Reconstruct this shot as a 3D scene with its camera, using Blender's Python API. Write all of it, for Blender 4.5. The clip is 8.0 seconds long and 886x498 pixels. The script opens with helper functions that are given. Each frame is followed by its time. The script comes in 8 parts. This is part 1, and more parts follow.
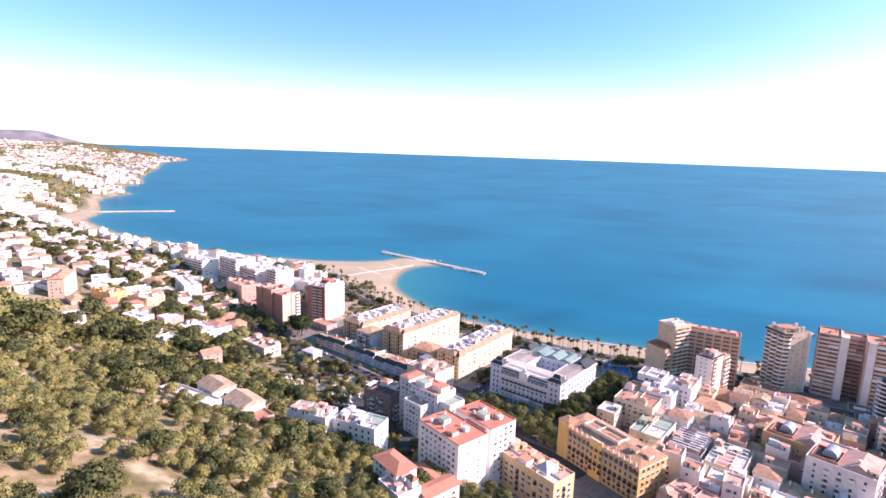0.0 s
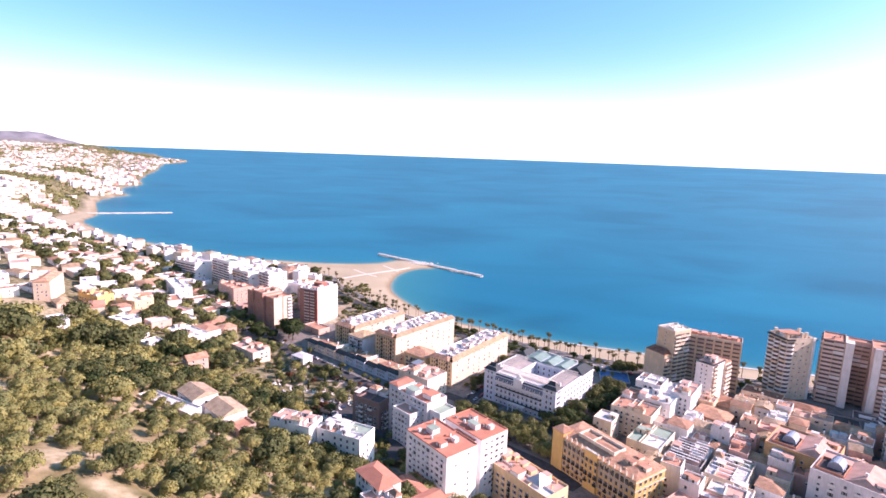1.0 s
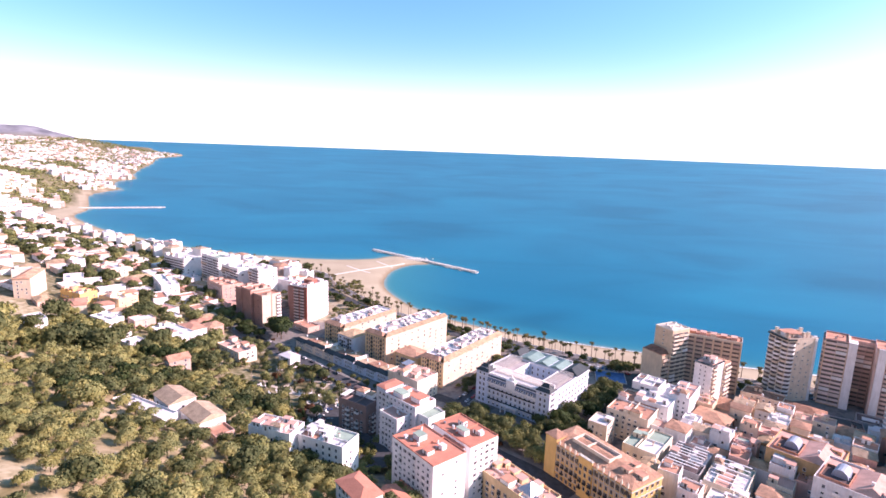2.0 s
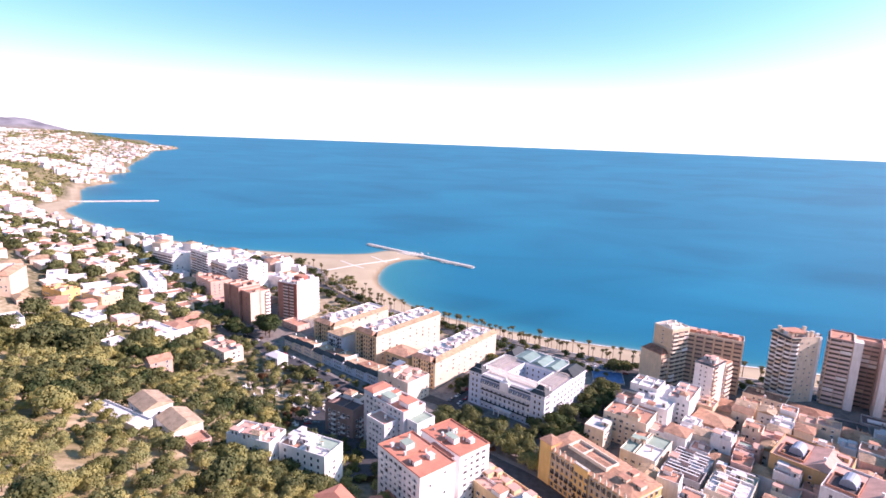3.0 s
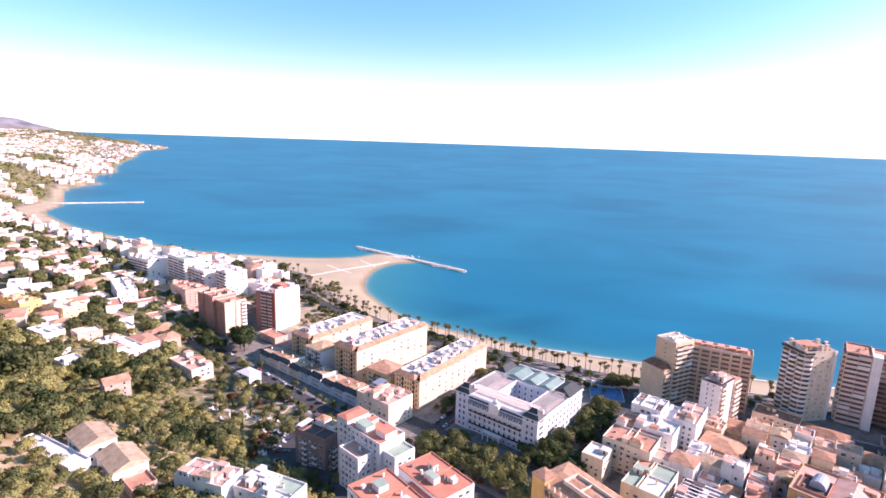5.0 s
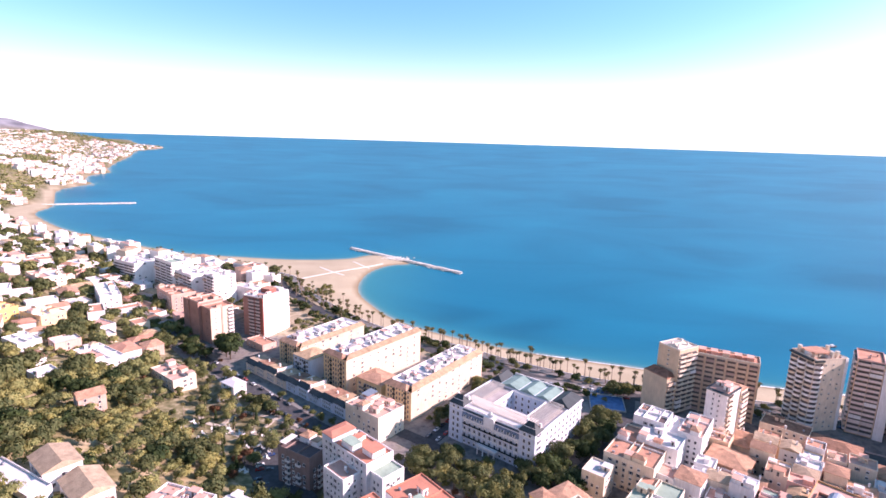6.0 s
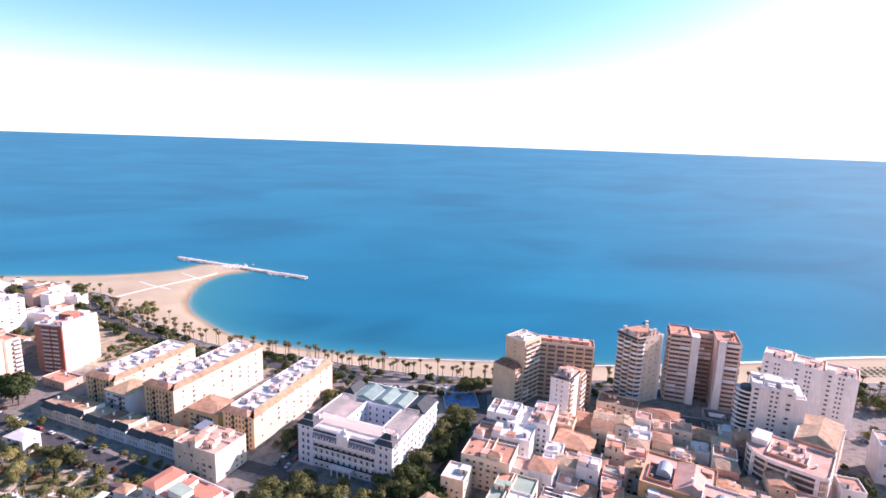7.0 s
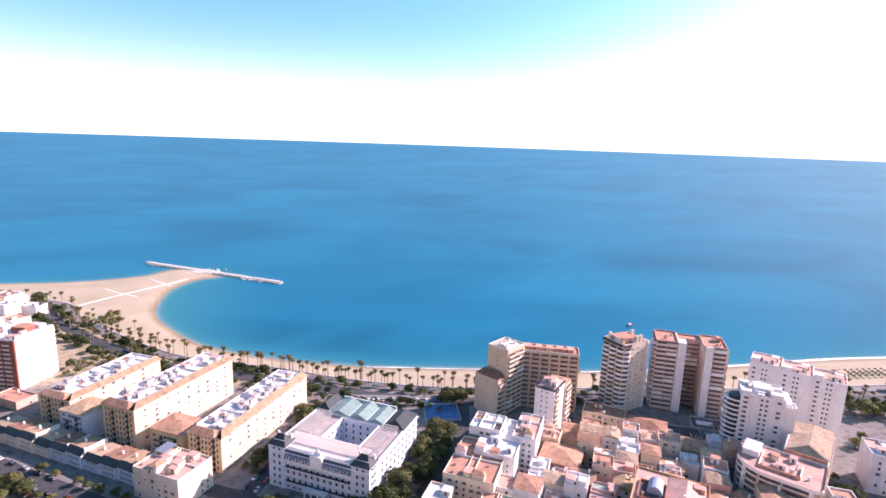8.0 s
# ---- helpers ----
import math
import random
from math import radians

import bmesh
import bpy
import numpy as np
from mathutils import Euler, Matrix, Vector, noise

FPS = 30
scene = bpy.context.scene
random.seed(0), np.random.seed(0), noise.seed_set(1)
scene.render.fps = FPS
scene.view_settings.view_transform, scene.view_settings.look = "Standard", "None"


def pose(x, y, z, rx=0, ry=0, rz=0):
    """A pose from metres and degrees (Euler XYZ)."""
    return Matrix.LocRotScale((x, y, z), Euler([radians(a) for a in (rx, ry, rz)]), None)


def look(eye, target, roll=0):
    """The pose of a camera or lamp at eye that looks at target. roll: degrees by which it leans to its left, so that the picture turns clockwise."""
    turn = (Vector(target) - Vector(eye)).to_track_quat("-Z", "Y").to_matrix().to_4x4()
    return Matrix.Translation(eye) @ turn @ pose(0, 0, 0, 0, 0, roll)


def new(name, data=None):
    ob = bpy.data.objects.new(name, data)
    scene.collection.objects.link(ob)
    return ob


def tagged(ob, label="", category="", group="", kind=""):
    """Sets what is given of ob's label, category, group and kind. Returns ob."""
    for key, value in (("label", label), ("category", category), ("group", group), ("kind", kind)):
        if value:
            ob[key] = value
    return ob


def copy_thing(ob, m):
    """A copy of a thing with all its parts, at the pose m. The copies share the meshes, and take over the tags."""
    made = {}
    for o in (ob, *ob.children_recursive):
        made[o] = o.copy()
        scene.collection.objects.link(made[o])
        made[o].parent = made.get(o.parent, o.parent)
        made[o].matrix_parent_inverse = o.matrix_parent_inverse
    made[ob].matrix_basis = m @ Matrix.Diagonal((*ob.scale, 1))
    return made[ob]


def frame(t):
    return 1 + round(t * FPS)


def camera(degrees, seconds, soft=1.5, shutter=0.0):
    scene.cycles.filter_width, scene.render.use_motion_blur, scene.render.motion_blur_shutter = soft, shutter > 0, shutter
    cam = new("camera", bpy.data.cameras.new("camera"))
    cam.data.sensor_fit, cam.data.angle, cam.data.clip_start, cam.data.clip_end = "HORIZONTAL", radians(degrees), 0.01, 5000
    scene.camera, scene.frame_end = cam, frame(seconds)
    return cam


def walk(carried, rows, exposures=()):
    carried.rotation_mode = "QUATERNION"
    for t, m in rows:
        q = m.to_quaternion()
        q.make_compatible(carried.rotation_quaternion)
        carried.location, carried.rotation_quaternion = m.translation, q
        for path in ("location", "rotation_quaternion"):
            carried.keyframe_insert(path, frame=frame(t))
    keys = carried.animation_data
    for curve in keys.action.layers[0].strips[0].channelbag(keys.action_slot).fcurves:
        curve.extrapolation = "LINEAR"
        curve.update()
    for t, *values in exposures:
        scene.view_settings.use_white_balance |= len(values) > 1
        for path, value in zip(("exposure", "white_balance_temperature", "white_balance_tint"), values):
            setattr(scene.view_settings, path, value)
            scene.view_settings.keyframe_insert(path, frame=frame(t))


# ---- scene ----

# ---------------------------------------------------------------- camera and its way
ROWS = [
    (0, 0.02, 0.02, 170.08, 0.000, -10.246, 1.970),
    (0.5, 3.23, 4.82, 169.39, -0.089, -10.033, 1.967),
    (1, 5.97, 10.32, 168.79, -0.148, -10.033, 2.022),
    (1.5, 8.53, 16.26, 168.33, -0.145, -10.185, 2.038),
    (1.7, 9.47, 18.87, 168.30, -0.069, -10.323, 2.066),
    (2.8, 14.41, 33.64, 168.33, 0.209, -11.276, 2.111),
    (3, 15.28, 36.38, 168.36, 0.238, -11.344, 2.099),
    (3.5, 17.36, 43.48, 168.53, 0.355, -11.525, 2.097),
    (4, 19.21, 50.74, 168.71, 0.436, -11.559, 2.041),
    (4.5, 20.91, 58.07, 168.83, 0.518, -11.520, 2.023),
    (5, 22.52, 65.54, 168.78, 0.644, -11.459, 1.921),
    (5.2, 23.22, 68.67, 168.84, 0.707, -11.531, 1.892),
    (6.3, 27.02, 85.98, 169.10, 0.883, -11.648, 1.677),
    (6.5, 27.72, 89.12, 169.15, 1.083, -11.695, 1.655),
    (6.6, 28.00, 90.64, 169.14, 2.813, -11.616, 1.711),
    (6.7, 28.28, 92.15, 169.14, 5.459, -11.626, 1.748),
    (6.8, 28.56, 93.66, 169.13, 7.766, -11.558, 1.838),
    (6.9, 28.85, 95.16, 169.13, 12.800, -11.453, 1.915),
    (7, 29.14, 96.66, 169.13, 17.272, -11.297, 2.000),
    (7.1, 29.56, 98.12, 169.22, 19.603, -11.298, 2.033),
    (7.2, 29.98, 99.57, 169.30, 19.990, -11.265, 2.118),
    (7.3, 30.42, 101.01, 169.40, 19.896, -11.290, 2.210),
    (7.5, 31.30, 103.86, 169.59, 19.720, -11.203, 2.370),
    (7.7, 32.32, 106.65, 169.76, 19.607, -11.227, 2.251),
    (8, 33.92, 110.72, 170.05, 19.448, -11.268, 1.979),
]


def heading(x, y, z, yaw, pitch, roll):
    a, b = radians(yaw), radians(pitch)
    way = Vector((math.sin(a) * math.cos(b), math.cos(a) * math.cos(b), math.sin(b)))
    eye = Vector((x, y, z))
    return look(eye, eye + way * 100.0, roll)


cam = camera(78.78, 8.0, soft=1.6)
walk(cam, [(t, heading(*p)) for t, *p in ROWS], exposures=[(0.0, 1.01, 6500, 36), (4.0, 1.04, 6500, 36), (8.0, 1.05, 6500, 36)])

# ---------------------------------------------------------------- world and sun
SUN_AZ, SUN_EL = 90.0, 28.5          # degrees clockwise from +Y, above the horizon
world = bpy.data.worlds.new("sky")
scene.world = world
world.use_nodes = True
wn = world.node_tree
sky = wn.nodes.new("ShaderNodeTexSky")
sky.sky_type = "NISHITA"
sky.sun_disc = False
sky.sun_elevation = radians(SUN_EL)
sky.sun_rotation = radians(SUN_AZ)
sky.altitude = 100
sky.air_density = 1.0
sky.dust_density = 1.2
sky.ozone_density = 1.2
wn.nodes["Background"].inputs["Strength"].default_value = 0.114
tint = wn.nodes.new("ShaderNodeMixRGB")
tint.blend_type = "MULTIPLY"
tint.inputs[0].default_value = 1.0
tint.inputs[2].default_value = (0.51, 0.98, 1.04, 1)
wn.links.new(sky.outputs[0], tint.inputs[1])
haze = wn.nodes.new("ShaderNodeMixRGB")
haze.inputs[2].default_value = (7.0, 7.5, 6.9, 1)
wn.links.new(tint.outputs[0], haze.inputs[1])
wn.links.new(haze.outputs[0], wn.nodes["Background"].inputs["Color"])
# the bright haze low over the sea: the sky's lowest degrees look like those a little higher up
tc = wn.nodes.new("ShaderNodeTexCoord")
sep, com = wn.nodes.new("ShaderNodeSeparateXYZ"), wn.nodes.new("ShaderNodeCombineXYZ")
wn.links.new(tc.outputs["Generated"], sep.inputs[0])
sq, ad, rt = (wn.nodes.new("ShaderNodeMath") for _ in range(3))
sq.operation, ad.operation, rt.operation = "MULTIPLY", "ADD", "SQRT"
ad.inputs[1].default_value = 0.075 ** 2
wn.links.new(sep.outputs[2], sq.inputs[0])
wn.links.new(sep.outputs[2], sq.inputs[1])
wn.links.new(sq.outputs[0], ad.inputs[0])
wn.links.new(ad.outputs[0], rt.inputs[0])
for i, o in ((0, sep.outputs[0]), (1, sep.outputs[1]), (2, rt.outputs[0])):
    wn.links.new(o, com.inputs[i])
wn.links.new(com.outputs[0], sky.inputs["Vector"])
# the white sea haze thins out within the first ten degrees
dv, ex = wn.nodes.new("ShaderNodeMath"), wn.nodes.new("ShaderNodeMath")
dv.operation, ex.operation = "MULTIPLY", "POWER"
dv.inputs[1].default_value = 1 / 0.100 ** 2
ex.inputs[0].default_value = 0.3679
wn.links.new(sq.outputs[0], dv.inputs[0])
toward = wn.nodes.new("ShaderNodeVectorMath")
toward.operation = "DOT_PRODUCT"
toward.inputs[1].default_value = (math.sin(radians(SUN_AZ)), math.cos(radians(SUN_AZ)), 0.0)
wn.links.new(tc.outputs["Generated"], toward.inputs[0])
reach = wn.nodes.new("ShaderNodeMapRange")
reach.interpolation_type = "SMOOTHSTEP"
for i, v in ((1, 0.24), (2, 0.90), (3, 1 / 0.098 ** 2), (4, 1 / 0.40 ** 2)):
    reach.inputs[i].default_value = v
wn.links.new(toward.outputs["Value"], reach.inputs[0])
wn.links.new(reach.outputs[0], dv.inputs[1])
wn.links.new(dv.outputs[0], ex.inputs[1])
wn.links.new(ex.outputs[0], haze.inputs[0])

sun_data = bpy.data.lights.new("sun", "SUN")
sun_data.energy = 5.0
sun_data.angle = radians(0.55)
sun_data.color = (1.0, 0.83, 0.77)
sun = new("sun", sun_data)
az, el = radians(SUN_AZ), radians(SUN_EL)
to_sun = Vector((math.sin(az) * math.cos(el), math.cos(az) * math.cos(el), math.sin(el)))
sun.matrix_world = Matrix.Translation((0, 0, 900)) @ to_sun.to_track_quat("Z", "Y").to_matrix().to_4x4()

# ---------------------------------------------------------------- materials


def nodes_of(name):
    m = bpy.data.materials.new(name)
    m.use_nodes = True
    nt = m.node_tree
    return m, nt, nt.nodes["Principled BSDF"]


def put(nt, kind, **values):
    n = nt.nodes.new(kind)
    for k, v in values.items():
        n.inputs[k].default_value = v
    return n


def grain(nt, scale, detail=4.0, coords="Object", stretch=None):
    tc = nt.nodes.new("ShaderNodeTexCoord")
    src = tc.outputs[coords]
    if stretch:
        mp = nt.nodes.new("ShaderNodeMapping")
        mp.inputs["Scale"].default_value = stretch
        nt.links.new(src, mp.inputs["Vector"])
        src = mp.outputs[0]
    n = put(nt, "ShaderNodeTexNoise", Scale=scale, Detail=detail)
    nt.links.new(src, n.inputs["Vector"])
    return n


def ramp(nt, src, stops):
    r = nt.nodes.new("ShaderNodeValToRGB")
    cr = r.color_ramp
    while len(cr.elements) < len(stops):
        cr.elements.new(0.5)
    for e, (p, c) in zip(cr.elements, stops):
        e.position = p
        e.color = (*c, 1)
    nt.links.new(src, r.inputs[0])
    return r


def blend(nt, mode, fac, a, b):
    m = nt.nodes.new("ShaderNodeMixRGB")
    m.blend_type = mode
    for sock, v in ((m.inputs[0], fac), (m.inputs[1], a), (m.inputs[2], b)):
        if isinstance(v, (int, float)):
            sock.default_value = v
        elif isinstance(v, tuple):
            sock.default_value = (*v, 1)
        else:
            nt.links.new(v, sock)
    return m.outputs[0]


def bump(nt, bsdf, src, strength, distance):
    b = put(nt, "ShaderNodeBump", Strength=strength, Distance=distance)
    nt.links.new(src, b.inputs["Height"])
    nt.links.new(b.outputs[0], bsdf.inputs["Normal"])


def shade(c, k):
    return tuple(min(1.0, v * k) for v in c)


def plaster(name, rgb, rough=0.85, spread=0.12, each=0.12):
    """Painted render: broad weathering, streaks below, fine grain, a little change from thing to thing."""
    m, nt, b = nodes_of(name)
    broad = grain(nt, 0.22, 5)
    streak = grain(nt, 1.6, 3, stretch=(1, 1, 0.12))
    fine = grain(nt, 9.0, 4)
    col = ramp(nt, broad.outputs[0], [(0.3, shade(rgb, 1 - spread)), (0.7, shade(rgb, 1 + spread * 0.6))]).outputs[0]
    st = ramp(nt, streak.outputs[0], [(0.35, (0.8, 0.77, 0.73)), (0.6, (1, 1, 1))]).outputs[0]
    col = blend(nt, "MULTIPLY", 0.5, col, st)
    info = nt.nodes.new("ShaderNodeObjectInfo")
    rr = ramp(nt, info.outputs["Random"], [(0.0, (1 - each,) * 3), (1.0, (1, 1, 1))]).outputs[0]
    col = blend(nt, "MULTIPLY", 1.0, col, rr)
    nt.links.new(col, b.inputs["Base Color"])
    b.inputs["Roughness"].default_value = rough
    b.inputs["Specular IOR Level"].default_value = 0.25
    bump(nt, b, fine.outputs[0], 0.25, 0.03)
    return m


def tiles(name, rgb, dark=0.55, pitch=4.0):
    """Clay roof tiles: rows of rounded barrels, mottled by age."""
    m, nt, b = nodes_of(name)
    tc = nt.nodes.new("ShaderNodeTexCoord")
    wave = put(nt, "ShaderNodeTexWave", Scale=pitch, Distortion=1.5, Detail=1.0)
    nt.links.new(tc.outputs["Object"], wave.inputs["Vector"])
    broad = grain(nt, 0.35, 6)
    fine = grain(nt, 3.0, 5)
    col = ramp(nt, broad.outputs[0], [(0.28, shade(rgb, dark)), (0.5, rgb), (0.75, shade(rgb, 1.25))]).outputs[0]
    c2 = ramp(nt, fine.outputs[0], [(0.35, (0.62, 0.6, 0.58)), (0.6, (1, 1, 1))]).outputs[0]
    col = blend(nt, "MULTIPLY", 0.7, col, c2)
    info = nt.nodes.new("ShaderNodeObjectInfo")
    rr = ramp(nt, info.outputs["Random"], [(0.0, (0.75, 0.75, 0.78)), (1.0, (1, 1, 1))]).outputs[0]
    col = blend(nt, "MULTIPLY", 1.0, col, rr)
    nt.links.new(col, b.inputs["Base Color"])
    b.inputs["Roughness"].default_value = 0.9
    b.inputs["Specular IOR Level"].default_value = 0.2
    bump(nt, b, wave.outputs[0], 0.6, 0.1)
    return m


def foliage(name, lo, mid, hi):
    m, nt, b = nodes_of(name)
    geo = nt.nodes.new("ShaderNodeNewGeometry")
    col = ramp(nt, geo.outputs["Random Per Island"], [(0.0, lo), (0.5, mid), (1.0, hi)]).outputs[0]
    info = nt.nodes.new("ShaderNodeObjectInfo")
    rr = ramp(nt, info.outputs["Random"], [(0.0, (0.7, 0.75, 0.7)), (0.5, (1, 1, 1)), (1.0, (1.12, 1.06, 0.92))]).outputs[0]
    col = blend(nt, "MULTIPLY", 1.0, col, rr)
    stand = put(nt, "ShaderNodeTexNoise", Scale=0.16, Detail=2.0)
    nt.links.new(geo.outputs["Position"], stand.inputs["Vector"])
    tone = ramp(nt, stand.outputs[0], [(0.34, (0.80, 0.86, 0.82)), (0.5, (1.0, 1.0, 0.95)), (0.66, (1.05, 0.98, 0.80))]).outputs[0]
    col = blend(nt, "MULTIPLY", 1.0, col, tone)
    nt.links.new(col, b.inputs["Base Color"])
    b.inputs["Roughness"].default_value = 0.75
    b.inputs["Specular IOR Level"].default_value = 0.15
    tr = nt.nodes.new("ShaderNodeBsdfTranslucent")
    nt.links.new(col, tr.inputs["Color"])
    mix = nt.nodes.new("ShaderNodeMixShader")
    mix.inputs[0].default_value = 0.30
    nt.links.new(b.outputs[0], mix.inputs[1])
    nt.links.new(tr.outputs[0], mix.inputs[2])
    nt.links.new(mix.outputs[0], nt.nodes["Material Output"].inputs["Surface"])
    return m


def plain(name, rgb, rough=0.6, metal=0.0, var=0.15, scale=1.5):
    m, nt, b = nodes_of(name)
    n = grain(nt, scale, 5)
    col = ramp(nt, n.outputs[0], [(0.3, shade(rgb, 1 - var)), (0.7, shade(rgb, 1 + var))]).outputs[0]
    nt.links.new(col, b.inputs["Base Color"])
    b.inputs["Roughness"].default_value = rough
    b.inputs["Metallic"].default_value = metal
    f = grain(nt, scale * 8, 3)
    bump(nt, b, f.outputs[0], 0.2, 0.02)
    return m


def paint_car(name, rgb):
    m, nt, b = nodes_of(name)
    b.inputs["Base Color"].default_value = (*rgb, 1)
    b.inputs["Roughness"].default_value = 0.25
    b.inputs["Coat Weight"].default_value = 0.6
    return m


WHITE = plaster("white_render", (0.81, 0.775, 0.79), spread=0.12)
BRIGHT = plaster("whitewash", (0.87, 0.84, 0.835), spread=0.08, each=0.07)
CREAM = plaster("cream_render", (0.78, 0.65, 0.52))
PALE = plaster("pale_yellow_render", (0.80, 0.69, 0.56))
OCHRE = plaster("ochre_render", (0.74, 0.50, 0.20))
SAND_WALL = plaster("sand_render", (0.70, 0.54, 0.42))
TAN = plaster("tan_render", (0.80, 0.60, 0.42))
PINK = plaster("pink_render", (0.68, 0.43, 0.38))
SALMON = plaster("salmon_render", (0.66, 0.45, 0.37))
BRICK = plaster("red_brick_wall", (0.34, 0.13, 0.10), spread=0.18)
BRICK_PALE = plaster("pale_brick_wall", (0.52, 0.35, 0.28), spread=0.14)
BRICK_DULL = plaster("brown_brick_wall", (0.50, 0.28, 0.225), spread=0.14)
BEIGE = plaster("beige_render", (0.84, 0.70, 0.65))
ROSE = plaster("rose_beige_render", (0.76, 0.56, 0.48))
DULL_PINK = plaster("dusty_pink_render", (0.56, 0.40, 0.35))
BROWN_WALL = plaster("brown_render", (0.46, 0.27, 0.18))
# pink wall darkened: the tall neighbour's shade is put into the colour
SHADED_PINK = plaster("shaded_pink_brick", (0.34, 0.235, 0.21), spread=0.16)
GOLD_WALL = plaster("golden_brown_render", (0.64, 0.40, 0.20))
BLUE_GREY = plaster("blue_grey_sheeting", (0.36, 0.42, 0.52), rough=0.5, spread=0.1)
GREY = plaster("grey_render", (0.42, 0.40, 0.40))
# blue tone of shaded white fronts put into the stone's colour
BLUEWHITE = plaster("blue_shade_white_stone", (0.64, 0.69, 0.79), spread=0.08)
# light put into the colour: cream lowered for sunny sides, raised for shaded fronts
LONG_WALL = plaster("lit_side_cream_render", (0.70, 0.59, 0.46), spread=0.10)
STREET_WALL = plaster("cream_render_shade_lifted", (0.80, 0.59, 0.35))
STONE = plaster("cut_stone_trim", (0.62, 0.58, 0.52))
CLAY = tiles("clay_tiles", (0.66, 0.38, 0.25), dark=0.65)
CLAY_OLD = tiles("weathered_clay_tiles", (0.58, 0.40, 0.25), dark=0.65)
CLAY_PALE = tiles("bleached_clay_tiles", (0.58, 0.43, 0.30), dark=0.7)
CLAY_BROWN = tiles("brown_clay_tiles", (0.40, 0.22, 0.15))
RED_ROOF = plaster("red_roof_paint", (0.60, 0.25, 0.17), spread=0.14)
PINK_ROOF = plaster("pink_terrace_tiles", (0.68, 0.40, 0.325), spread=0.2)
TERRACOTTA = plaster("terracotta_terrace", (0.56, 0.29, 0.20), spread=0.26)
PALE_ROOF = plaster("pale_terrace", (0.70, 0.67, 0.68), spread=0.12)
GREEN_ROOF = plaster("green_roof_felt", (0.34, 0.44, 0.36), spread=0.14)
COPPER = plaster("verdigris_copper", (0.24, 0.35, 0.32), rough=0.6, spread=0.16)
SLATE = plaster("dark_slate", (0.055, 0.068, 0.075), rough=0.6, spread=0.2)
# blue sheen of the sky put into the colour of dark slate
SHEEN_SLATE = plaster("sky_sheen_slate", (0.20, 0.25, 0.34), rough=0.4, spread=0.15)
DECK = plaster("grey_pink_deck", (0.47, 0.41, 0.40), spread=0.2)
# shade of the balcony recesses put into the colour of their back panels
LOGGIA = plaster("shaded_loggia", (0.20, 0.17, 0.165), spread=0.3)
DARK_ROOF = plaster("dark_roof_felt", (0.14, 0.10, 0.10), spread=0.2)
CONCRETE = plain("concrete", (0.42, 0.40, 0.37), 0.9)
ASPHALT = plain("asphalt", (0.055, 0.055, 0.06), 0.9, var=0.3, scale=0.4)
PAVING = plain("paving", (0.20, 0.185, 0.175), 0.9, scale=0.6)
ROCK = plain("pale_rock", (0.66, 0.62, 0.56), 0.9, var=0.25, scale=0.5)
TIMBER = plain("weathered_timber", (0.68, 0.63, 0.57), 0.9)
BARK = plain("bark", (0.13, 0.095, 0.07), 0.95, var=0.3)
PALM_BARK = plain("palm_bark", (0.33, 0.26, 0.20), 0.95, var=0.3)
SHUTTER = plain("dark_shutter", (0.10, 0.085, 0.075), 0.7)
RAIL = plain("iron_rail", (0.045, 0.045, 0.05), 0.5, 0.5)
RAIL_WHITE = plain("white_rail", (0.72, 0.71, 0.70), 0.6)
TYRE = plain("tyre_rubber", (0.02, 0.02, 0.02), 0.9)
METAL = plain("grey_metal", (0.5, 0.5, 0.52), 0.4, 0.7)
AWNING = plain("striped_awning", (0.70, 0.67, 0.62), 0.9)
MARBLE = plain("grave_marble", (0.72, 0.70, 0.67), 0.6)
GRAVEL = plain("pale_gravel", (0.46, 0.40, 0.33), 0.95, var=0.3)
POOL = plain("blue_court_floor", (0.05, 0.14, 0.30), 0.6, var=0.35, scale=0.3)

GLASS, _, gb = nodes_of("window_glass")
gb.inputs["Base Color"].default_value = (0.075, 0.075, 0.085, 1)
gb.inputs["Roughness"].default_value = 0.12
gb.inputs["Specular IOR Level"].default_value = 0.5

PINE = foliage("pine_needles", (0.235, 0.238, 0.10), (0.295, 0.293, 0.128), (0.36, 0.342, 0.158))
LEAF = foliage("broad_leaves", (0.08, 0.095, 0.042), (0.13, 0.145, 0.064), (0.19, 0.195, 0.092))
LEAF_LIGHT = foliage("light_leaves", (0.15, 0.155, 0.055), (0.20, 0.20, 0.075), (0.26, 0.24, 0.10))
LEAF_RED = foliage("russet_leaves", (0.09, 0.04, 0.025), (0.16, 0.075, 0.045), (0.22, 0.11, 0.07))
LEAF_DARK = foliage("dark_leaves", (0.028, 0.045, 0.02), (0.05, 0.075, 0.03), (0.085, 0.115, 0.045))
PALM_LEAF = foliage("palm_fronds", (0.09, 0.085, 0.04), (0.15, 0.135, 0.065), (0.23, 0.19, 0.10))

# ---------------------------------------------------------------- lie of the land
# near the camera's path; the far distance is fitted to the view from here
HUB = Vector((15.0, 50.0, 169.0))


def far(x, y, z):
    """Brings what lies beyond 1.5 km closer along the camera's sight lines, fitted to its view, so that all lies within
    5 km.
    """
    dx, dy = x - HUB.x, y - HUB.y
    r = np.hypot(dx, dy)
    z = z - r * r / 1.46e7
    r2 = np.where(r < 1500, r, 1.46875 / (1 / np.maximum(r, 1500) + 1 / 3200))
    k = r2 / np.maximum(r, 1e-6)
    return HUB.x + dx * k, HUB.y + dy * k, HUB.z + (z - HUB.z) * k


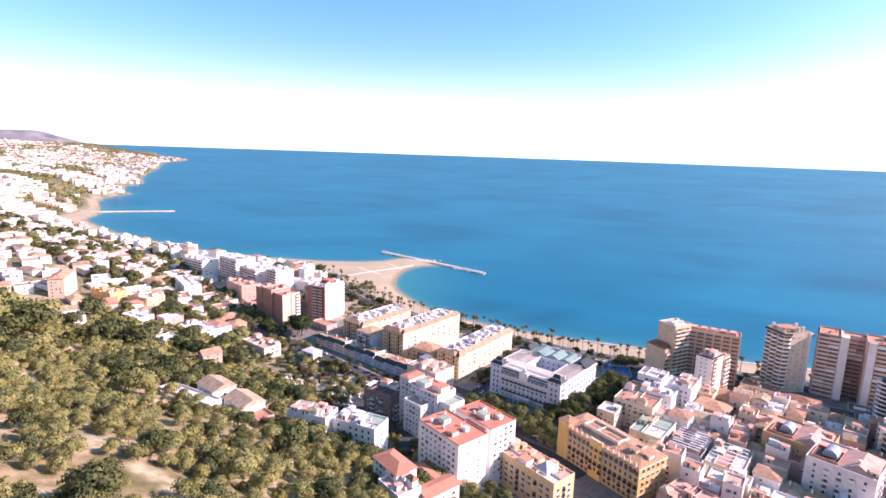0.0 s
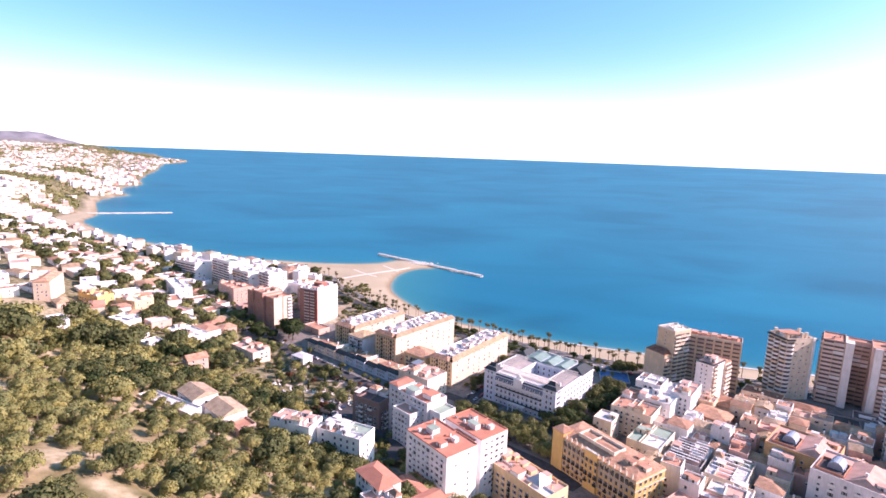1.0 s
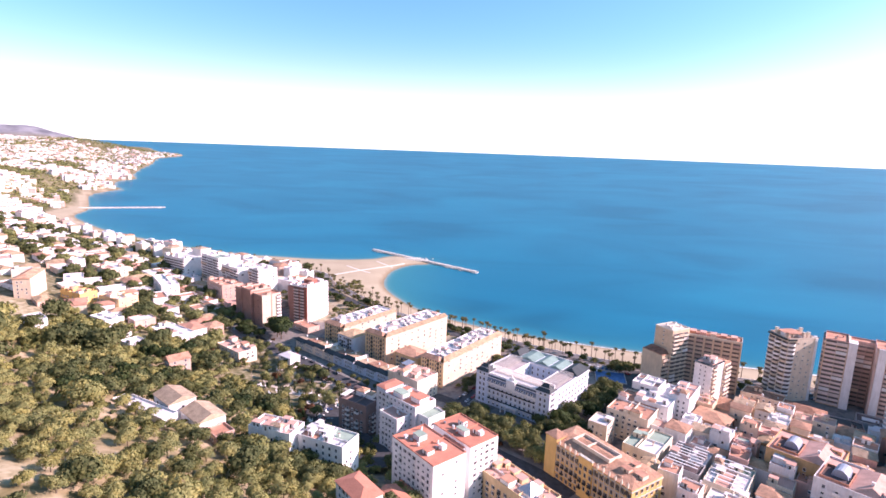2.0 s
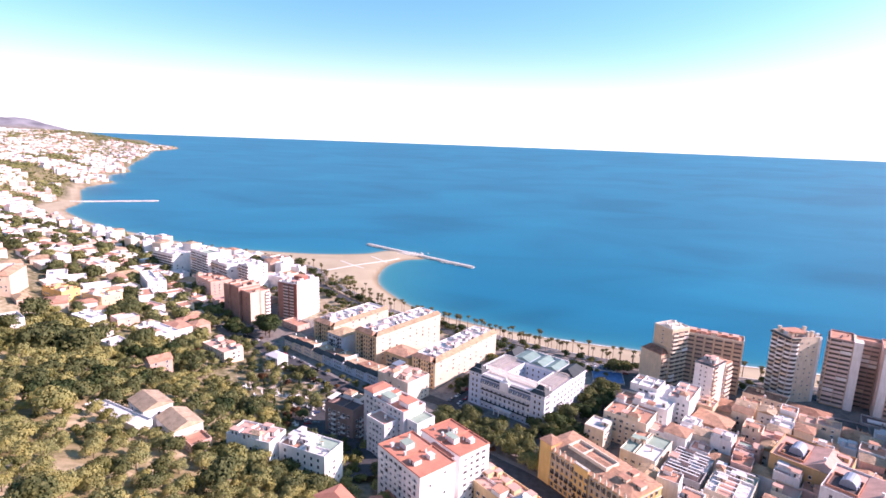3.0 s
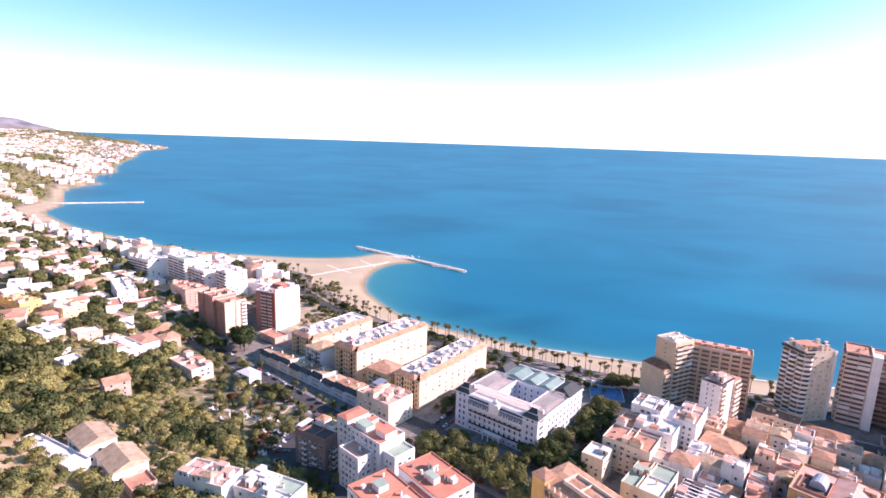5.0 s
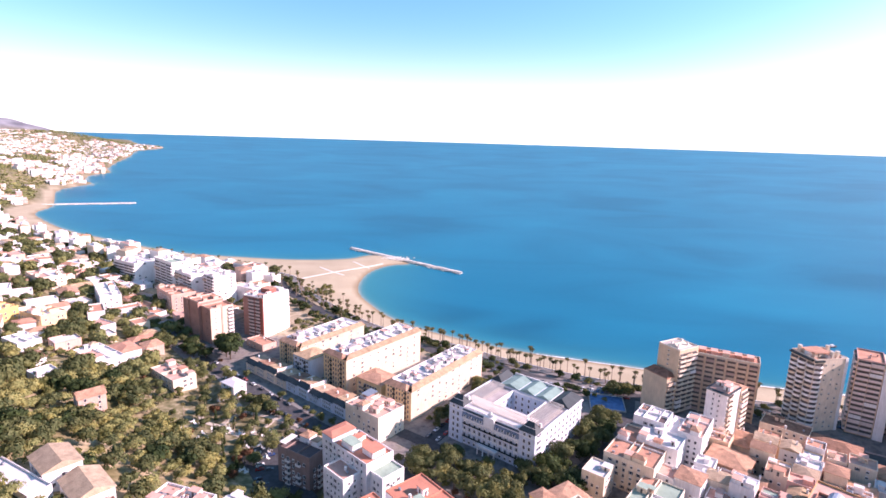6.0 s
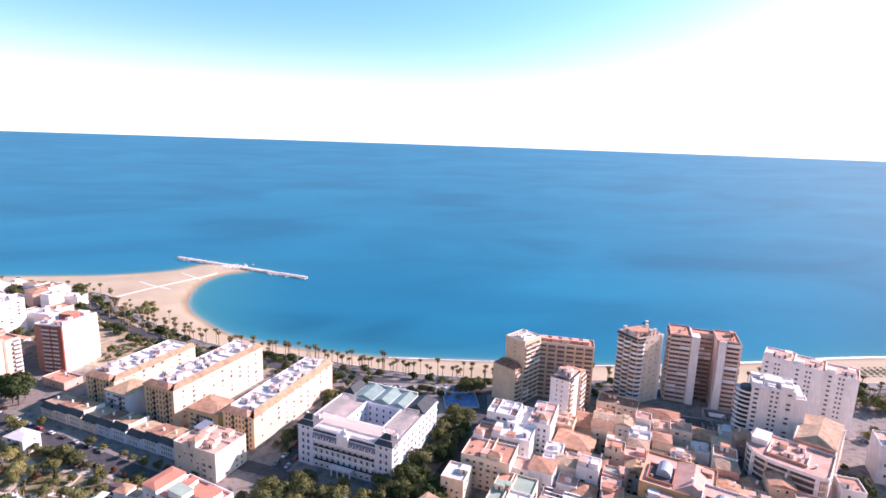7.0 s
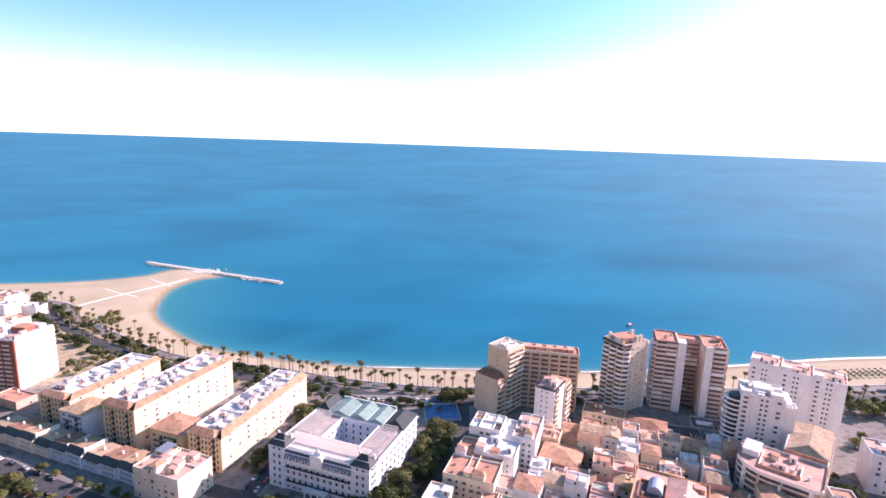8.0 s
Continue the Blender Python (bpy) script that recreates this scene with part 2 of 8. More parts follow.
SHORE = [(6000, -4000), (1500, 180), (800, 340), (541, 397), (456, 411), (399, 417), (279, 437), (188, 466), (110, 491), (42, 525), (-9, 565),
         (-38, 610), (-56, 650), (-62, 692), (-57, 745), (-36, 785), (-10, 797), (-14, 806), (-42, 843), (-70, 843), (-95, 818),
         (-158, 804), (-240, 811), (-340, 831), (-464, 900), (-592, 978), (-722, 1095), (-775, 1160), (-806, 1250), (-892, 1383), (-990, 1533), (-1028, 1632)]
COVE = [(-1033, 1782), (-1090, 1806), (-1256, 2100), (-1226, 2194), (-1387, 2436), (-1600, 2869), (-1887, 3518), (-2374, 4495), (-2615, 5500), (-3300, 6300), (-5200, 9500), (-30000, 14000), (-30000, -9000), (6000, -9000)]
PROMENADE = [(6000, -4100), (1500, 90), (800, 280), (541, 335), (437, 357), (330, 382), (260, 402), (171, 426), (128, 442), (85, 466), (41, 497), (-5, 522), (-38, 548),
             (-82, 600), (-122, 655), (-150, 705), (-250, 752), (-350, 795), (-480, 870), (-620, 950), (-765, 1075), (-846, 1180), (-862, 1275), (-930, 1398), (-1030, 1545), (-1062, 1640)]
COVE2 = [(x - 9, y + 3) for x, y in COVE[:-2]] + COVE[-2:]


def inside_by(poly, x, y):
    """Signed distance to a closed line: positive on the land."""
    x, y = np.asarray(x, float), np.asarray(y, float)
    best = np.full(x.shape, 1e18)
    odd = np.zeros(x.shape, bool)
    for (ax, ay), (bx, by) in zip(poly, poly[1:] + poly[:1]):
        ex, ey = bx - ax, by - ay
        t = np.clip(((x - ax) * ex + (y - ay) * ey) / (ex * ex + ey * ey), 0, 1)
        best = np.minimum(best, (x - ax - t * ex) ** 2 + (y - ay - t * ey) ** 2)
        if ay != by:
            odd ^= ((ay > y) != (by > y)) & (x < ex * (y - ay) / ey + ax)
    return np.where(odd, 1, -1) * np.sqrt(best)


def smooth_line(pts, n=4):
    """A rounded line through the points."""
    out = []
    for i in range(len(pts) - 1):
        p0, p1, p2, p3 = (Vector(pts[max(0, min(len(pts) - 1, i + k))]) for k in (-1, 0, 1, 2))
        for j in range(n):
            t = j / n
            out.append(tuple(0.5 * ((2 * p1) + (p2 - p0) * t + (2 * p0 - 5 * p1 + 4 * p2 - p3) * t * t + (3 * p1 - p0 - 3 * p2 + p3) * t ** 3)))
    return out + [pts[-1]]


LAND = smooth_line(SHORE) + COVE
TOWN = smooth_line(PROMENADE, 3) + COVE2


def step(a, b, v):
    t = np.clip((v - a) / (b - a), 0, 1)
    return t * t * (3 - 2 * t)


def ripple(x, y):
    return np.sin(x * 0.031 + 1.7 * np.sin(y * 0.013)) * np.sin(y * 0.027 + 1.3 * np.sin(x * 0.019 + 2))


def far_hills(x, y):
    """The mountain and the wooded ridge at the end of the bay."""
    u, v = (x + 5600) * 0.784 + (y - 7100) * 0.621, -(x + 5600) * 0.621 + (y - 7100) * 0.784
    rough = 1 + 0.10 * np.sin(u / 130) * np.sin(v / 170 + 1)
    return 178 * np.exp(-(u / 720) ** 2 - (v / 1300) ** 2) * rough + 92 * np.exp(-(np.hypot(x + 3450, y - 5700) / 700) ** 2) * rough


def height(x, y):
    x, y = np.asarray(x, float), np.asarray(y, float)
    sd, town = inside_by(LAND, x, y), inside_by(TOWN, x, y)
    h1 = -0.25 * x - 0.32 * y + 88
    h2 = 0.20 * (-x - 150) - 0.13 * (y - 450)
    h2 = 95 * (1 - np.exp(-np.maximum(h2, 0) / 85))
    h = np.maximum(h1, h2)
    h = np.where(h > 0, np.sqrt(h * h + 9) - 3, 0.0) * step(5, 170, town)
    h = h + step(10, 60, h) * (2.5 * ripple(x, y) + 1.2 * ripple(2.3 * x + 40, 2.6 * y))
    h = h + far_hills(x, y) * step(0, 700, sd)
    beach = np.where(sd > 0, 3.2 * (1 - np.exp(-np.maximum(sd, 0) / 22)), np.maximum(sd * 0.07, -4))
    return beach + 1.8 * step(0, 25, town) + h


CLEARINGS = [(-325, 415, 40, 26), (-141, 196, 9, 5), (-128, 196, 8, 4), (-118, 172, 8, 8), (-106, 134, 5, 6), (-93, 158, 8, 4), (-79, 152, 7, 5), (-76, 134, 4, 6), (-60, 150, 5, 4), (-150, 165, 9, 6), (-190, 234, 9, 4), (-40, 160, 7, 5)]


def clearing(x, y):
    """1 on the bare, dusty clearings of the hillside."""
    x, y = np.asarray(x, float), np.asarray(y, float)
    v = np.zeros(x.shape)
    for cx, cy, rx, ry in CLEARINGS:
        v = np.maximum(v, np.exp(-((x - cx) / rx) ** 4 - ((y - cy + 0.25 * (x - cx)) / ry) ** 4))
    return v


LOW_X, LOW_Y, PACE = -1000.0, 0.0, 4.0
_gx, _gy = np.meshgrid(LOW_X + PACE * np.arange(401), LOW_Y + PACE * np.arange(321), indexing="ij")
HEIGHTS, TOWNS = height(_gx, _gy), inside_by(TOWN, _gx, _gy)


def looked_up(table, x, y):
    u, v = (x - LOW_X) / PACE, (y - LOW_Y) / PACE
    i, j = min(max(int(u), 0), 399), min(max(int(v), 0), 319)
    u, v = u - i, v - j
    return float((table[i, j] * (1 - u) + table[i + 1, j] * u) * (1 - v) + (table[i, j + 1] * (1 - u) + table[i + 1, j + 1] * u) * v)


def ground_at(x, y):
    return looked_up(HEIGHTS, x, y)


def town_at(x, y):
    return looked_up(TOWNS, x, y)


def polar(rings, angles):
    """Rings and spokes round the hub; closed round."""
    R, A = np.meshgrid(rings, angles, indexing="ij")
    return HUB.x + R * np.sin(A), HUB.y + R * np.cos(A)


def sheet(name, x, y, z, material):
    nr, na = x.shape
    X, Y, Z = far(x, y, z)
    co = np.stack([X, Y, Z], -1).reshape(-1, 3)
    i, j = np.meshgrid(np.arange(nr - 1), np.arange(na), indexing="ij")
    j2 = (j + 1) % na
    f = np.stack([i * na + j, (i + 1) * na + j, (i + 1) * na + j2, i * na + j2], -1).reshape(-1, 4)
    me = bpy.data.meshes.new(name)
    me.from_pydata(co.tolist(), [], f[:, ::-1].tolist())
    me.materials.append(material)
    me.polygons.foreach_set("use_smooth", [True] * len(me.polygons))
    me.update()
    return new(name, me)


def mark(ob, name, values):
    a = ob.data.attributes.new(name, "FLOAT", "POINT")
    a.data.foreach_set("value", np.asarray(values, dtype=np.float32).ravel())


ANGLES = np.radians(np.concatenate([np.arange(-52, 72, 0.4), np.arange(72, 308, 4.0)]))
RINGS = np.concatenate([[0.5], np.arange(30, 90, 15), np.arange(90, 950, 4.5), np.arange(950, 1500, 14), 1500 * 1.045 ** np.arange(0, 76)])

# ground: dry soil on the hill, paving in the town, sand by the sea
GROUND, nt, b = nodes_of("ground_cover")


def attr(nt, name):
    n = nt.nodes.new("ShaderNodeAttribute")
    n.attribute_name = name
    return n.outputs["Fac"]


n1, n2, n3 = grain(nt, 0.03, 6), grain(nt, 0.25, 6), grain(nt, 1.4, 5)
soil = ramp(nt, n1.outputs[0], [(0.34, (0.17, 0.15, 0.07)), (0.46, (0.30, 0.235, 0.13)), (0.56, (0.46, 0.36, 0.24)), (0.7, (0.36, 0.29, 0.16))]).outputs[0]
soil = blend(nt, "MULTIPLY", 0.75, soil, ramp(nt, n2.outputs[0], [(0.35, (0.45, 0.48, 0.38)), (0.62, (1, 1, 1))]).outputs[0])
street = ramp(nt, n2.outputs[0], [(0.3, (0.12, 0.112, 0.108)), (0.55, (0.24, 0.215, 0.20)), (0.75, (0.17, 0.16, 0.12))]).outputs[0]
sand = ramp(nt, n1.outputs[0], [(0.3, (0.40, 0.33, 0.23)), (0.7, (0.48, 0.40, 0.285))]).outputs[0]
sand = blend(nt, "MULTIPLY", 0.4, sand, ramp(nt, n3.outputs[0], [(0.3, (0.75, 0.74, 0.72)), (0.6, (1, 1, 1))]).outputs[0])
wet = blend(nt, "MULTIPLY", attr(nt, "wet"), sand, (0.62, 0.55, 0.48))
col = blend(nt, "MIX", attr(nt, "hill"), street, soil)
lawn = ramp(nt, n2.outputs[0], [(0.35, (0.10, 0.095, 0.045)), (0.55, (0.22, 0.19, 0.11)), (0.7, (0.38, 0.32, 0.23))]).outputs[0]
dust = ramp(nt, n2.outputs[0], [(0.3, (0.24, 0.20, 0.11)), (0.5, (0.40, 0.33, 0.21)), (0.65, (0.50, 0.41, 0.29))]).outputs[0]
col = blend(nt, "MIX", attr(nt, "garden"), col, lawn)
col = blend(nt, "MIX", attr(nt, "bare"), col, dust)
# distant haze put into the blue-grey rock colour of the mountain
hazed_rock = ramp(nt, grain(nt, 0.012, 6).outputs[0], [(0.35, (0.13, 0.13, 0.15)), (0.5, (0.20, 0.20, 0.225)), (0.65, (0.28, 0.275, 0.30))]).outputs[0]
col = blend(nt, "MIX", attr(nt, "rock"), col, hazed_rock)
col = blend(nt, "MIX", attr(nt, "sand"), col, wet)
nt.links.new(col, b.inputs["Base Color"])
b.inputs["Roughness"].default_value = 0.95
b.inputs["Specular IOR Level"].default_value = 0.15
bump(nt, b, n3.outputs[0], 0.5, 0.25)

gx, gy = polar(RINGS, ANGLES)
gsd, gtown = inside_by(LAND, gx, gy), inside_by(TOWN, gx, gy)
gz = height(gx, gy)
ground = sheet("ground", gx, gy, gz, GROUND)
tagged(ground, "dry hillside, paved town ground and sandy beach", "ground", kind="structure")
mark(ground, "rock", step(40, 80, far_hills(gx, gy)) * step(-3900, -4300, gx))
mark(ground, "sand", step(1.0, -3.0, gtown))
mark(ground, "wet", step(7.0, 0.0, gsd))
garden = step(-12, -20, (gx + 97) * 0.77 + (gy - 432) * 0.64) * step(-230, -200, gx) * step(10, -30, gx) * step(250, 275, gy)
mark(ground, "hill", np.maximum(step(9, 18, gz), garden))
slope = step(-185, -215, gx) * step(385, 410, gy)
mark(ground, "garden", np.maximum(garden * step(16, 8, gz), slope))
park = np.maximum(step(36, 28, gtown), step(95, 80, gtown) * step(-175, -165, gx) * step(500, 510, gy)) * step(-2, 2, gtown) * step(45, 25, gx) * step(-420, -380, gx)
mark(ground, "bare", np.maximum(clearing(gx, gy) * step(9, 18, gz), 0.75 * park))

# sea
SEA, nt, b = nodes_of("sea_water")
s1, s2 = grain(nt, 0.0042, 5, stretch=(0.75, 1.15, 1)), grain(nt, 0.35, 5, stretch=(0.6, 1.2, 1))
s1.inputs["Distortion"].default_value = 0.9
deep = ramp(nt, s1.outputs[0], [(0.30, (0.0002, 0.110, 0.194)), (0.46, (0.0002, 0.136, 0.234)), (0.58, (0.0003, 0.152, 0.256)), (0.74, (0.0004, 0.178, 0.288))]).outputs[0]
deep = blend(nt, "MULTIPLY", attr(nt, "weed"), deep, (0.5, 0.68, 0.74))
shal = blend(nt, "MIX", attr(nt, "shallow"), deep, (0.030, 0.205, 0.235))
shal = blend(nt, "MIX", attr(nt, "edge"), shal, (0.36, 0.36, 0.30))
nt.links.new(shal, b.inputs["Base Color"])
b.inputs["Roughness"].default_value = 0.36
b.inputs["IOR"].default_value = 1.33
b.inputs["Specular IOR Level"].default_value = 0.07
bump(nt, b, s2.outputs[0], 0.22, 0.4)
level = put(nt, "ShaderNodeCombineXYZ", X=0.0, Y=0.0, Z=1.0)
nt.links.new(level.outputs[0], b.inputs["Normal"].links[0].from_node.inputs["Normal"])
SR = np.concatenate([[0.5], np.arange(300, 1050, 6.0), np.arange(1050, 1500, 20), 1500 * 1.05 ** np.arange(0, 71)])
sx, sy = polar(SR, ANGLES)
ssd = inside_by(LAND, sx, sy)
sea = sheet("sea", sx, sy, np.zeros(sx.shape), SEA)
tagged(sea, "calm deep blue sea, turquoise over the shallows", "sea", kind="structure")
cove = np.exp(-((sx + 28) / 52) ** 2 - ((sy - 690) / 105) ** 2) + 0.12 * np.exp(-((sx - 60) / 90) ** 2 - ((sy - 560) / 40) ** 2)
mark(sea, "shallow", np.clip(np.exp(np.minimum(ssd, 0) / 15) * 0.6 + 0.25 * np.exp(np.minimum(ssd, 0) / 40) + 0.32 * cove, 0, 1))
weed = np.exp(-((sx - 66) / 100) ** 4 - ((sy - 566 - 0.25 * (62 - sx)) / 50) ** 4) * (0.72 + 0.28 * np.sin(sx * 0.06 + 2 * np.sin(sy * 0.05)))
mark(sea, "weed", np.clip(weed * step(-12, -30, ssd), 0, 1))
mark(sea, "edge", 0.75 * np.exp(np.minimum(ssd, 0) / 2.2))

# ---------------------------------------------------------------- shapes


class Shape:
    """Gathers boxes, prisms and faces, with a material for each, into one mesh."""

    def __init__(self):
        self.v, self.f, self.m, self.mats = [], [], [], []

    def slot(self, material):
        if material not in self.mats:
            self.mats.append(material)
        return self.mats.index(material)

    def faces(self, verts, faces, material):
        k, s = len(self.v), self.slot(material)
        self.v += [tuple(p) for p in verts]
        self.f += [tuple(k + i for i in f) for f in faces]
        self.m += [s] * len(faces)
        return self

    def box(self, x0, y0, z0, x1, y1, z1, material):
        return self.faces([(x0, y0, z0), (x1, y0, z0), (x1, y1, z0), (x0, y1, z0), (x0, y0, z1), (x1, y0, z1), (x1, y1, z1), (x0, y1, z1)],
                          [(3, 2, 1, 0), (4, 5, 6, 7), (0, 1, 5, 4), (1, 2, 6, 5), (2, 3, 7, 6), (3, 0, 4, 7)], material)

    def hip(self, x0, y0, x1, y1, z, rise, material, hipped=1.0, thick=0.18):
        """A ridged roof along its longer side, with an eave of some thickness; hipped 0: gables."""
        w, d = x1 - x0, y1 - y0
        if w >= d:
            o = hipped * d / 2
            a, c = (x0 + o, (y0 + y1) / 2, z + rise), (x1 - o, (y0 + y1) / 2, z + rise)
            tops = [(0, 1, 5, 4), (1, 2, 5), (2, 3, 4, 5), (3, 0, 4)]
        else:
            o = hipped * w / 2
            a, c = ((x0 + x1) / 2, y0 + o, z + rise), ((x0 + x1) / 2, y1 - o, z + rise)
            tops = [(0, 1, 4), (1, 2, 5, 4), (2, 3, 5), (3, 0, 4, 5)]
        vs = [(x0, y0, z), (x1, y0, z), (x1, y1, z), (x0, y1, z), a, c] + [(x0, y0, z - thick), (x1, y0, z - thick), (x1, y1, z - thick), (x0, y1, z - thick)]
        return self.faces(vs, tops + [(6, 7, 1, 0), (7, 8, 2, 1), (8, 9, 3, 2), (9, 6, 0, 3), (9, 8, 7, 6)], material)

    def cone(self, x, y, z0, z1, r0, r1, n, material, caps=True):
        vs = []
        for z, r in ((z0, r0), (z1, r1)):
            vs += [(x + r * math.cos(2 * math.pi * i / n), y + r * math.sin(2 * math.pi * i / n), z) for i in range(n)]
        fs = [(i, (i + 1) % n, n + (i + 1) % n, n + i) for i in range(n)]
        if caps:
            fs += [tuple(range(n, 2 * n)), tuple(reversed(range(n)))]
        return self.faces(vs, fs, material)

    def parapet(self, x0, y0, x1, y1, z, h, t, material):
        self.box(x0, y0, z, x1, y0 + t, z + h, material).box(x0, y1 - t, z, x1, y1, z + h, material)
        return self.box(x0, y0 + t, z, x0 + t, y1 - t, z + h, material).box(x1 - t, y0 + t, z, x1, y1 - t, z + h, material)

    def mesh(self, name):
        me = bpy.data.meshes.new(name)
        me.from_pydata(self.v, [], self.f)
        for m in self.mats:
            me.materials.append(m)
        me.polygons.foreach_set("material_index", self.m)
        me.update()
        return me


def part(name, shape, parent, at=None, label=""):
    """One mesh under a thing or a part; shape: a Shape or a mesh to share."""
    me = shape.mesh(name) if isinstance(shape, Shape) else shape
    ob = new(name, me)
    ob.parent = parent
    if at is not None:
        ob.matrix_basis = at
    if label:
        tagged(ob, label)
    return ob


def thing(name, x, y, z, turn, label, category, group=""):
    ob = new(name)
    ob.matrix_basis = pose(x, y, z, 0, 0, turn)
    ob.empty_display_size = 1.0
    return tagged(ob, label, category, group)


MESHES = {}


def window_mesh(w, h, kind, trim):
    """A window on a wall that faces -Y, all in one piece: a raised frame round set-back glass, with sill, shutters or half-drawn blind."""
    key = ("window", round(w, 2), round(h, 2), kind, trim.name)
    if key in MESHES:
        return MESHES[key]
    s = Shape()
    t = 0.1
    x0, x1, z0, z1 = -w / 2, w / 2, 0.0, h
    lip = 0.4 if kind == "ledge" else 0.12
    vs = []
    for ex, y, up in ((t, 0.05, t), (t, -0.12, t), (0, -0.12, 0), (0, -0.02, 0)):
        top = -lip if (kind == "ledge" and y == -0.12 and ex) else y
        vs += [(x0 - ex, y - (0.12 if y == -0.12 and ex else 0), z0 - up), (x1 + ex, y - (0.12 if y == -0.12 and ex else 0), z0 - up), (x1 + ex, top, z1 + up), (x0 - ex, top, z1 + up)]
    ring = []
    for k in range(3):
        for i in range(4):
            j = (i + 1) % 4
            ring.append((4 * k + i, 4 * k + j, 4 * k + 4 + j, 4 * k + 4 + i))
    s.faces(vs, ring, trim)
    g = len(s.v)
    if kind == "blind":
        s.v += [(x1, -0.02, h * 0.55), (x0, -0.02, h * 0.55)]
        s.f += [(12, 13, g, g + 1), (g + 1, g, 14, 15)]
        s.m += [s.slot(GLASS), s.slot(RAIL_WHITE)]
    else:
        s.f.append((12, 13, 14, 15))
        s.m.append(s.slot(GLASS))
    if kind == "shutter":
        g = len(s.v)
        s.v += [(x0 - 0.5, -0.1, z0), (x0 - 0.5, -0.1, z1), (x1 + 0.5, -0.1, z0), (x1 + 0.5, -0.1, z1)]
        s.f += [(g, 4, 7, g + 1), (5, g + 2, g + 3, 6)]
        s.m += [s.slot(SHUTTER)] * 2
    MESHES[key] = s.mesh("window")
    return MESHES[key]


def balcony_mesh(w, out, solid, slab, rim=1.0):
    """A balcony as one tray: slab below, a raised rim or railing on three sides."""
    key = ("balcony", round(w, 2), out, solid.name, slab.name, rim)
    if key in MESHES:
        return MESHES[key]
    s = Shape()
    X, t = w / 2, 0.1
    s.v += [(-X, 0, -0.2), (X, 0, -0.2), (X, -out, -0.2), (-X, -out, -0.2), (-X, 0, rim), (X, 0, rim), (X, -out, rim), (-X, -out, rim),
            (-X + t, 0, rim), (X - t, 0, rim), (X - t, -out + t, rim), (-X + t, -out + t, rim), (-X + t, 0, 0), (X - t, 0, 0), (X - t, -out + t, 0), (-X + t, -out + t, 0)]
    s.f += [(0, 1, 2, 3), (12, 15, 14, 13)]
    s.m += [s.slot(slab)] * 2
    wall = [(1, 5, 6, 2), (2, 6, 7, 3), (3, 7, 4, 0), (5, 9, 10, 6), (6, 10, 11, 7), (7, 11, 8, 4), (9, 13, 14, 10), (10, 14, 15, 11), (11, 15, 12, 8)]
    s.f += wall
    s.m += [s.slot(solid)] * len(wall)
    MESHES[key] = s.mesh("balcony")
    return MESHES[key]


def bay_mesh(w, out, solid, slab, rim=1.2):
    """A balcony with the glazed opening behind it, recess shade in its colour, in one piece."""
    key = ("bay", round(w, 2), out, solid.name, slab.name, rim)
    if key not in MESHES:
        me = balcony_mesh(w, out, solid, slab, rim)
        s = Shape()
        s.v = [tuple(v.co) for v in me.vertices]
        s.f = [tuple(p.vertices) for p in me.polygons]
        s.mats = [m for m in me.materials]
        s.m = [p.material_index for p in me.polygons]
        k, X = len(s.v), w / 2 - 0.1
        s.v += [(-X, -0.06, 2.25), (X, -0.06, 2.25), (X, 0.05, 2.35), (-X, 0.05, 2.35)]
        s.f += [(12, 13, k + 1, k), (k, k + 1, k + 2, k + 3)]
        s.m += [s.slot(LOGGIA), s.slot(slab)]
        MESHES[key] = s.mesh("balcony")
    return MESHES[key]


FACES = {"front": (0, lambda u, w, d: (u, -d / 2)), "right": (90, lambda u, w, d: (w / 2, u)),
         "back": (180, lambda u, w, d: (-u, d / 2)), "left": (270, lambda u, w, d: (-w / 2, -u))}


def openings(body, w, d, face, z0, floors, storey, bays, ww=1.1, wh=1.6, kind="cross", trim=None, margin=1.6, balcony=None, every=1, skip=0.0, rng=random, sill=0.9, ox=0.0, oy=0.0):
    """Rows of windows, with balconies where given, on one face of a box w by d that stands round (ox, oy)."""
    turn, place = FACES[face]
    span = (w if face in ("front", "back") else d) - 2 * margin
    trim = trim or RAIL_WHITE
    for k in range(floors):
        z = z0 + k * storey + sill
        for i in range(bays):
            if rng.random() < skip:
                continue
            u = -span / 2 + span * (i + 0.5) / bays
            px, py = place(u, w, d)
            out = bool(balcony) and i % every == every // 2
            kd = kind
            if kind == "mixed":
                kd = rng.choice(("cross", "blind", "shutter"))
            hh = wh + (sill if out else 0) * 0.8
            part("window", window_mesh(ww, hh, kd, trim), body, pose(ox + px, oy + py, z - (sill * 0.8 if out else 0), 0, 0, turn))
            if out:
                bw, bo, bs, bl = balcony
                part("balcony", balcony_mesh(bw, bo, bs, bl), body, pose(ox + px, oy + py, z - sill + 0.12, 0, 0, turn))


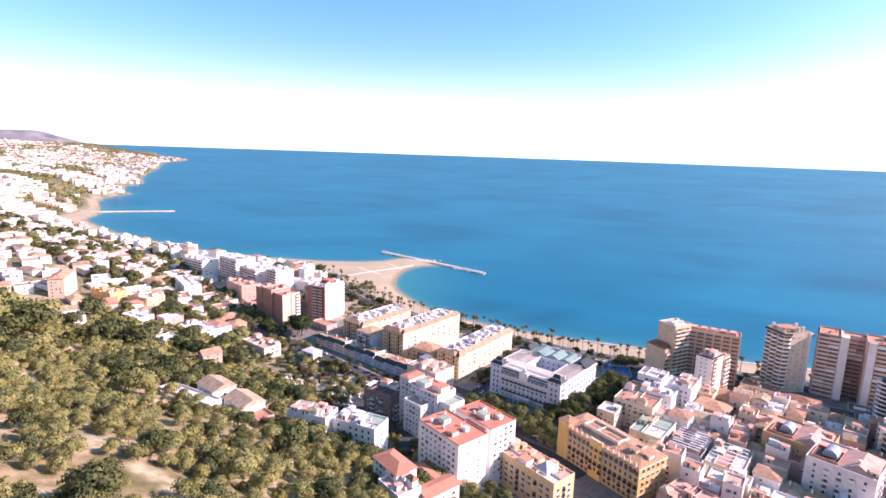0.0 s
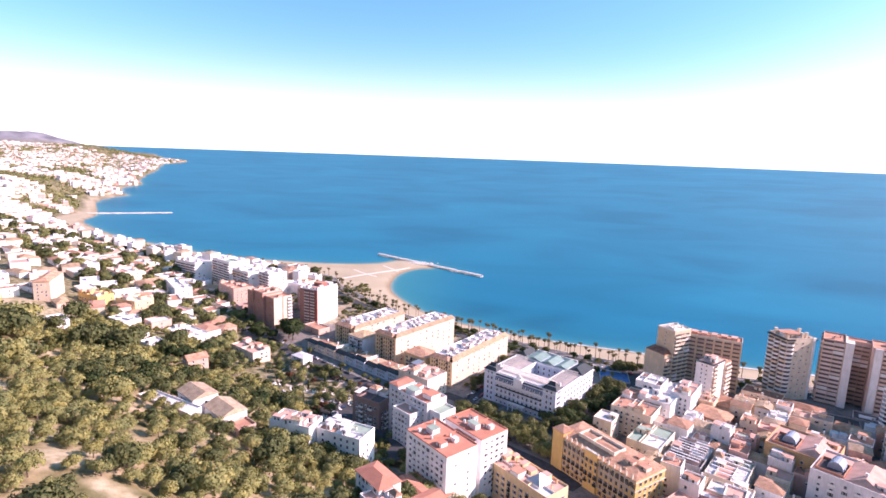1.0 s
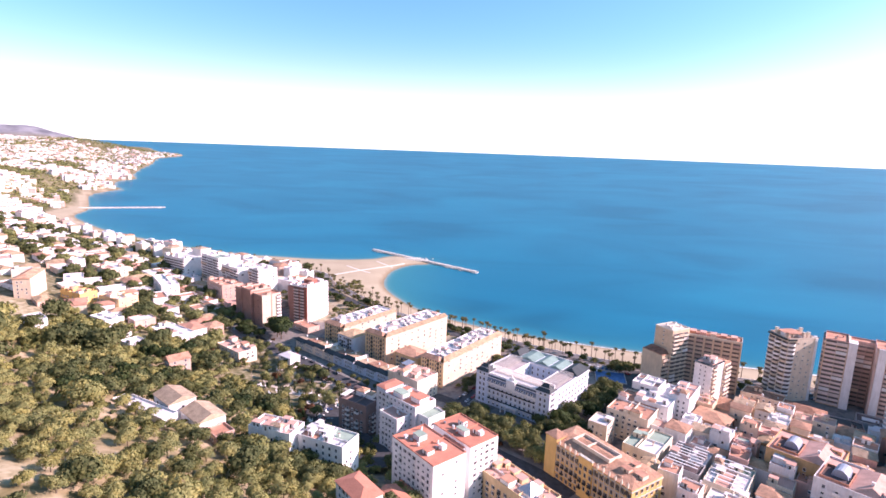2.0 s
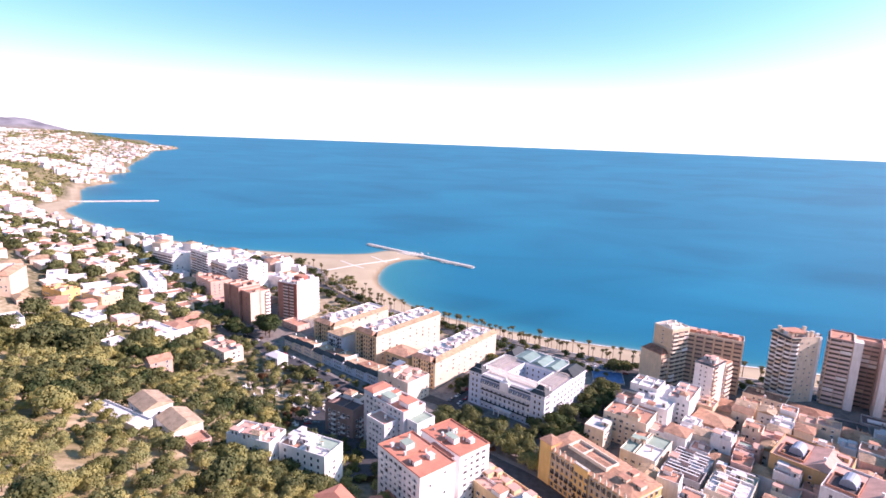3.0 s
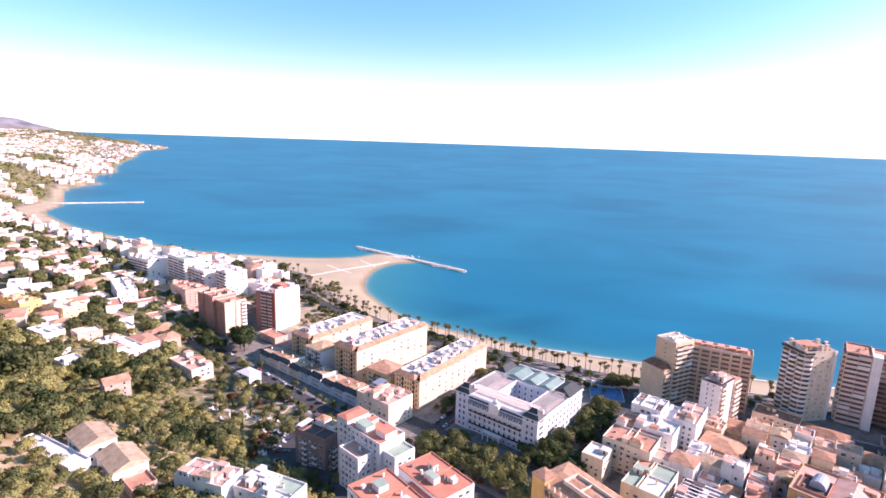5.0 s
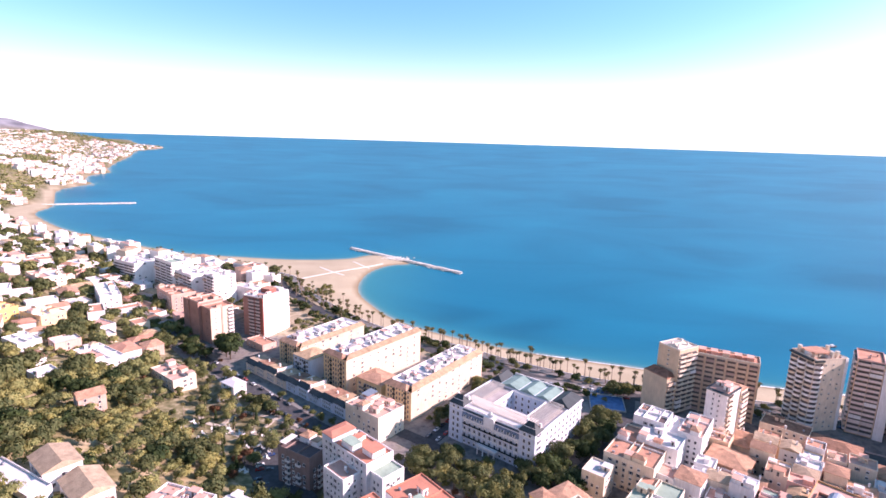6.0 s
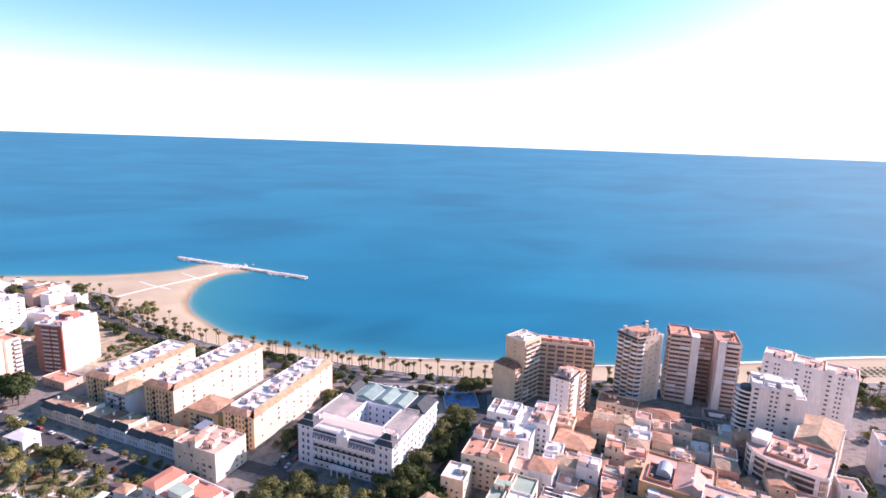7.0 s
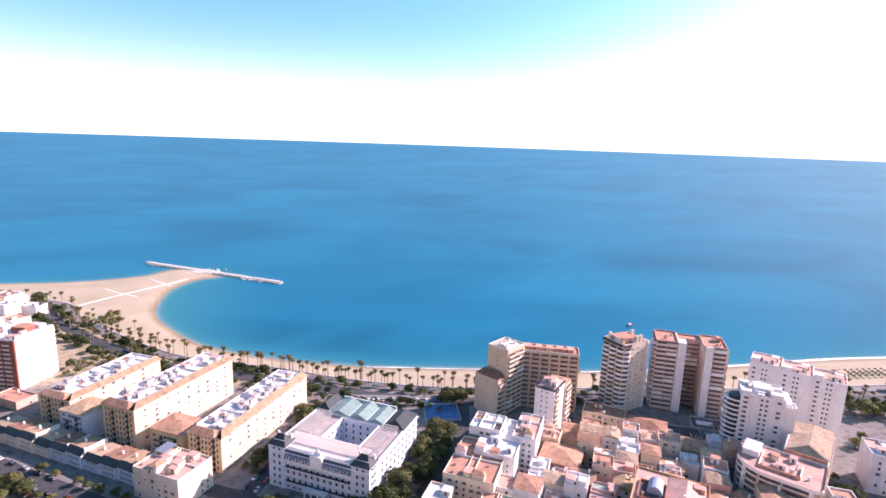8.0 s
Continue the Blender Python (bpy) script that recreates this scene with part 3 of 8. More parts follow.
def clutter(parent, x0, y0, x1, y1, z, n, rng, wall=None, roof=None):
    """What stands on a flat roof: stair huts, tanks, cooling units and chimneys."""
    for _ in range(n):
        k = rng.random()
        x, y = rng.uniform(x0 + 1.5, x1 - 1.5), rng.uniform(y0 + 1.5, y1 - 1.5)
        if k < 0.38:
            w, d, h = rng.uniform(1.1, 2.3), rng.uniform(1.1, 2.3), rng.uniform(1.8, 2.8)
            w, d = min(w, (x1 - x0) / 3), min(d, (y1 - y0) / 3)
            s = Shape().box(x - w, y - d, z, x + w, y + d, z + h, wall or WHITE).box(x - w - 0.15, y - d - 0.15, z + h, x + w + 0.15, y + d + 0.15, z + h + 0.15, roof or PINK_ROOF)
            s.box(x - 0.45, y - d - 0.04, z, x + 0.45, y - d, z + 2.0, SHUTTER)
            part("roof_hut", s, parent)
        elif k < 0.6:
            w = rng.uniform(0.4, 0.7)
            s = Shape().box(x - w, y - 0.35, z + 0.15, x + w, y + 0.35, z + 1.0, METAL).box(x - w, y - 0.3, z, x - w + 0.1, y + 0.3, z + 0.15, RAIL).box(x + w - 0.1, y - 0.3, z, x + w, y + 0.3, z + 0.15, RAIL)
            part("cooling_unit", s, parent)
        elif k < 0.82:
            h = rng.uniform(1.2, 2.2)
            s = Shape().box(x - 0.4, y - 0.3, z, x + 0.4, y + 0.3, z + h, wall or WHITE).box(x - 0.5, y - 0.4, z + h, x + 0.5, y + 0.4, z + h + 0.12, CLAY)
            part("chimney", s, parent)
        elif k < 0.9:
            s = Shape().cone(x, y, z + 0.2, z + 1.7, 0.6, 0.6, 10, RAIL_WHITE).box(x - 0.5, y - 0.5, z, x + 0.5, y + 0.5, z + 0.2, CONCRETE)
            part("water_tank", s, parent)


def terraces(root, x0, y0, x1, y1, z, rng, wall):
    """Roof terraces parted by low walls, some paved in another colour, some under awnings."""
    w, d = x1 - x0, y1 - y0
    cuts = [x0] + sorted(rng.uniform(x0 + 0.2 * w, x1 - 0.2 * w) for _ in range(1 if w < 14 else 2)) + [x1]
    s = Shape()
    for c in cuts[1:-1]:
        s.box(c - 0.1, y0, z, c + 0.1, y1, z + rng.uniform(0.7, 1.3), wall)
    my = rng.uniform(y0 + 0.3 * d, y1 - 0.3 * d)
    s.box(x0, my - 0.1, z, x1, my + 0.1, z + rng.uniform(0.7, 1.2), BRIGHT)
    part("terrace_wall", s, root)
    for a, c in zip(cuts, cuts[1:]):
        k = rng.random()
        lo, hi = (y0, my) if rng.random() < 0.5 else (my, y1)
        if k < 0.45:
            part("terrace", Shape().box(a + 0.15, lo + 0.15, z, c - 0.15, hi - 0.15, z + 0.05, rng.choice((PALE_ROOF, TERRACOTTA, PINK_ROOF, DARK_ROOF, GREEN_ROOF, PALE_ROOF))), root)
        elif k < 0.55 and 3 < c - a < 7:
            part("awning", Shape().faces([(a + 0.3, lo + 0.4, z + 2.3), (c - 0.3, lo + 0.4, z + 2.3), (c - 0.3, hi - 0.4, z + 2.7), (a + 0.3, hi - 0.4, z + 2.7),
                                          (a + 0.3, lo + 0.4, z + 2.2), (c - 0.3, lo + 0.4, z + 2.2), (c - 0.3, hi - 0.4, z + 2.6), (a + 0.3, hi - 0.4, z + 2.6)],
                                         [(0, 1, 2, 3), (7, 6, 5, 4), (0, 4, 5, 1), (1, 5, 6, 2), (2, 6, 7, 3), (3, 7, 4, 0)], rng.choice((AWNING, METAL, SHUTTER))), root)
        elif k < 0.92 and c - a > 3.5 and hi - lo > 3:
            h = rng.uniform(2.4, 3.0)
            c, hi = min(c, a + rng.uniform(4, 6.5)), min(hi, lo + rng.uniform(4, 6.5))
            part("penthouse", Shape().box(a + 0.3, lo + 0.3, z, c - 0.3, hi - 0.3, z + h, rng.choice((wall, BRIGHT))), root)
            if rng.random() < 0.5:
                part("penthouse_roof", Shape().hip(a, lo, c, hi, z + h + 0.15, 1.2, rng.choice((CLAY, CLAY_PALE, PINK_ROOF)), 0.8), root)
            else:
                part("penthouse_roof", Shape().box(a + 0.1, lo + 0.1, z + h, c - 0.1, hi - 0.1, z + h + 0.2, rng.choice((PALE_ROOF, TERRACOTTA, PINK_ROOF))), root)


PLOTS = []          # (x, y, half width, half depth, turn) of all that stands


def claim(x, y, w, d, turn, pad=0.0):
    PLOTS.append((x, y, w / 2 + pad, d / 2 + pad, math.cos(radians(turn)), math.sin(radians(turn))))


def free(x, y, r):
    for px, py, hw, hd, c, s in PLOTS:
        dx, dy = x - px, y - py
        if abs(dx * c + dy * s) < hw + r and abs(-dx * s + dy * c) < hd + r:
            return False
    return True


def built(name, x, y, w, d, turn, base, top, wall, roof, label, category="apartment building", style="flat", storey=3.0, bays=(5, 4), wsize=(1.1, 1.5), kind="mixed",
          trim=None, balcony=None, every=2, sides=("front", "right"), seed=1, stuffs=4, group="", skip=0.0, sink=3.0, rise=2.6, ground_floor=True):
    """A house or block: walls, roof, windows, balconies and roof clutter. Its front faces its own -Y."""
    rng = random.Random(seed)
    root = thing(name, x, y, base, turn, label, category, group)
    claim(x, y, w, d, turn)
    h = top - base
    s = Shape()
    X, Y = w / 2, d / 2
    if style == "flat":
        s.box(-X, -Y, -sink, X, Y, h - 0.02, wall)
        body = part("wall", s, root)
        p = Shape().parapet(-X, -Y, X, Y, h, 0.9, 0.25, wall)
        part("parapet", p, root)
        part("roof", Shape().box(-X + 0.25, -Y + 0.25, h - 0.02, X - 0.25, Y - 0.25, h + 0.06, roof), root)
        if w * d > 90 and stuffs > 3:
            terraces(root, -X + 0.3, -Y + 0.3, X - 0.3, Y - 0.3, h + 0.06, rng, wall)
        clutter(root, -X + 0.4, -Y + 0.4, X - 0.4, Y - 0.4, h + 0.06, stuffs, rng, wall, roof)
    elif style == "mansard":
        s.box(-X, -Y, -sink, X, Y, h - 0.02, wall)
        body = part("wall", s, root)
        f, r0 = -Y + 2.6, rise
        # shade on the front slope put into the colour, dark slate against the tiles
        part("front_slope", Shape().faces([(-X, -Y - 0.4, h), (X, -Y - 0.4, h), (X, f, h + r0), (-X, f, h + r0), (-X, f, h), (X, f, h)], [(0, 1, 2, 3), (1, 5, 2), (0, 3, 4)], SLATE), root, label="steep front slope, shade put into its colour")
        part("roof", Shape().faces([(-X, f, h + r0), (X, f, h + r0), (X, Y + 0.4, h + r0 * 0.55), (-X, Y + 0.4, h + r0 * 0.55), (-X, f, h), (X, f, h), (X, Y + 0.4, h), (-X, Y + 0.4, h)],
                                   [(0, 1, 2, 3), (1, 5, 6, 2), (3, 2, 6, 7), (0, 3, 7, 4)], roof), root)
    elif style == "gap":
        s.box(-X, -Y, -sink, X, Y, h - 0.02, wall)
        body = part("wall", s, root)
        part("roof", Shape().hip(-X - 0.5, -Y - 0.5, X + 0.5, Y + 0.5, h + 0.16, rise, roof, 0.0), root)
    else:
        s.box(-X, -Y, -sink, X, Y, h - 0.02, wall)
        body = part("wall", s, root)
        part("roof", Shape().hip(-X - 0.5, -Y - 0.5, X + 0.5, Y + 0.5, h + 0.16, rise, roof, 1.0), root)
    floors = max(1, int((h + 0.3) / storey))
    for f in sides:
        n = bays[0] if f in ("front", "back") else bays[1]
        if n:
            openings(body, w, d, f, 0.1, floors, min(storey, h / floors), n, *wsize, kind, trim, balcony=balcony, every=every, rng=rng, skip=skip + (0.35 if f != "front" else 0.1), sill=0.85)
    return root


E1 = (math.cos(radians(-39)), math.sin(radians(-39)))
E2 = (math.cos(radians(51)), math.sin(radians(51)))


def street_grid(ox, oy, a, b):
    """From a along the street and b away from it to the plan."""
    return ox + a * E1[0] + b * E2[0], oy + a * E1[1] + b * E2[1]

# ---------------------------------------------------------------- the grand hotel with its court


def hotel(x, y, turn, base):
    w, d, h = 52.5, 55.0, 19.5
    root = thing("grand_hotel", x, y, base, turn, "white stone hotel with slate and copper roofs round a court", "hotel")
    claim(x, y, w, d, turn)
    X, Y = w / 2, d / 2
    cx0, cx1, cy0, cy1 = -8.5, 12.5, -11.0, 9.5
    part("front_wing", Shape().box(-X, -Y, -2, X, cy0, h, BLUEWHITE), root)
    part("back_wing", Shape().box(-X, cy1, -2, X, Y, h, BLUEWHITE), root)
    part("left_wing", Shape().box(-X, cy0, -2, cx0, cy1, h, BLUEWHITE), root)
    part("right_wing", Shape().box(cx1, cy0, -2, X, cy1, h, BLUEWHITE), root)
    part("court_floor", Shape().box(cx0, cy0, 4.0, cx1, cy1, 4.3, PAVING), root)
    # cornices and the attic set back behind the front terrace
    for z, o in ((4.6, 0.25), (8.2, 0.12), (11.8, 0.12), (14.9, 0.4), (h, 0.7)):
        part("cornice", Shape().parapet(-X - o, -Y - o, X + o, Y + o, z - 0.35, 0.35, o + 0.05, BRIGHT), root)
    part("parapet", Shape().parapet(-X, -Y, X, Y, h, 1.1, 0.4, BLUEWHITE), root)
    part("court_parapet", Shape().box(cx0 - 0.4, cy0 - 0.4, h, cx1 + 0.4, cy0, h + 1, BRIGHT).box(cx0 - 0.4, cy1, h, cx1 + 0.4, cy1 + 0.4, h + 1, BRIGHT)
         .box(cx0 - 0.4, cy0, h, cx0, cy1, h + 1, BRIGHT).box(cx1, cy0, h, cx1 + 0.4, cy1, h + 1, BRIGHT), root)
    part("roof_terrace", Shape().box(-X + 0.4, -Y + 0.4, h, X - 0.4, cy0 - 0.4, h + 0.08, DECK).box(-X + 0.4, cy0 - 0.4, h, cx0 - 0.4, 14, h + 0.08, DECK)
         .box(cx1 + 0.4, cy0 - 0.4, h, X - 0.4, 10, h + 0.08, DECK), root)
    # rows of pergola beams on the terrace
    for i in range(33):
        px = -X + 5.5 + i * 1.29
        part("pergola_beam", beam_mesh(), root, pose(px, -Y + 9.6, h + 0.1))
    for i in range(15):
        part("pergola_beam", beam_mesh(), root, pose(-X + 7, -Y + 16 + i * 1.5, h + 0.1, 0, 0, 90))
        part("pergola_beam", beam_mesh(), root, pose(X - 7, -Y + 16 + i * 1.5, h + 0.1, 0, 0, 90))
    part("attic", Shape().box(-X + 8, -Y + 2.3, h, X - 8, -Y + 5.0, h + 1.3, BLUEWHITE).box(-X + 7.6, -Y + 2.0, h + 1.3, X - 7.6, -Y + 5.3, h + 1.5, PALE_ROOF), root, label="set-back attic storey with a pale roof")
    # corner pavilions with slate roofs
    for sx in (-1, 1):
        px = sx * (X - 4.0)
        t = Shape().box(px - 4.6, -Y - 0.5, -2, px + 4.6, -Y + 7.5, h + 2.2, BLUEWHITE)
        tower = part("pavilion", t, root)
        part("pavilion_roof", Shape().hip(px - 5.1, -Y - 1.0, px + 5.1, -Y + 8.0, h + 2.4, 3.4, SLATE, 0.75), root)
        part("cresting", Shape().box(px - 2.2, -Y + 3.4, h + 4.9, px + 2.2, -Y + 3.6, h + 5.5, BRIGHT), root)
        part("spire", Shape().cone(px, -Y + 3.5, h + 5.0, h + 7.6, 0.25, 0.05, 6, STONE), root)
        openings(tower, 9.2, 8, "front", 0.6, 6, 3.5, 2, 1.2, 1.9, "ledge", BRIGHT, ox=px, oy=-Y + 3.5)
        if sx > 0:
            openings(tower, 9.2, 8, "right", 0.6, 6, 3.5, 2, 1.2, 1.9, "ledge", BRIGHT, ox=px, oy=-Y + 3.5)
        else:
            openings(tower, 9.2, 8, "left", 0.6, 6, 3.5, 2, 1.2, 1.9, "ledge", BRIGHT, ox=px, oy=-Y + 3.5)
    # central gable and porch
    part("gable", Shape().box(-3.2, -Y - 1.9, h - 3.4, 3.2, -Y + 0.4, h + 2.4, BRIGHT).box(-1.8, -Y - 0.5, h + 2.4, 1.8, -Y + 0.4, h + 4.0, BRIGHT).cone(0, -Y, h + 4.0, h + 5.4, 0.9, 0.2, 8, BRIGHT), root, label="curved white gable over the entrance")
    part("porch", Shape().box(-6, -Y - 4, 4.2, 6, -Y, 4.9, BRIGHT).box(-6, -Y - 4, 4.9, 6, -Y - 3.7, 5.7, BRIGHT), root)
    for i in range(4):
        part("column", Shape().cone(-5.2 + i * 3.47, -Y - 3.5, -1.5, 4.2, 0.42, 0.36, 10, BRIGHT), root)
    # slate side roofs and copper back roofs
    part("slate_roof", Shape().hip(X - 11.5, 9.5, X + 0.4, Y + 0.3, h + 1.2, 3.2, SLATE, 0.5), root)
    part("slate_roof", Shape().hip(-X - 0.4, 13, -X + 7.5, Y + 0.3, h + 1.2, 3.0, SLATE, 0.5), root)
    for k, (a, bb) in enumerate(((-X + 8, -6), (-5.2, 4.5), (5.3, X - 12))):
        part("copper_roof", Shape().hip(a, cy1 + 1, bb, Y + 0.2, h + 1.6, 1.5 + 0.3 * (k == 1), COPPER, 0.12), root)
    part("attic_wall", Shape().box(-X + 7.6, cy1 + 1.2, h, X - 11.6, Y - 0.2, h + 1.45, BLUEWHITE), root)
    part("slate_wall", Shape().box(X - 11.2, 9.8, h, X, Y, h + 1.05, BLUEWHITE), root)
    part("slate_wall", Shape().box(-X, 13.3, h, -X + 7.2, Y, h + 1.05, BLUEWHITE), root)
    # slate mansard, its blue a painted sky sheen, with white dormers over the front, a dark gutter line above it
    a0, a1, lo, hi = -X + 8.6, X - 8.6, h - 3.1, h + 0.5
    part("mansard", Shape().faces([(a0, -Y - 1.5, lo), (a1, -Y - 1.5, lo), (a1, -Y - 0.3, hi), (a0, -Y - 0.3, hi), (a0, -Y, lo), (a1, -Y, lo), (a1, -Y, hi), (a0, -Y, hi)],
                                  [(0, 1, 2, 3), (1, 5, 6, 2), (0, 3, 7, 4), (3, 2, 6, 7), (0, 4, 5, 1)], SHEEN_SLATE), root, label="slate mansard over the front, sky sheen in its colour")
    part("gutter", Shape().box(a0, -Y - 0.7, hi, a1, -Y + 1.0, hi + 0.45, SLATE), root, label="dark gutter line")
    part("eaves_cornice", Shape().box(a0, -Y - 1.8, lo - 0.4, a1, -Y, lo - 0.02, BRIGHT), root)
    for i in range(10):
        px = -15.3 + i * 3.4
        if abs(px) > 3.4:
            dormer = part("dormer", Shape().box(px - 0.75, -Y - 1.75, lo + 0.4, px + 0.75, -Y - 0.3, lo + 2.2, BRIGHT).hip(px - 0.9, -Y - 1.95, px + 0.9, -Y - 0.3, lo + 2.22, 0.6, SHEEN_SLATE, 0.3), root, label="white dormer window")
            part("pane", Shape().box(px - 0.45, -Y - 1.79, lo + 0.7, px + 0.45, -Y - 1.75, lo + 1.95, SLATE), dormer)
    for z in (4.75, 12.0):
        part("long_balcony", Shape().box(-X + 9.0, -Y - 1.1, z - 0.25, X - 9.0, -Y, z, BRIGHT).box(-X + 9.0, -Y - 1.1, z, X - 9.0, -Y - 1.04, z + 0.95, RAIL), root, label="long balcony with a dark iron rail")
    part("back_parapet", Shape().box(-X + 8, Y - 0.1, h, X - 12, Y + 0.4, h + 3.0, BRIGHT), root)
    front = root.children[0]
    for i in range(12):
        part("pilaster", Shape().box(-18.2 + i * 3.3, -Y - 0.22, 4.6, -17.8 + i * 3.3, -Y, h - 0.4, BRIGHT), root)
    part("balustrade", Shape().box(-X + 8.4, -Y + 0.3, h + 0.96, X - 8.4, -Y + 0.5, h + 1.9, BRIGHT), root)
    for sx in (-1, 1):
        for q in (-1, 1):
            px = sx * (X - 4.0) + q * 3.6
            part("pavilion_chimney", Shape().box(px - 0.5, -Y + 5.6, h + 2.2, px + 0.5, -Y + 6.6, h + 5.6, BRIGHT), root)
        px = sx * (X - 4.0)
        part("pavilion_cap", Shape().hip(px - 3.0, -Y + 1.4, px + 3.0, -Y + 5.6, h + 4.3, 2.2, SLATE, 0.6).box(px - 3.2, -Y + 1.2, h + 4.1, px + 3.2, -Y + 5.8, h + 4.3, BRIGHT), root)
    for k in range(5):
        for i in range(11):
            px = -16.4 + i * 3.28
            if k == 0 and 4 <= i <= 6 or k == 4:
                continue
            part("window", window_mesh(1.15, 2.0, "ledge" if k in (1, 2) else "blind", BRIGHT), front, pose(px, -Y, 1.0 + k * 3.65))
            if k in (1, 2) and i % 2 == 0:
                part("balcony", balcony_mesh(2.0, 0.8, RAIL_WHITE, BRIGHT), front, pose(px, -Y, 0.75 + k * 3.65))
    for i in range(11):
        part("dormer_window", window_mesh(0.9, 1.1, "cross", BRIGHT), front, pose(-15 + i * 3, -Y + 1.2, h + 0.7))
    wing = [c for c in root.children if c.name.startswith("right_wing")][0]
    for k in range(5):
        for i in range(9):
            part("window", window_mesh(1.2, 1.9, "ledge" if k == 1 else "cross", BRIGHT), wing, pose(X, -14 + i * 4.6, 1.0 + k * 3.65, 0, 0, 90))
    back = [c for c in root.children if c.name.startswith("back_wing")][0]
    for k in range(4):
        for i in range(5):
            part("court_window", window_mesh(1.1, 1.7, "cross", BRIGHT), back, pose(cx0 + 2.1 + i * 4.2, cy1, 5.5 + k * 3.55))
    left = [c for c in root.children if c.name.startswith("left_wing")][0]
    for k in range(4):
        for i in range(5):
            part("court_window", window_mesh(1.1, 1.7, "cross", BRIGHT), left, pose(cx0, cy0 + 2 + i * 4.1, 5.5 + k * 3.55, 0, 0, 90))
    return root


def beam_mesh():
    if "beam" not in MESHES:
        s = Shape().box(-0.12, -4.2, 2.2, 0.12, 4.2, 2.45, TIMBER)
        s.box(-0.12, -4.2, 0, 0.12, -3.95, 2.2, TIMBER).box(-0.12, 3.95, 0, 0.12, 4.2, 2.2, TIMBER)
        MESHES["beam"] = s.mesh("pergola_beam")
    return MESHES["beam"]


hotel(74.8, 361.5, -39.2, 5.0)

# ---------------------------------------------------------------- the three long blocks by the avenue


def long_block(x, y, w, d, turn, base, top, seed):
    """A long cream block: tiled slopes along its edges, a sunken roof terrace full of huts between them."""
    rng = random.Random(seed)
    root = thing("apartment_block", x, y, base, turn, "long cream apartment block with tiled roof edges and roof huts", "apartment building", "long blocks by the avenue")
    claim(x, y, w, d, turn)
    X, Y, h = w / 2, d / 2, top - base
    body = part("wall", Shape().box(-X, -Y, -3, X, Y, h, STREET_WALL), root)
    part("side_wall", Shape().box(X, -Y, -3, X + 0.12, Y + 0.02, h, LONG_WALL), root, label="cream long wall, tone set for the sun on it")
    part("cornice", Shape().parapet(-X - 0.5, -Y - 0.5, X + 0.6, Y + 0.5, h - 0.4, 0.4, 0.7, STONE), root)
    # tiled slope along the sunny side and round the street end
    part("tile_slope", Shape().faces([(X + 0.8, -Y - 0.7, h), (X + 0.8, Y + 0.7, h), (X - 3.6, Y + 0.7, h + 1.9), (X - 3.6, -Y + 5.2, h + 1.9),
                                      (X - 3.6, Y + 0.7, h), (X - 3.6, -Y + 5.2, h), (X - 3.6, -Y - 0.7, h), (X + 0.8, -Y - 0.7, h)],
                                     [(0, 1, 2, 3), (2, 4, 5, 3), (0, 3, 5, 6), (1, 4, 2)], CLAY_OLD), root)
    part("street_roof", Shape().hip(-X - 0.7, -Y - 0.7, X - 3.5, -Y + 6.4, h + 0.05, 2.2, CLAY, 0.8), root)
    part("roof_terrace", Shape().box(-X + 0.3, -Y + 6.4, h, X - 3.6, Y, h + 0.12, PALE_ROOF), root)
    part("parapet", Shape().box(-X, -Y + 6.4, h, -X + 0.3, Y, h + 1.1, BRIGHT).box(-X, Y - 0.3, h, X - 3.6, Y, h + 1.1, BRIGHT), root)
    n = int(d / 4.6)
    for i in range(n):
        yy = -Y + 8.5 + (d - 11) * i / (n - 0.5)
        ww, dd, hh = rng.uniform(1.4, 3.6), rng.uniform(1.0, 1.8), rng.uniform(1.3, 2.6)
        px = rng.uniform(-X + ww + 0.6, X - 4.4 - ww)
        kind = rng.random()
        if kind < 0.55:
            hut = Shape().box(px - ww, yy - dd, h + 0.12, px + ww, yy + dd, h + hh, BRIGHT).box(px - ww - 0.15, yy - dd - 0.15, h + hh, px + ww + 0.15, yy + dd + 0.15, h + hh + 0.15, rng.choice((PALE_ROOF, PINK_ROOF, DECK)))
            hut.box(px - 0.45, yy - dd - 0.03, h + 0.12, px + 0.45, yy - dd, h + 2.0, SHUTTER)
            if rng.random() < 0.5:
                hut.box(px - 0.6, yy - 0.6, h + hh, px + 0.6, yy + 0.6, h + hh + 1.2, BRIGHT)
            part("roof_hut", hut, root)
        else:
            part("terrace", Shape().box(px - ww, yy - dd, h + 0.12, px + ww, yy + dd, h + 0.2, rng.choice((DECK, TERRACOTTA, GREY))), root)
        if i % 2:
            part("terrace_wall", Shape().box(-X + 0.3, yy + 2.0, h + 0.12, X - 3.7, yy + 2.25, h + rng.uniform(0.9, 1.7), BRIGHT), root)
    clutter(root, -X + 0.6, -Y + 8, X - 4.2, Y - 1, h + 0.12, int(d / 3.6), rng, BRIGHT, DECK)
    floors = int(h / 3.1)
    openings(body, w, d, "front", 0.6, floors, 3.1, 8, 1.0, 1.8, "cross", STONE, margin=1.2, balcony=(1.7, 0.7, RAIL, STONE), every=4)
    openings(body, w + 0.24, d, "right", 0.6, floors, 3.1, int(d / 7.5), 1.0, 1.5, "mixed", BRIGHT, margin=3, skip=0.4, rng=rng)
    return root


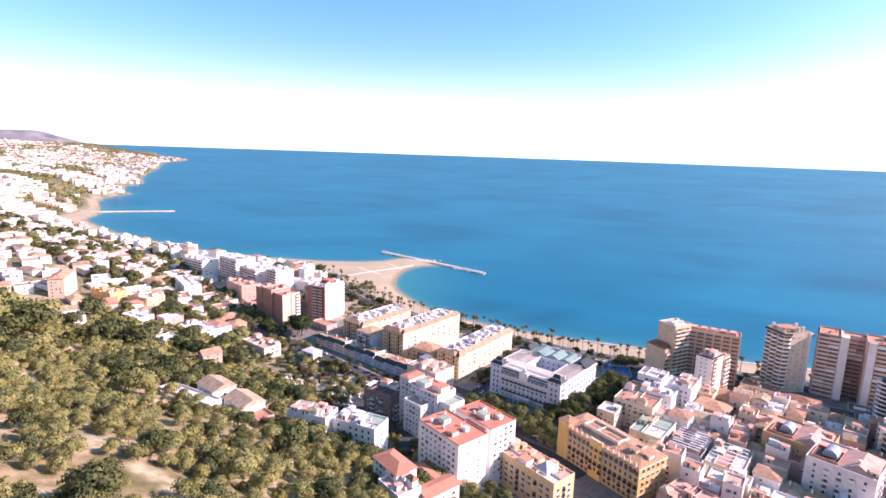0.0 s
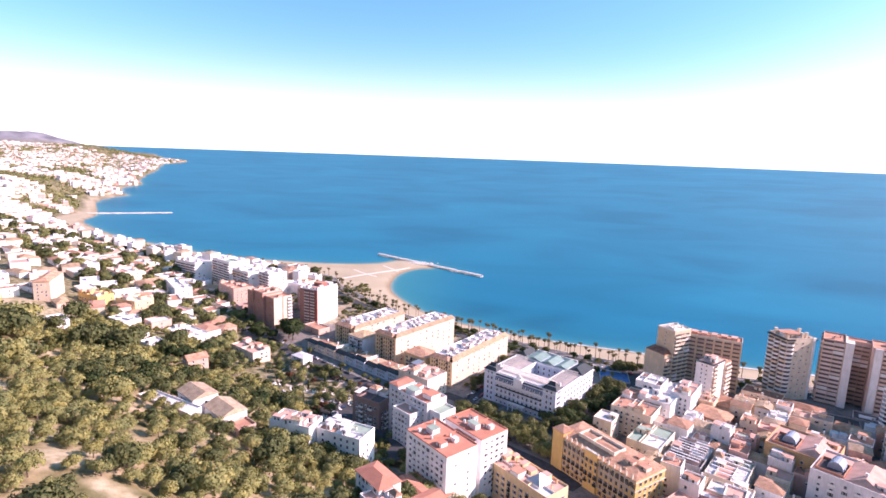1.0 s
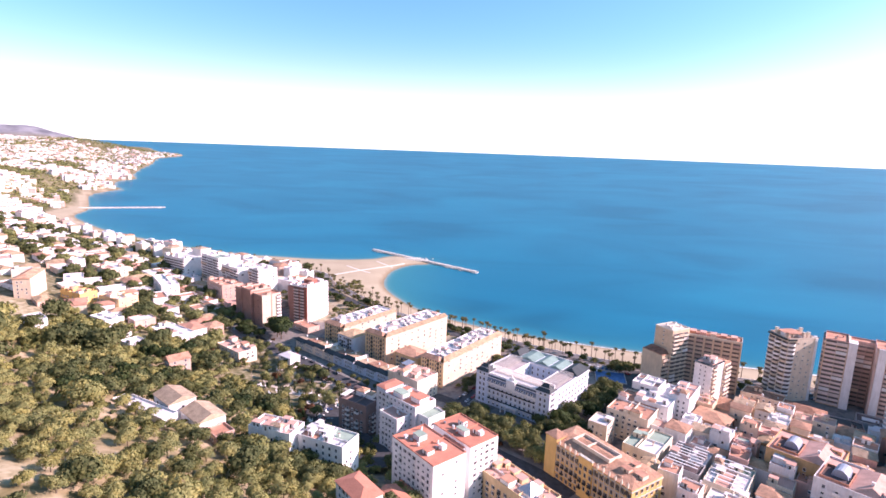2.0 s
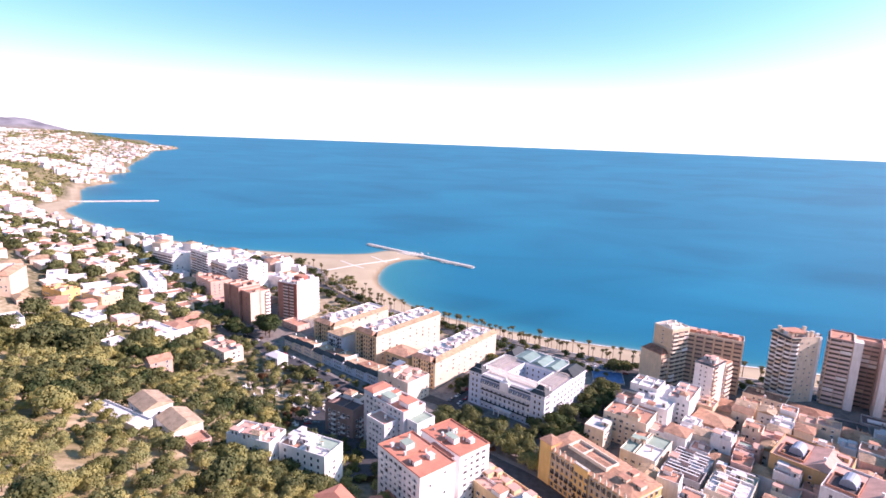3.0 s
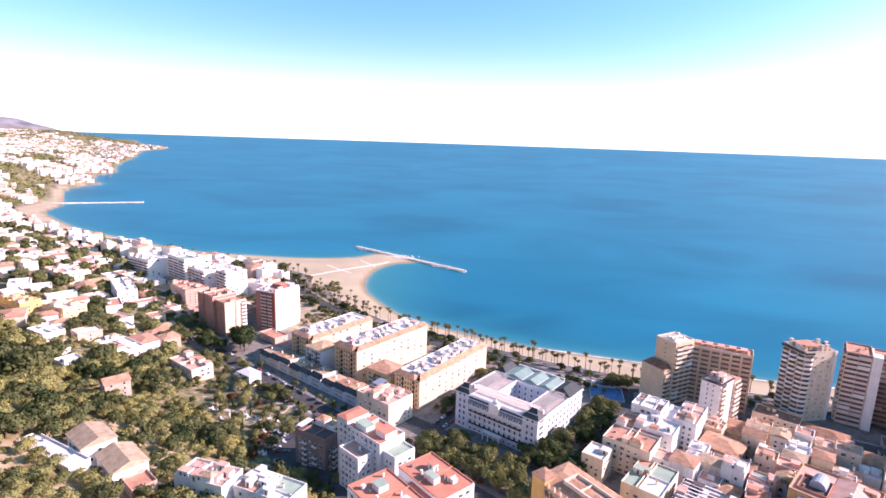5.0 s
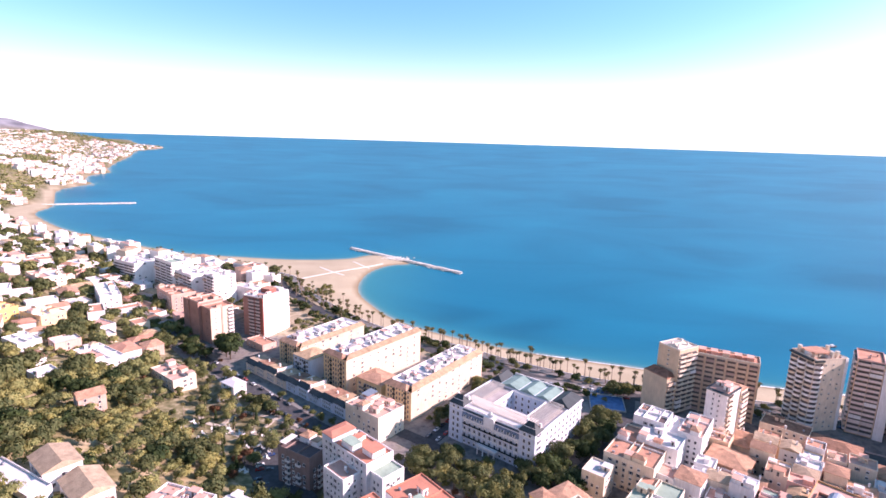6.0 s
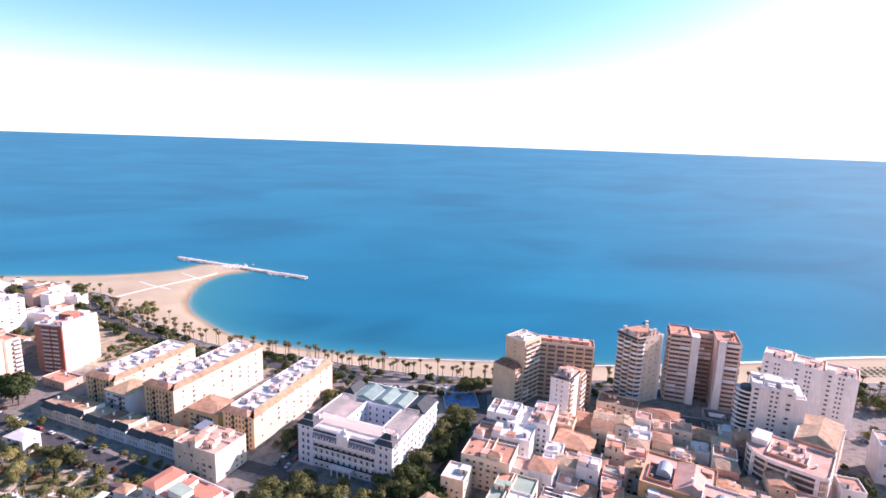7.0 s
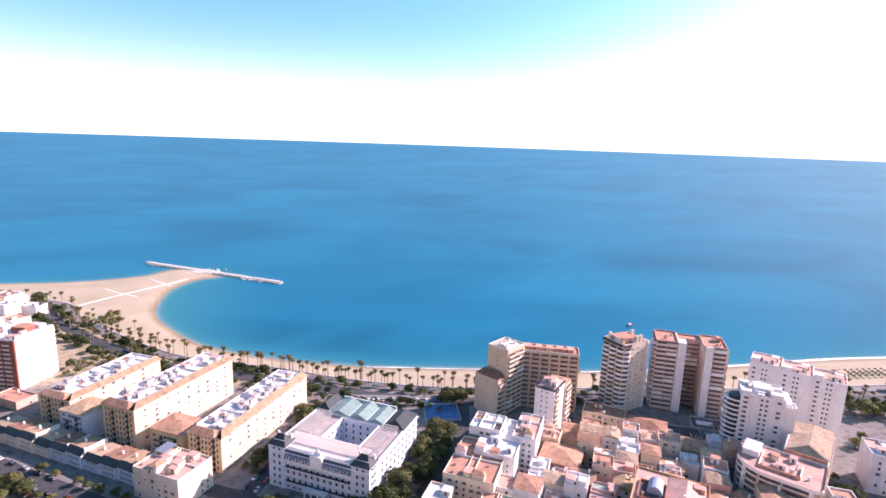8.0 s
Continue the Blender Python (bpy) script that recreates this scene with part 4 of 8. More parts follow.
long_block(-14.6, 439.0, 22.0, 73.0, -38.5, 5.0, 28.8, 21)
long_block(29.5, 409.5, 20.0, 78.0, -36.5, 5.0, 23.6, 22)
long_block(-56.0, 465.5, 23.0, 62.0, -37.0, 5.0, 24.2, 23)
built("apartment_building", -57.5, 432.5, 17.5, 17.0, -39, 5, 21.0, BLUEWHITE, CLAY_OLD, "grey-white street building with a tiled roof between blocks", style="hip", bays=(6, 0), kind="shutter", sides=("front",), seed=3, balcony=(1.5, 0.6, RAIL, STONE), every=3, rise=2.0)
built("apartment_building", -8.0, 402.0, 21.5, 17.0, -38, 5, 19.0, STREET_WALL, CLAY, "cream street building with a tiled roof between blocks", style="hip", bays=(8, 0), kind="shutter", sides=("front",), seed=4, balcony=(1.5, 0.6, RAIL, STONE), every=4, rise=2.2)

# ---------------------------------------------------------------- towers by the beach


def banded(body, w, d, face, z0, floors, storey, bays, out, solid, slab, ox=0.0, oy=0.0, margin=0.4):
    """Deep balconies on every floor, the glazing behind dark with painted shade."""
    turn, place = FACES[face]
    span = (w if face in ("front", "back") else d) - 2 * margin
    bw = span / bays
    pick = random.Random(int(w * 7 + d * 3 + ox * 5 + floors))
    for k in range(floors):
        for i in range(bays):
            px, py = place(-span / 2 + bw * (i + 0.5), w, d)
            if pick.random() < 0.16:
                part("balcony", bay_mesh(bw - 0.15, out, pick.choice((BRIGHT, BEIGE, SAND_WALL)), slab, 1.9), body, pose(ox + px, oy + py, z0 + k * storey, 0, 0, turn))
                continue
            at = pose(ox + px, oy + py, z0 + k * storey, 0, 0, turn)
            part("balcony", bay_mesh(bw - 0.15, out, solid, slab), body, at)


def corner_tower():
    root = thing("apartment_tower", 176.2, 388.2, 5.0, -62, "tan apartment tower with a long balconied wing", "apartment tower")
    claim(190, 392, 62, 24, -25)
    low = part("low_body", Shape().box(-19.0, -6.9, -3, -1.2, 3, 24, TAN), root)
    part("low_roof", Shape().hip(-18.7, -6.6, -1.5, 2.7, 24.3, 3.4, CLAY_BROWN, 0.7), root)
    part("low_parapet", Shape().parapet(-19.0, -6.9, -1.2, 3, 24.0, 0.5, 0.3, TERRACOTTA), root)
    tall = part("tall_body", Shape().box(-15.3, 0, -3, 0, 17.5, 41.5, TAN), root)
    part("tall_parapet", Shape().parapet(-15.3, 0, 0, 17.5, 41.5, 0.8, 0.35, PALE), root)
    part("tall_roof", Shape().box(-14.9, 0.4, 41.5, -0.4, 17.1, 41.65, DECK).hip(-12.5, 2.5, -2.5, 15, 41.65, 1.6, CREAM, 0.35), root)
    for px, py in ((-9, 4), (-3.5, 3), (-4, 12), (-9, 13)):
        part("chimney", Shape().box(px - 0.5, py - 0.5, 41.6, px + 0.5, py + 0.5, 44.2, BRIGHT).box(px - 0.65, py - 0.65, 44.2, px + 0.65, py + 0.65, 44.4, STONE), root)
    banded(low, 17.8, 9.9, "right", 1.5, 7, 3.0, 2, 1.1, PALE, STONE, ox=-10.1, oy=-1.95)
    banded(tall, 15.3, 16.5, "right", 1.2, 13, 3.0, 3, 1.2, PALE, STONE, ox=-7.65, oy=8.25)
    openings(tall, 15.3, 17.5, "front", 29.0, 4, 3.0, 1, 0.9, 1.2, "blind", STONE, ox=-7.65, oy=8.75, margin=6.5)
    # the wing turns a little towards the town
    wing = part("wing", Shape().box(0, 0, -3, 36, 12.5, 37.5, SAND_WALL), root, pose(-1.2, 15.5, 0, 0, 0, 33))
    part("wing_parapet", Shape().parapet(0, 0, 36, 12.5, 37.5, 1.0, 0.3, PALE), wing)
    part("wing_roof", Shape().box(0.3, 0.3, 37.5, 35.7, 12.2, 37.65, TERRACOTTA), wing)
    for i in range(5):
        part("roof_hut", Shape().box(2.5 + 6.6 * i, 3.5, 37.65, 6.2 + 6.6 * i, 9.0, 39.6, (TERRACOTTA, PINK_ROOF, CREAM)[i % 3]).box(2.3 + 6.6 * i, 3.3, 39.6, 6.4 + 6.6 * i, 9.2, 39.8, PINK_ROOF), wing)
    # columns of deep recessed windows, in pairs between pale piers
    for k in range(12):
        for i in range(6):
            part("balcony", bay_mesh(4.6, 0.9, SAND_WALL if (i + k) % 4 else DULL_PINK, STONE), wing, pose(3.45 + 5.85 * i, 0, 1.3 + 3.0 * k))
    for i in range(7):
        part("pier", Shape().box(0.2 + 5.85 * i, -1.0, -3, 0.85 + 5.85 * i, 0, 37.5, TAN), wing)


corner_tower()


def slim_tower():
    root = thing("apartment_tower", 194.0, 364.2, 5.0, -51, "slim white apartment tower with a pink tiled roof", "apartment tower")
    claim(194.0, 364.2, 12, 26, -51)
    body = part("wall", Shape().box(-5.7, -13, -3, 5.7, 4, 31, BRIGHT).box(-5.7, 4, -3, 6.3, 13, 29, CREAM), root)
    part("roof", Shape().box(-6.3, -13.6, 31, 6.3, 4.6, 31.3, SLATE).hip(-5.0, -11, 5.0, 4.0, 31.5, 1.3, PINK_ROOF, 0.6), root)
    part("back_roof", Shape().hip(-6.0, 4.6, 6.6, 13.3, 29.1, 1.4, CLAY, 0.8), root)
    clutter(root, -5, -10, 5, 3, 32.2, 7, random.Random(8), BRIGHT, PINK_ROOF)
    openings(body, 11.4, 17, "front", 1.0, 10, 3.0, 2, 0.7, 1.0, "cross", RAIL_WHITE, oy=-4.5, margin=2.5)
    banded(body, 11.4, 7, "right", 1.2, 10, 3.0, 2, 1.1, CREAM, STONE, ox=0, oy=-9.0)
    banded(body, 12.6, 9, "right", 1.2, 9, 3.0, 2, 1.1, CREAM, STONE, ox=0, oy=8.5)


slim_tower()


def curved_bay(w, out, bulge, rim_mat, rise=1.25):
    """A balcony with a bowed front, closed parapet and a loggia behind, coloured dark for shade."""
    key = ("bowed", round(w, 2), out, bulge, rim_mat.name)
    if key not in MESHES:
        s = Shape()
        n = 7
        pts = [(-w / 2 + w * i / (n - 1), -out - bulge * math.sin(math.pi * i / (n - 1))) for i in range(n)]
        ring = [(-w / 2, 0)] + pts + [(w / 2, 0)]
        m = len(ring)
        vs = [(x, y, -0.2) for x, y in ring] + [(x, y, rise) for x, y in ring] + [(x * 0.95, y * 0.94, rise) for x, y in ring] + [(x * 0.95, y * 0.94, 0.0) for x, y in ring]
        fs = []
        for k in range(3):
            fs += [(k * m + i, k * m + i + 1, (k + 1) * m + i + 1, (k + 1) * m + i) for i in range(m - 1)]
        s.faces(vs, fs + [tuple(range(m))[::-1], tuple(range(3 * m, 4 * m))], rim_mat)
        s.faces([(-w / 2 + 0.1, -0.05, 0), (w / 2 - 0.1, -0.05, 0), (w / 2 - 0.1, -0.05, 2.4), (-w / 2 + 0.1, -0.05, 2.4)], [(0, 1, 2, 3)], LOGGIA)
        MESHES[key] = s.mesh("balcony")
    return MESHES[key]


def round_tower():
    root = thing("apartment_tower", 256.0, 381.0, 5.0, 10, "cream tower with stepped curved balconies and open roof deck", "apartment tower")
    claim(256.0, 381.0, 26, 24, 10)
    X, Y, h = 10.8, 8.6, 44.5
    body = part("wall", Shape().box(-X, -Y, -3, X, Y, h, PALE), root)
    part("plain_wall", Shape().box(-X + 5.5, -Y - 0.4, -3, X - 1.6, -Y, h, CREAM), root, label="plain cream wall with few windows")
    part("white_pier", Shape().box(X - 1.6, -Y - 0.7, -3, X + 0.4, -Y + 3, h + 0.8, BRIGHT), root)
    part("parapet", Shape().parapet(-X, -Y - 0.4, X, Y, h, 1.2, 0.3, CREAM), root)
    part("roof_deck", Shape().box(-X + 0.3, -Y, h, X - 0.3, Y - 0.3, h + 0.1, TERRACOTTA), root)
    part("roof_rail", Shape().box(-X - 1.6, -Y + 1, h - 0.6, -X, Y, h + 0.5, SLATE).box(-X - 1.0, -Y - 1.2, h - 0.6, -X + 5.5, -Y - 0.4, h + 0.5, SLATE), root, label="dark railed rim of the roof deck")
    part("roof_house", Shape().box(-7, -4, h + 0.1, 4, 6, h + 2.4, CREAM).box(-7.3, -4.3, h + 2.4, 4.3, 6.3, h + 2.7, TERRACOTTA), root)
    for px, py in ((2, -6.5), (8.5, 3), (6, -6), (-8, 6)):
        part("chimney", Shape().box(px - 0.8, py - 0.8, h + 0.1, px + 0.8, py + 0.8, h + 4.0, PALE).box(px - 1.0, py - 1.0, h + 4.0, px + 1.0, py + 1.0, h + 4.3, STONE), root)
    clutter(root, -9.5, -7.5, 9.5, 7.5, h + 0.1, 12, random.Random(9), BRIGHT, TERRACOTTA)
    for k in range(14):
        z = 1.4 + k * 3.0
        part("balcony", curved_bay(5.2, 0.5, 1.2, BRIGHT), body, pose(-X + 2.7, -Y, z))
        for j in range(3):
            part("balcony", curved_bay(5.2, 0.6 + 0.5 * (j % 2), 1.1, BRIGHT if (j + k) % 3 else CREAM), body, pose(-X, -5.8 + 5.8 * j, z, 0, 0, 270))
        part("balcony", bay_mesh(13, 1.3, BRIGHT, STONE), body, pose(X, 1.6, z, 0, 0, 90))
        for i, px in enumerate((-3.5, 1.5, 6.0)):
            if (k + i) % 3:
                part("window", window_mesh(0.9, 1.0, "blind", STONE), body, pose(px, -Y - 0.4, z + 0.9))


round_tower()


def twin_slab_tower():
    root = thing("apartment_tower", 295.0, 366.8, 5.0, -36, "striped pinkish twin-slab tower with white stair shafts", "apartment tower")
    claim(296, 366.5, 42, 26, -36)
    a = part("slab", Shape().box(-21.5, -9, -3, -7.5, 12, 45.5, TAN), root)
    c = part("slab", Shape().box(6.0, -10, -3, 19.5, 12, 45.5, ROSE), root)
    part("core", Shape().box(-7.5, 3, -3, 6.0, 12, 44.5, DULL_PINK), root)
    part("stair_shaft", Shape().box(-8.6, -10.2, -3, -3.8, -2, 46.5, BRIGHT), root, label="white windowless shaft")
    part("stair_shaft", Shape().box(7.2, -11.4, -3, 11.4, -10, 46.2, BRIGHT), root, label="white windowless shaft")
    for x0, y0, x1, y1, z in ((-21.5, -9, -8.6, 12, 45.5), (6.0, -10, 19.5, 12, 45.5), (-7.5, 3, 6, 12, 44.5)):
        part("parapet", Shape().parapet(x0, y0, x1, y1, z, 1.0, 0.3, PINK), root)
        part("roof", Shape().box(x0 + 0.3, y0 + 0.3, z, x1 - 0.3, y1 - 0.3, z + 0.08, TERRACOTTA), root)
    clutter(root, -20, -8, -9, 11, 45.6, 5, random.Random(10), PINK, TERRACOTTA)
    clutter(root, 8, -8, 19, 11, 45.6, 5, random.Random(11), PINK, TERRACOTTA)
    banded(a, 12.9, 21, "front", 1.3, 15, 3.0, 2, 1.2, BEIGE, STONE, ox=-15.05, oy=1.5)
    banded(a, 14, 21, "left", 1.3, 15, 3.0, 3, 1.2, BEIGE, STONE, ox=-14.5, oy=1.5)
    banded(c, 8.1, 22, "front", 1.3, 15, 3.0, 1, 1.2, ROSE, STONE, ox=15.45, oy=1)
    banded(c, 13.5, 22, "right", 1.3, 15, 3.0, 3, 1.2, PALE, STONE, ox=12.75, oy=1)
    banded(a, 9.5, 7, "front", 1.3, 14, 3.0, 2, 1.0, DULL_PINK, STONE, ox=1.1, oy=6.5)


twin_slab_tower()


def white_towers():
    root = thing("apartment_tower", 290.0, 309.0, 5.0, -43, "white apartment tower with round balconies and small windows", "apartment tower", "white towers")
    root.scale = (1.2, 1.1, 0.9)
    claim(290.0, 309.0, 30, 24, -43)
    s = Shape().box(-9, -9, -3, 8, 9, 43, BRIGHT).box(8, -6, -3, 11, 8, 41, BRIGHT)
    body = part("wall", s, root)
    part("parapet", Shape().parapet(-9, -9, 8, 9, 43, 1.0, 0.3, BRIGHT), root)
    part("roof", Shape().box(-8.7, -8.7, 43, 7.7, 8.7, 43.1, PALE_ROOF), root)
    part("plant_room", Shape().box(-4, -4, 43.1, 3, 4, 46.0, WHITE).box(-4.2, -4.2, 46, 3.2, 4.2, 46.2, PALE_ROOF), root)
    for px, py, w, hh in ((-7, -7, 1.8, 2.4), (-1.5, -7.6, 1.2, 1.6), (4.5, -7, 2.2, 2.9), (6, 2, 1.5, 2.2), (-7, 5, 1.6, 2.0)):
        part("roof_block", Shape().box(px - w, py - w * 0.8, 43.1, px + w, py + w * 0.8, 43.1 + hh, BRIGHT), root)
    part("stepped_wing", Shape().box(8, -8.2, -3, 12.5, -1, 39, BRIGHT).box(8.3, -7.9, 39, 12.2, -1.3, 39.1, PALE_ROOF).parapet(8, -8.2, 12.5, -1, 39, 0.9, 0.25, BRIGHT), root)
    clutter(root, -8, -8, 7, 8, 43.1, 10, random.Random(12), BRIGHT, PALE_ROOF)
    for k in range(14):
        for px, ww, kd in ((-7.2, 1.7, "ledge"), (-1.0, 1.0, "cross"), (1.0, 1.0, "cross"), (5.6, 1.6, "cross")):
            if px < 5 or k % 3:
                part("window", window_mesh(ww, 1.35, kd, RAIL_WHITE), body, pose(px, -9, 1.8 + 3 * k))
    part("pier", Shape().box(-4.6, -9.5, -3, -2.4, -9, 43.6, BRIGHT).box(2.4, -9.4, -3, 4.0, -9, 43.6, BRIGHT), root)
    for k in range(13):
        part("balcony", bay_mesh(6.5, 1.1, BRIGHT, BRIGHT), body, pose(11, 3.5, 1.3 + 3 * k, 0, 0, 90))
    for k in range(13):
        part("round_balcony", Shape().cone(-10, -3, 1.2 + k * 3, 1.4 + k * 3, 5.2, 5.2, 14, BRIGHT).cone(-10, -3, 1.4 + k * 3, 2.3 + k * 3, 5.2, 5.2, 14, BRIGHT, False), root)
    part("stair_drum", Shape().cone(-10, -3, -3, 40, 3.4, 3.4, 14, SLATE), root)
    root = thing("apartment_tower", 339.5, 327.5, 5.0, -54, "long white apartment tower with pink roof edges", "apartment tower", "white towers")
    claim(339.5, 327.5, 50, 22, -54)
    body = part("wall", Shape().box(-24.5, -8, -3, -8, 11, 38.5, BRIGHT).box(-8, -9.5, -3, 8, 11, 37.5, BRIGHT).box(8, -8, -3, 24.5, 11, 36.5, BRIGHT), root)
    for x0, y0, x1, z in ((-24.5, -8, -8, 38.5), (-8, -9.5, 8, 37.5), (8, -8, 24.5, 36.5)):
        part("parapet", Shape().parapet(x0, y0, x1, 11, z, 1.0, 0.3, BRIGHT), root)
        part("roof", Shape().box(x0 + 0.3, y0 + 0.3, z, x1 - 0.3, 10.7, z + 0.1, PINK_ROOF), root)
        part("roof_block", Shape().box(x0 + 0.6, y0 + 0.6, z + 0.1, x0 + 5, y0 + 5, z + 3.2, BRIGHT).box(x1 - 6, 2, z + 0.1, x1 - 2, 7, z + 2.6, CREAM), root)
        clutter(root, x0 + 1, y0 + 1, x1 - 1, 10, z + 0.1, 8, random.Random(int(z)), BRIGHT, PINK_ROOF)
    for x0, y0, w in ((-16.25, -8, 16), (0, -9.5, 16), (16.25, -8, 16)):
        for k in range(12):
            for px, ww in ((-5.6, 1.6), (-0.95, 0.95), (0.95, 0.95)):
                part("window", window_mesh(ww, 1.2, "cross" if ww < 1 else "ledge", RAIL_WHITE), body, pose(x0 + px, y0, 1.8 + 3 * k))
        part("pier", Shape().box(x0 + 2.6, y0 - 0.7, -3, x0 + 4.0, y0, 38.0, BRIGHT), root)
    openings(body, 49, 19, "right", 1.0, 11, 3.0, 2, 1.0, 1.3, "blind", RAIL_WHITE, oy=1.5)


white_towers()

# ---------------------------------------------------------------- brick towers beyond the cemetery


def brick_towers():
    root = thing("brick_tower", -161.0, 508.0, 5.0, -40, "brown brick apartment tower with stepped blank walls", "apartment tower", "brick towers")
    claim(-158, 506, 48, 22, -40)
    s = Shape().box(-20.5, -9, -3, -6, 9, 28, BRICK_DULL).box(-5.2, -11.5, -3, 11.5, 9, 30.5, BRICK_DULL).box(12.3, -10, -3, 26.3, 9, 28, BRICK_DULL)
    body = part("wall", s, root)
    part("recess", Shape().box(-6, -7.5, -3, -5.2, 9, 28, BRICK).box(11.5, -8, -3, 12.3, 9, 28, BRICK), root, label="dark red recess between the slabs")
    part("fin", Shape().box(-5.6, -12.4, -3, -4.4, -11.5, 31.2, BRICK_DULL), root)
    part("fin", Shape().box(10.6, -12.4, -3, 11.6, -11.5, 31.2, BRICK_DULL), root)
    # sunlight on the brick tower's side put into a paler wall colour
    part("side_wall", Shape().box(26.3, -10, -3, 26.5, 9, 28, LONG_WALL), root, label="side wall, sunlight put into its pale colour")
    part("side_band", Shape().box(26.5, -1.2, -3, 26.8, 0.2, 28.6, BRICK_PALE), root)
    for x0, y0, x1, z in ((-20.5, -9, -6, 28), (-5.2, -11.5, 11.5, 30.5), (12.3, -10, 26.3, 28)):
        part("parapet", Shape().parapet(x0, y0, x1, 9, z, 1.1, 0.3, SALMON), root)
        part("roof", Shape().box(x0 + 0.3, y0 + 0.3, z, x1 - 0.3, 8.7, z + 0.1, TERRACOTTA), root)
        clutter(root, x0 + 1, y0 + 1, x1 - 1, 8, z + 0.1, 4, random.Random(int(z + x0)), SALMON, TERRACOTTA)
    for k in range(9):
        part("balcony", bay_mesh(4.2, 1.3, BRIGHT, STONE), body, pose(26.5, 6.4, 1.2 + 3 * k, 0, 0, 90))
        part("window", window_mesh(0.9, 1.2, "blind", RAIL_WHITE), body, pose(26.5, -6.0, 2.0 + 3 * k, 0, 0, 90))
        if k % 2:
            part("window", window_mesh(0.9, 1.1, "cross", BRICK_DULL), body, pose(-13.0, -9, 2.0 + 3 * k))
            part("window", window_mesh(0.9, 1.1, "cross", BRICK_DULL), body, pose(20.0, -10, 2.0 + 3 * k))
    root = thing("brick_tower", -114.2, 517.3, 5.0, -25, "red brick tower with dark balcony rows and white side", "apartment tower", "brick towers")
    claim(-114.2, 517.3, 24, 32, -25)
    body = part("wall", Shape().box(-10.5, -15, -3, 10.5, 15, 33, BRICK), root)
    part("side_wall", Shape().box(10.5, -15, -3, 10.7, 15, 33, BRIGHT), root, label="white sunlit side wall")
    part("pier", Shape().box(-10.5, -14.6, -3, -5.2, -15.6, 32.2, BRICK_DULL), root)
    part("pier", Shape().box(0.9, -15.7, -3, 1.9, -15, 33, BRICK), root)
    part("pier", Shape().box(7.3, -16.1, -3, 10.6, -15, 33.6, BRICK), root)
    part("parapet", Shape().parapet(-10.5, -15, 10.5, 15, 33, 1.1, 0.3, BRIGHT), root)
    part("roof", Shape().box(-10.2, -14.7, 33, 10.2, 14.7, 33.1, PALE_ROOF), root)
    part("roof_house", Shape().box(-5, -1, 33.1, 4.5, 7, 36.6, BRICK).box(-5.3, -1.3, 36.6, 4.8, 7.3, 36.9, TERRACOTTA), root)
    part("roof_house", Shape().box(-2, 8.5, 33.1, 6.5, 13.5, 35.4, BRIGHT).box(-2.2, 8.3, 35.4, 6.7, 13.7, 35.6, PALE_ROOF), root)
    clutter(root, -9.5, -14, 9.5, -2, 33.1, 9, random.Random(31), BRIGHT, PINK_ROOF)
    for k in range(11):
        part("balcony", bay_mesh(5.6, 1.0, BEIGE, STONE, 1.0), body, pose(-2.1, -15, 0.9 + 2.9 * k))
        part("balcony", bay_mesh(5.0, 1.0, BEIGE, STONE, 1.0), body, pose(4.6, -15, 0.9 + 2.9 * k))
        if k % 2:
            part("window", window_mesh(0.8, 1.1, "blind", RAIL_WHITE), body, pose(10.7, 9.0, 1.8 + 2.9 * k, 0, 0, 90))
        part("balcony", balcony_mesh(3.0, 0.9, BRIGHT, BRIGHT), body, pose(10.7, 13.2, 1.2 + 2.9 * k, 0, 0, 90))
    # the low building between them
    built("apartment_building", -128, 548, 26, 18, -40, 5, 26, SALMON, TERRACOTTA, "salmon apartment building with terrace roof behind the towers", bays=(6, 4), seed=33, stuffs=6)
    built("shop_building", -108, 482, 22, 12, -40, 5, 9.5, SALMON, TERRACOTTA, "low orange-roofed building at the foot of a tower", "shop", bays=(5, 2), seed=34, stuffs=3)


brick_towers()

# ---------------------------------------------------------------- buildings at the foot of the hill


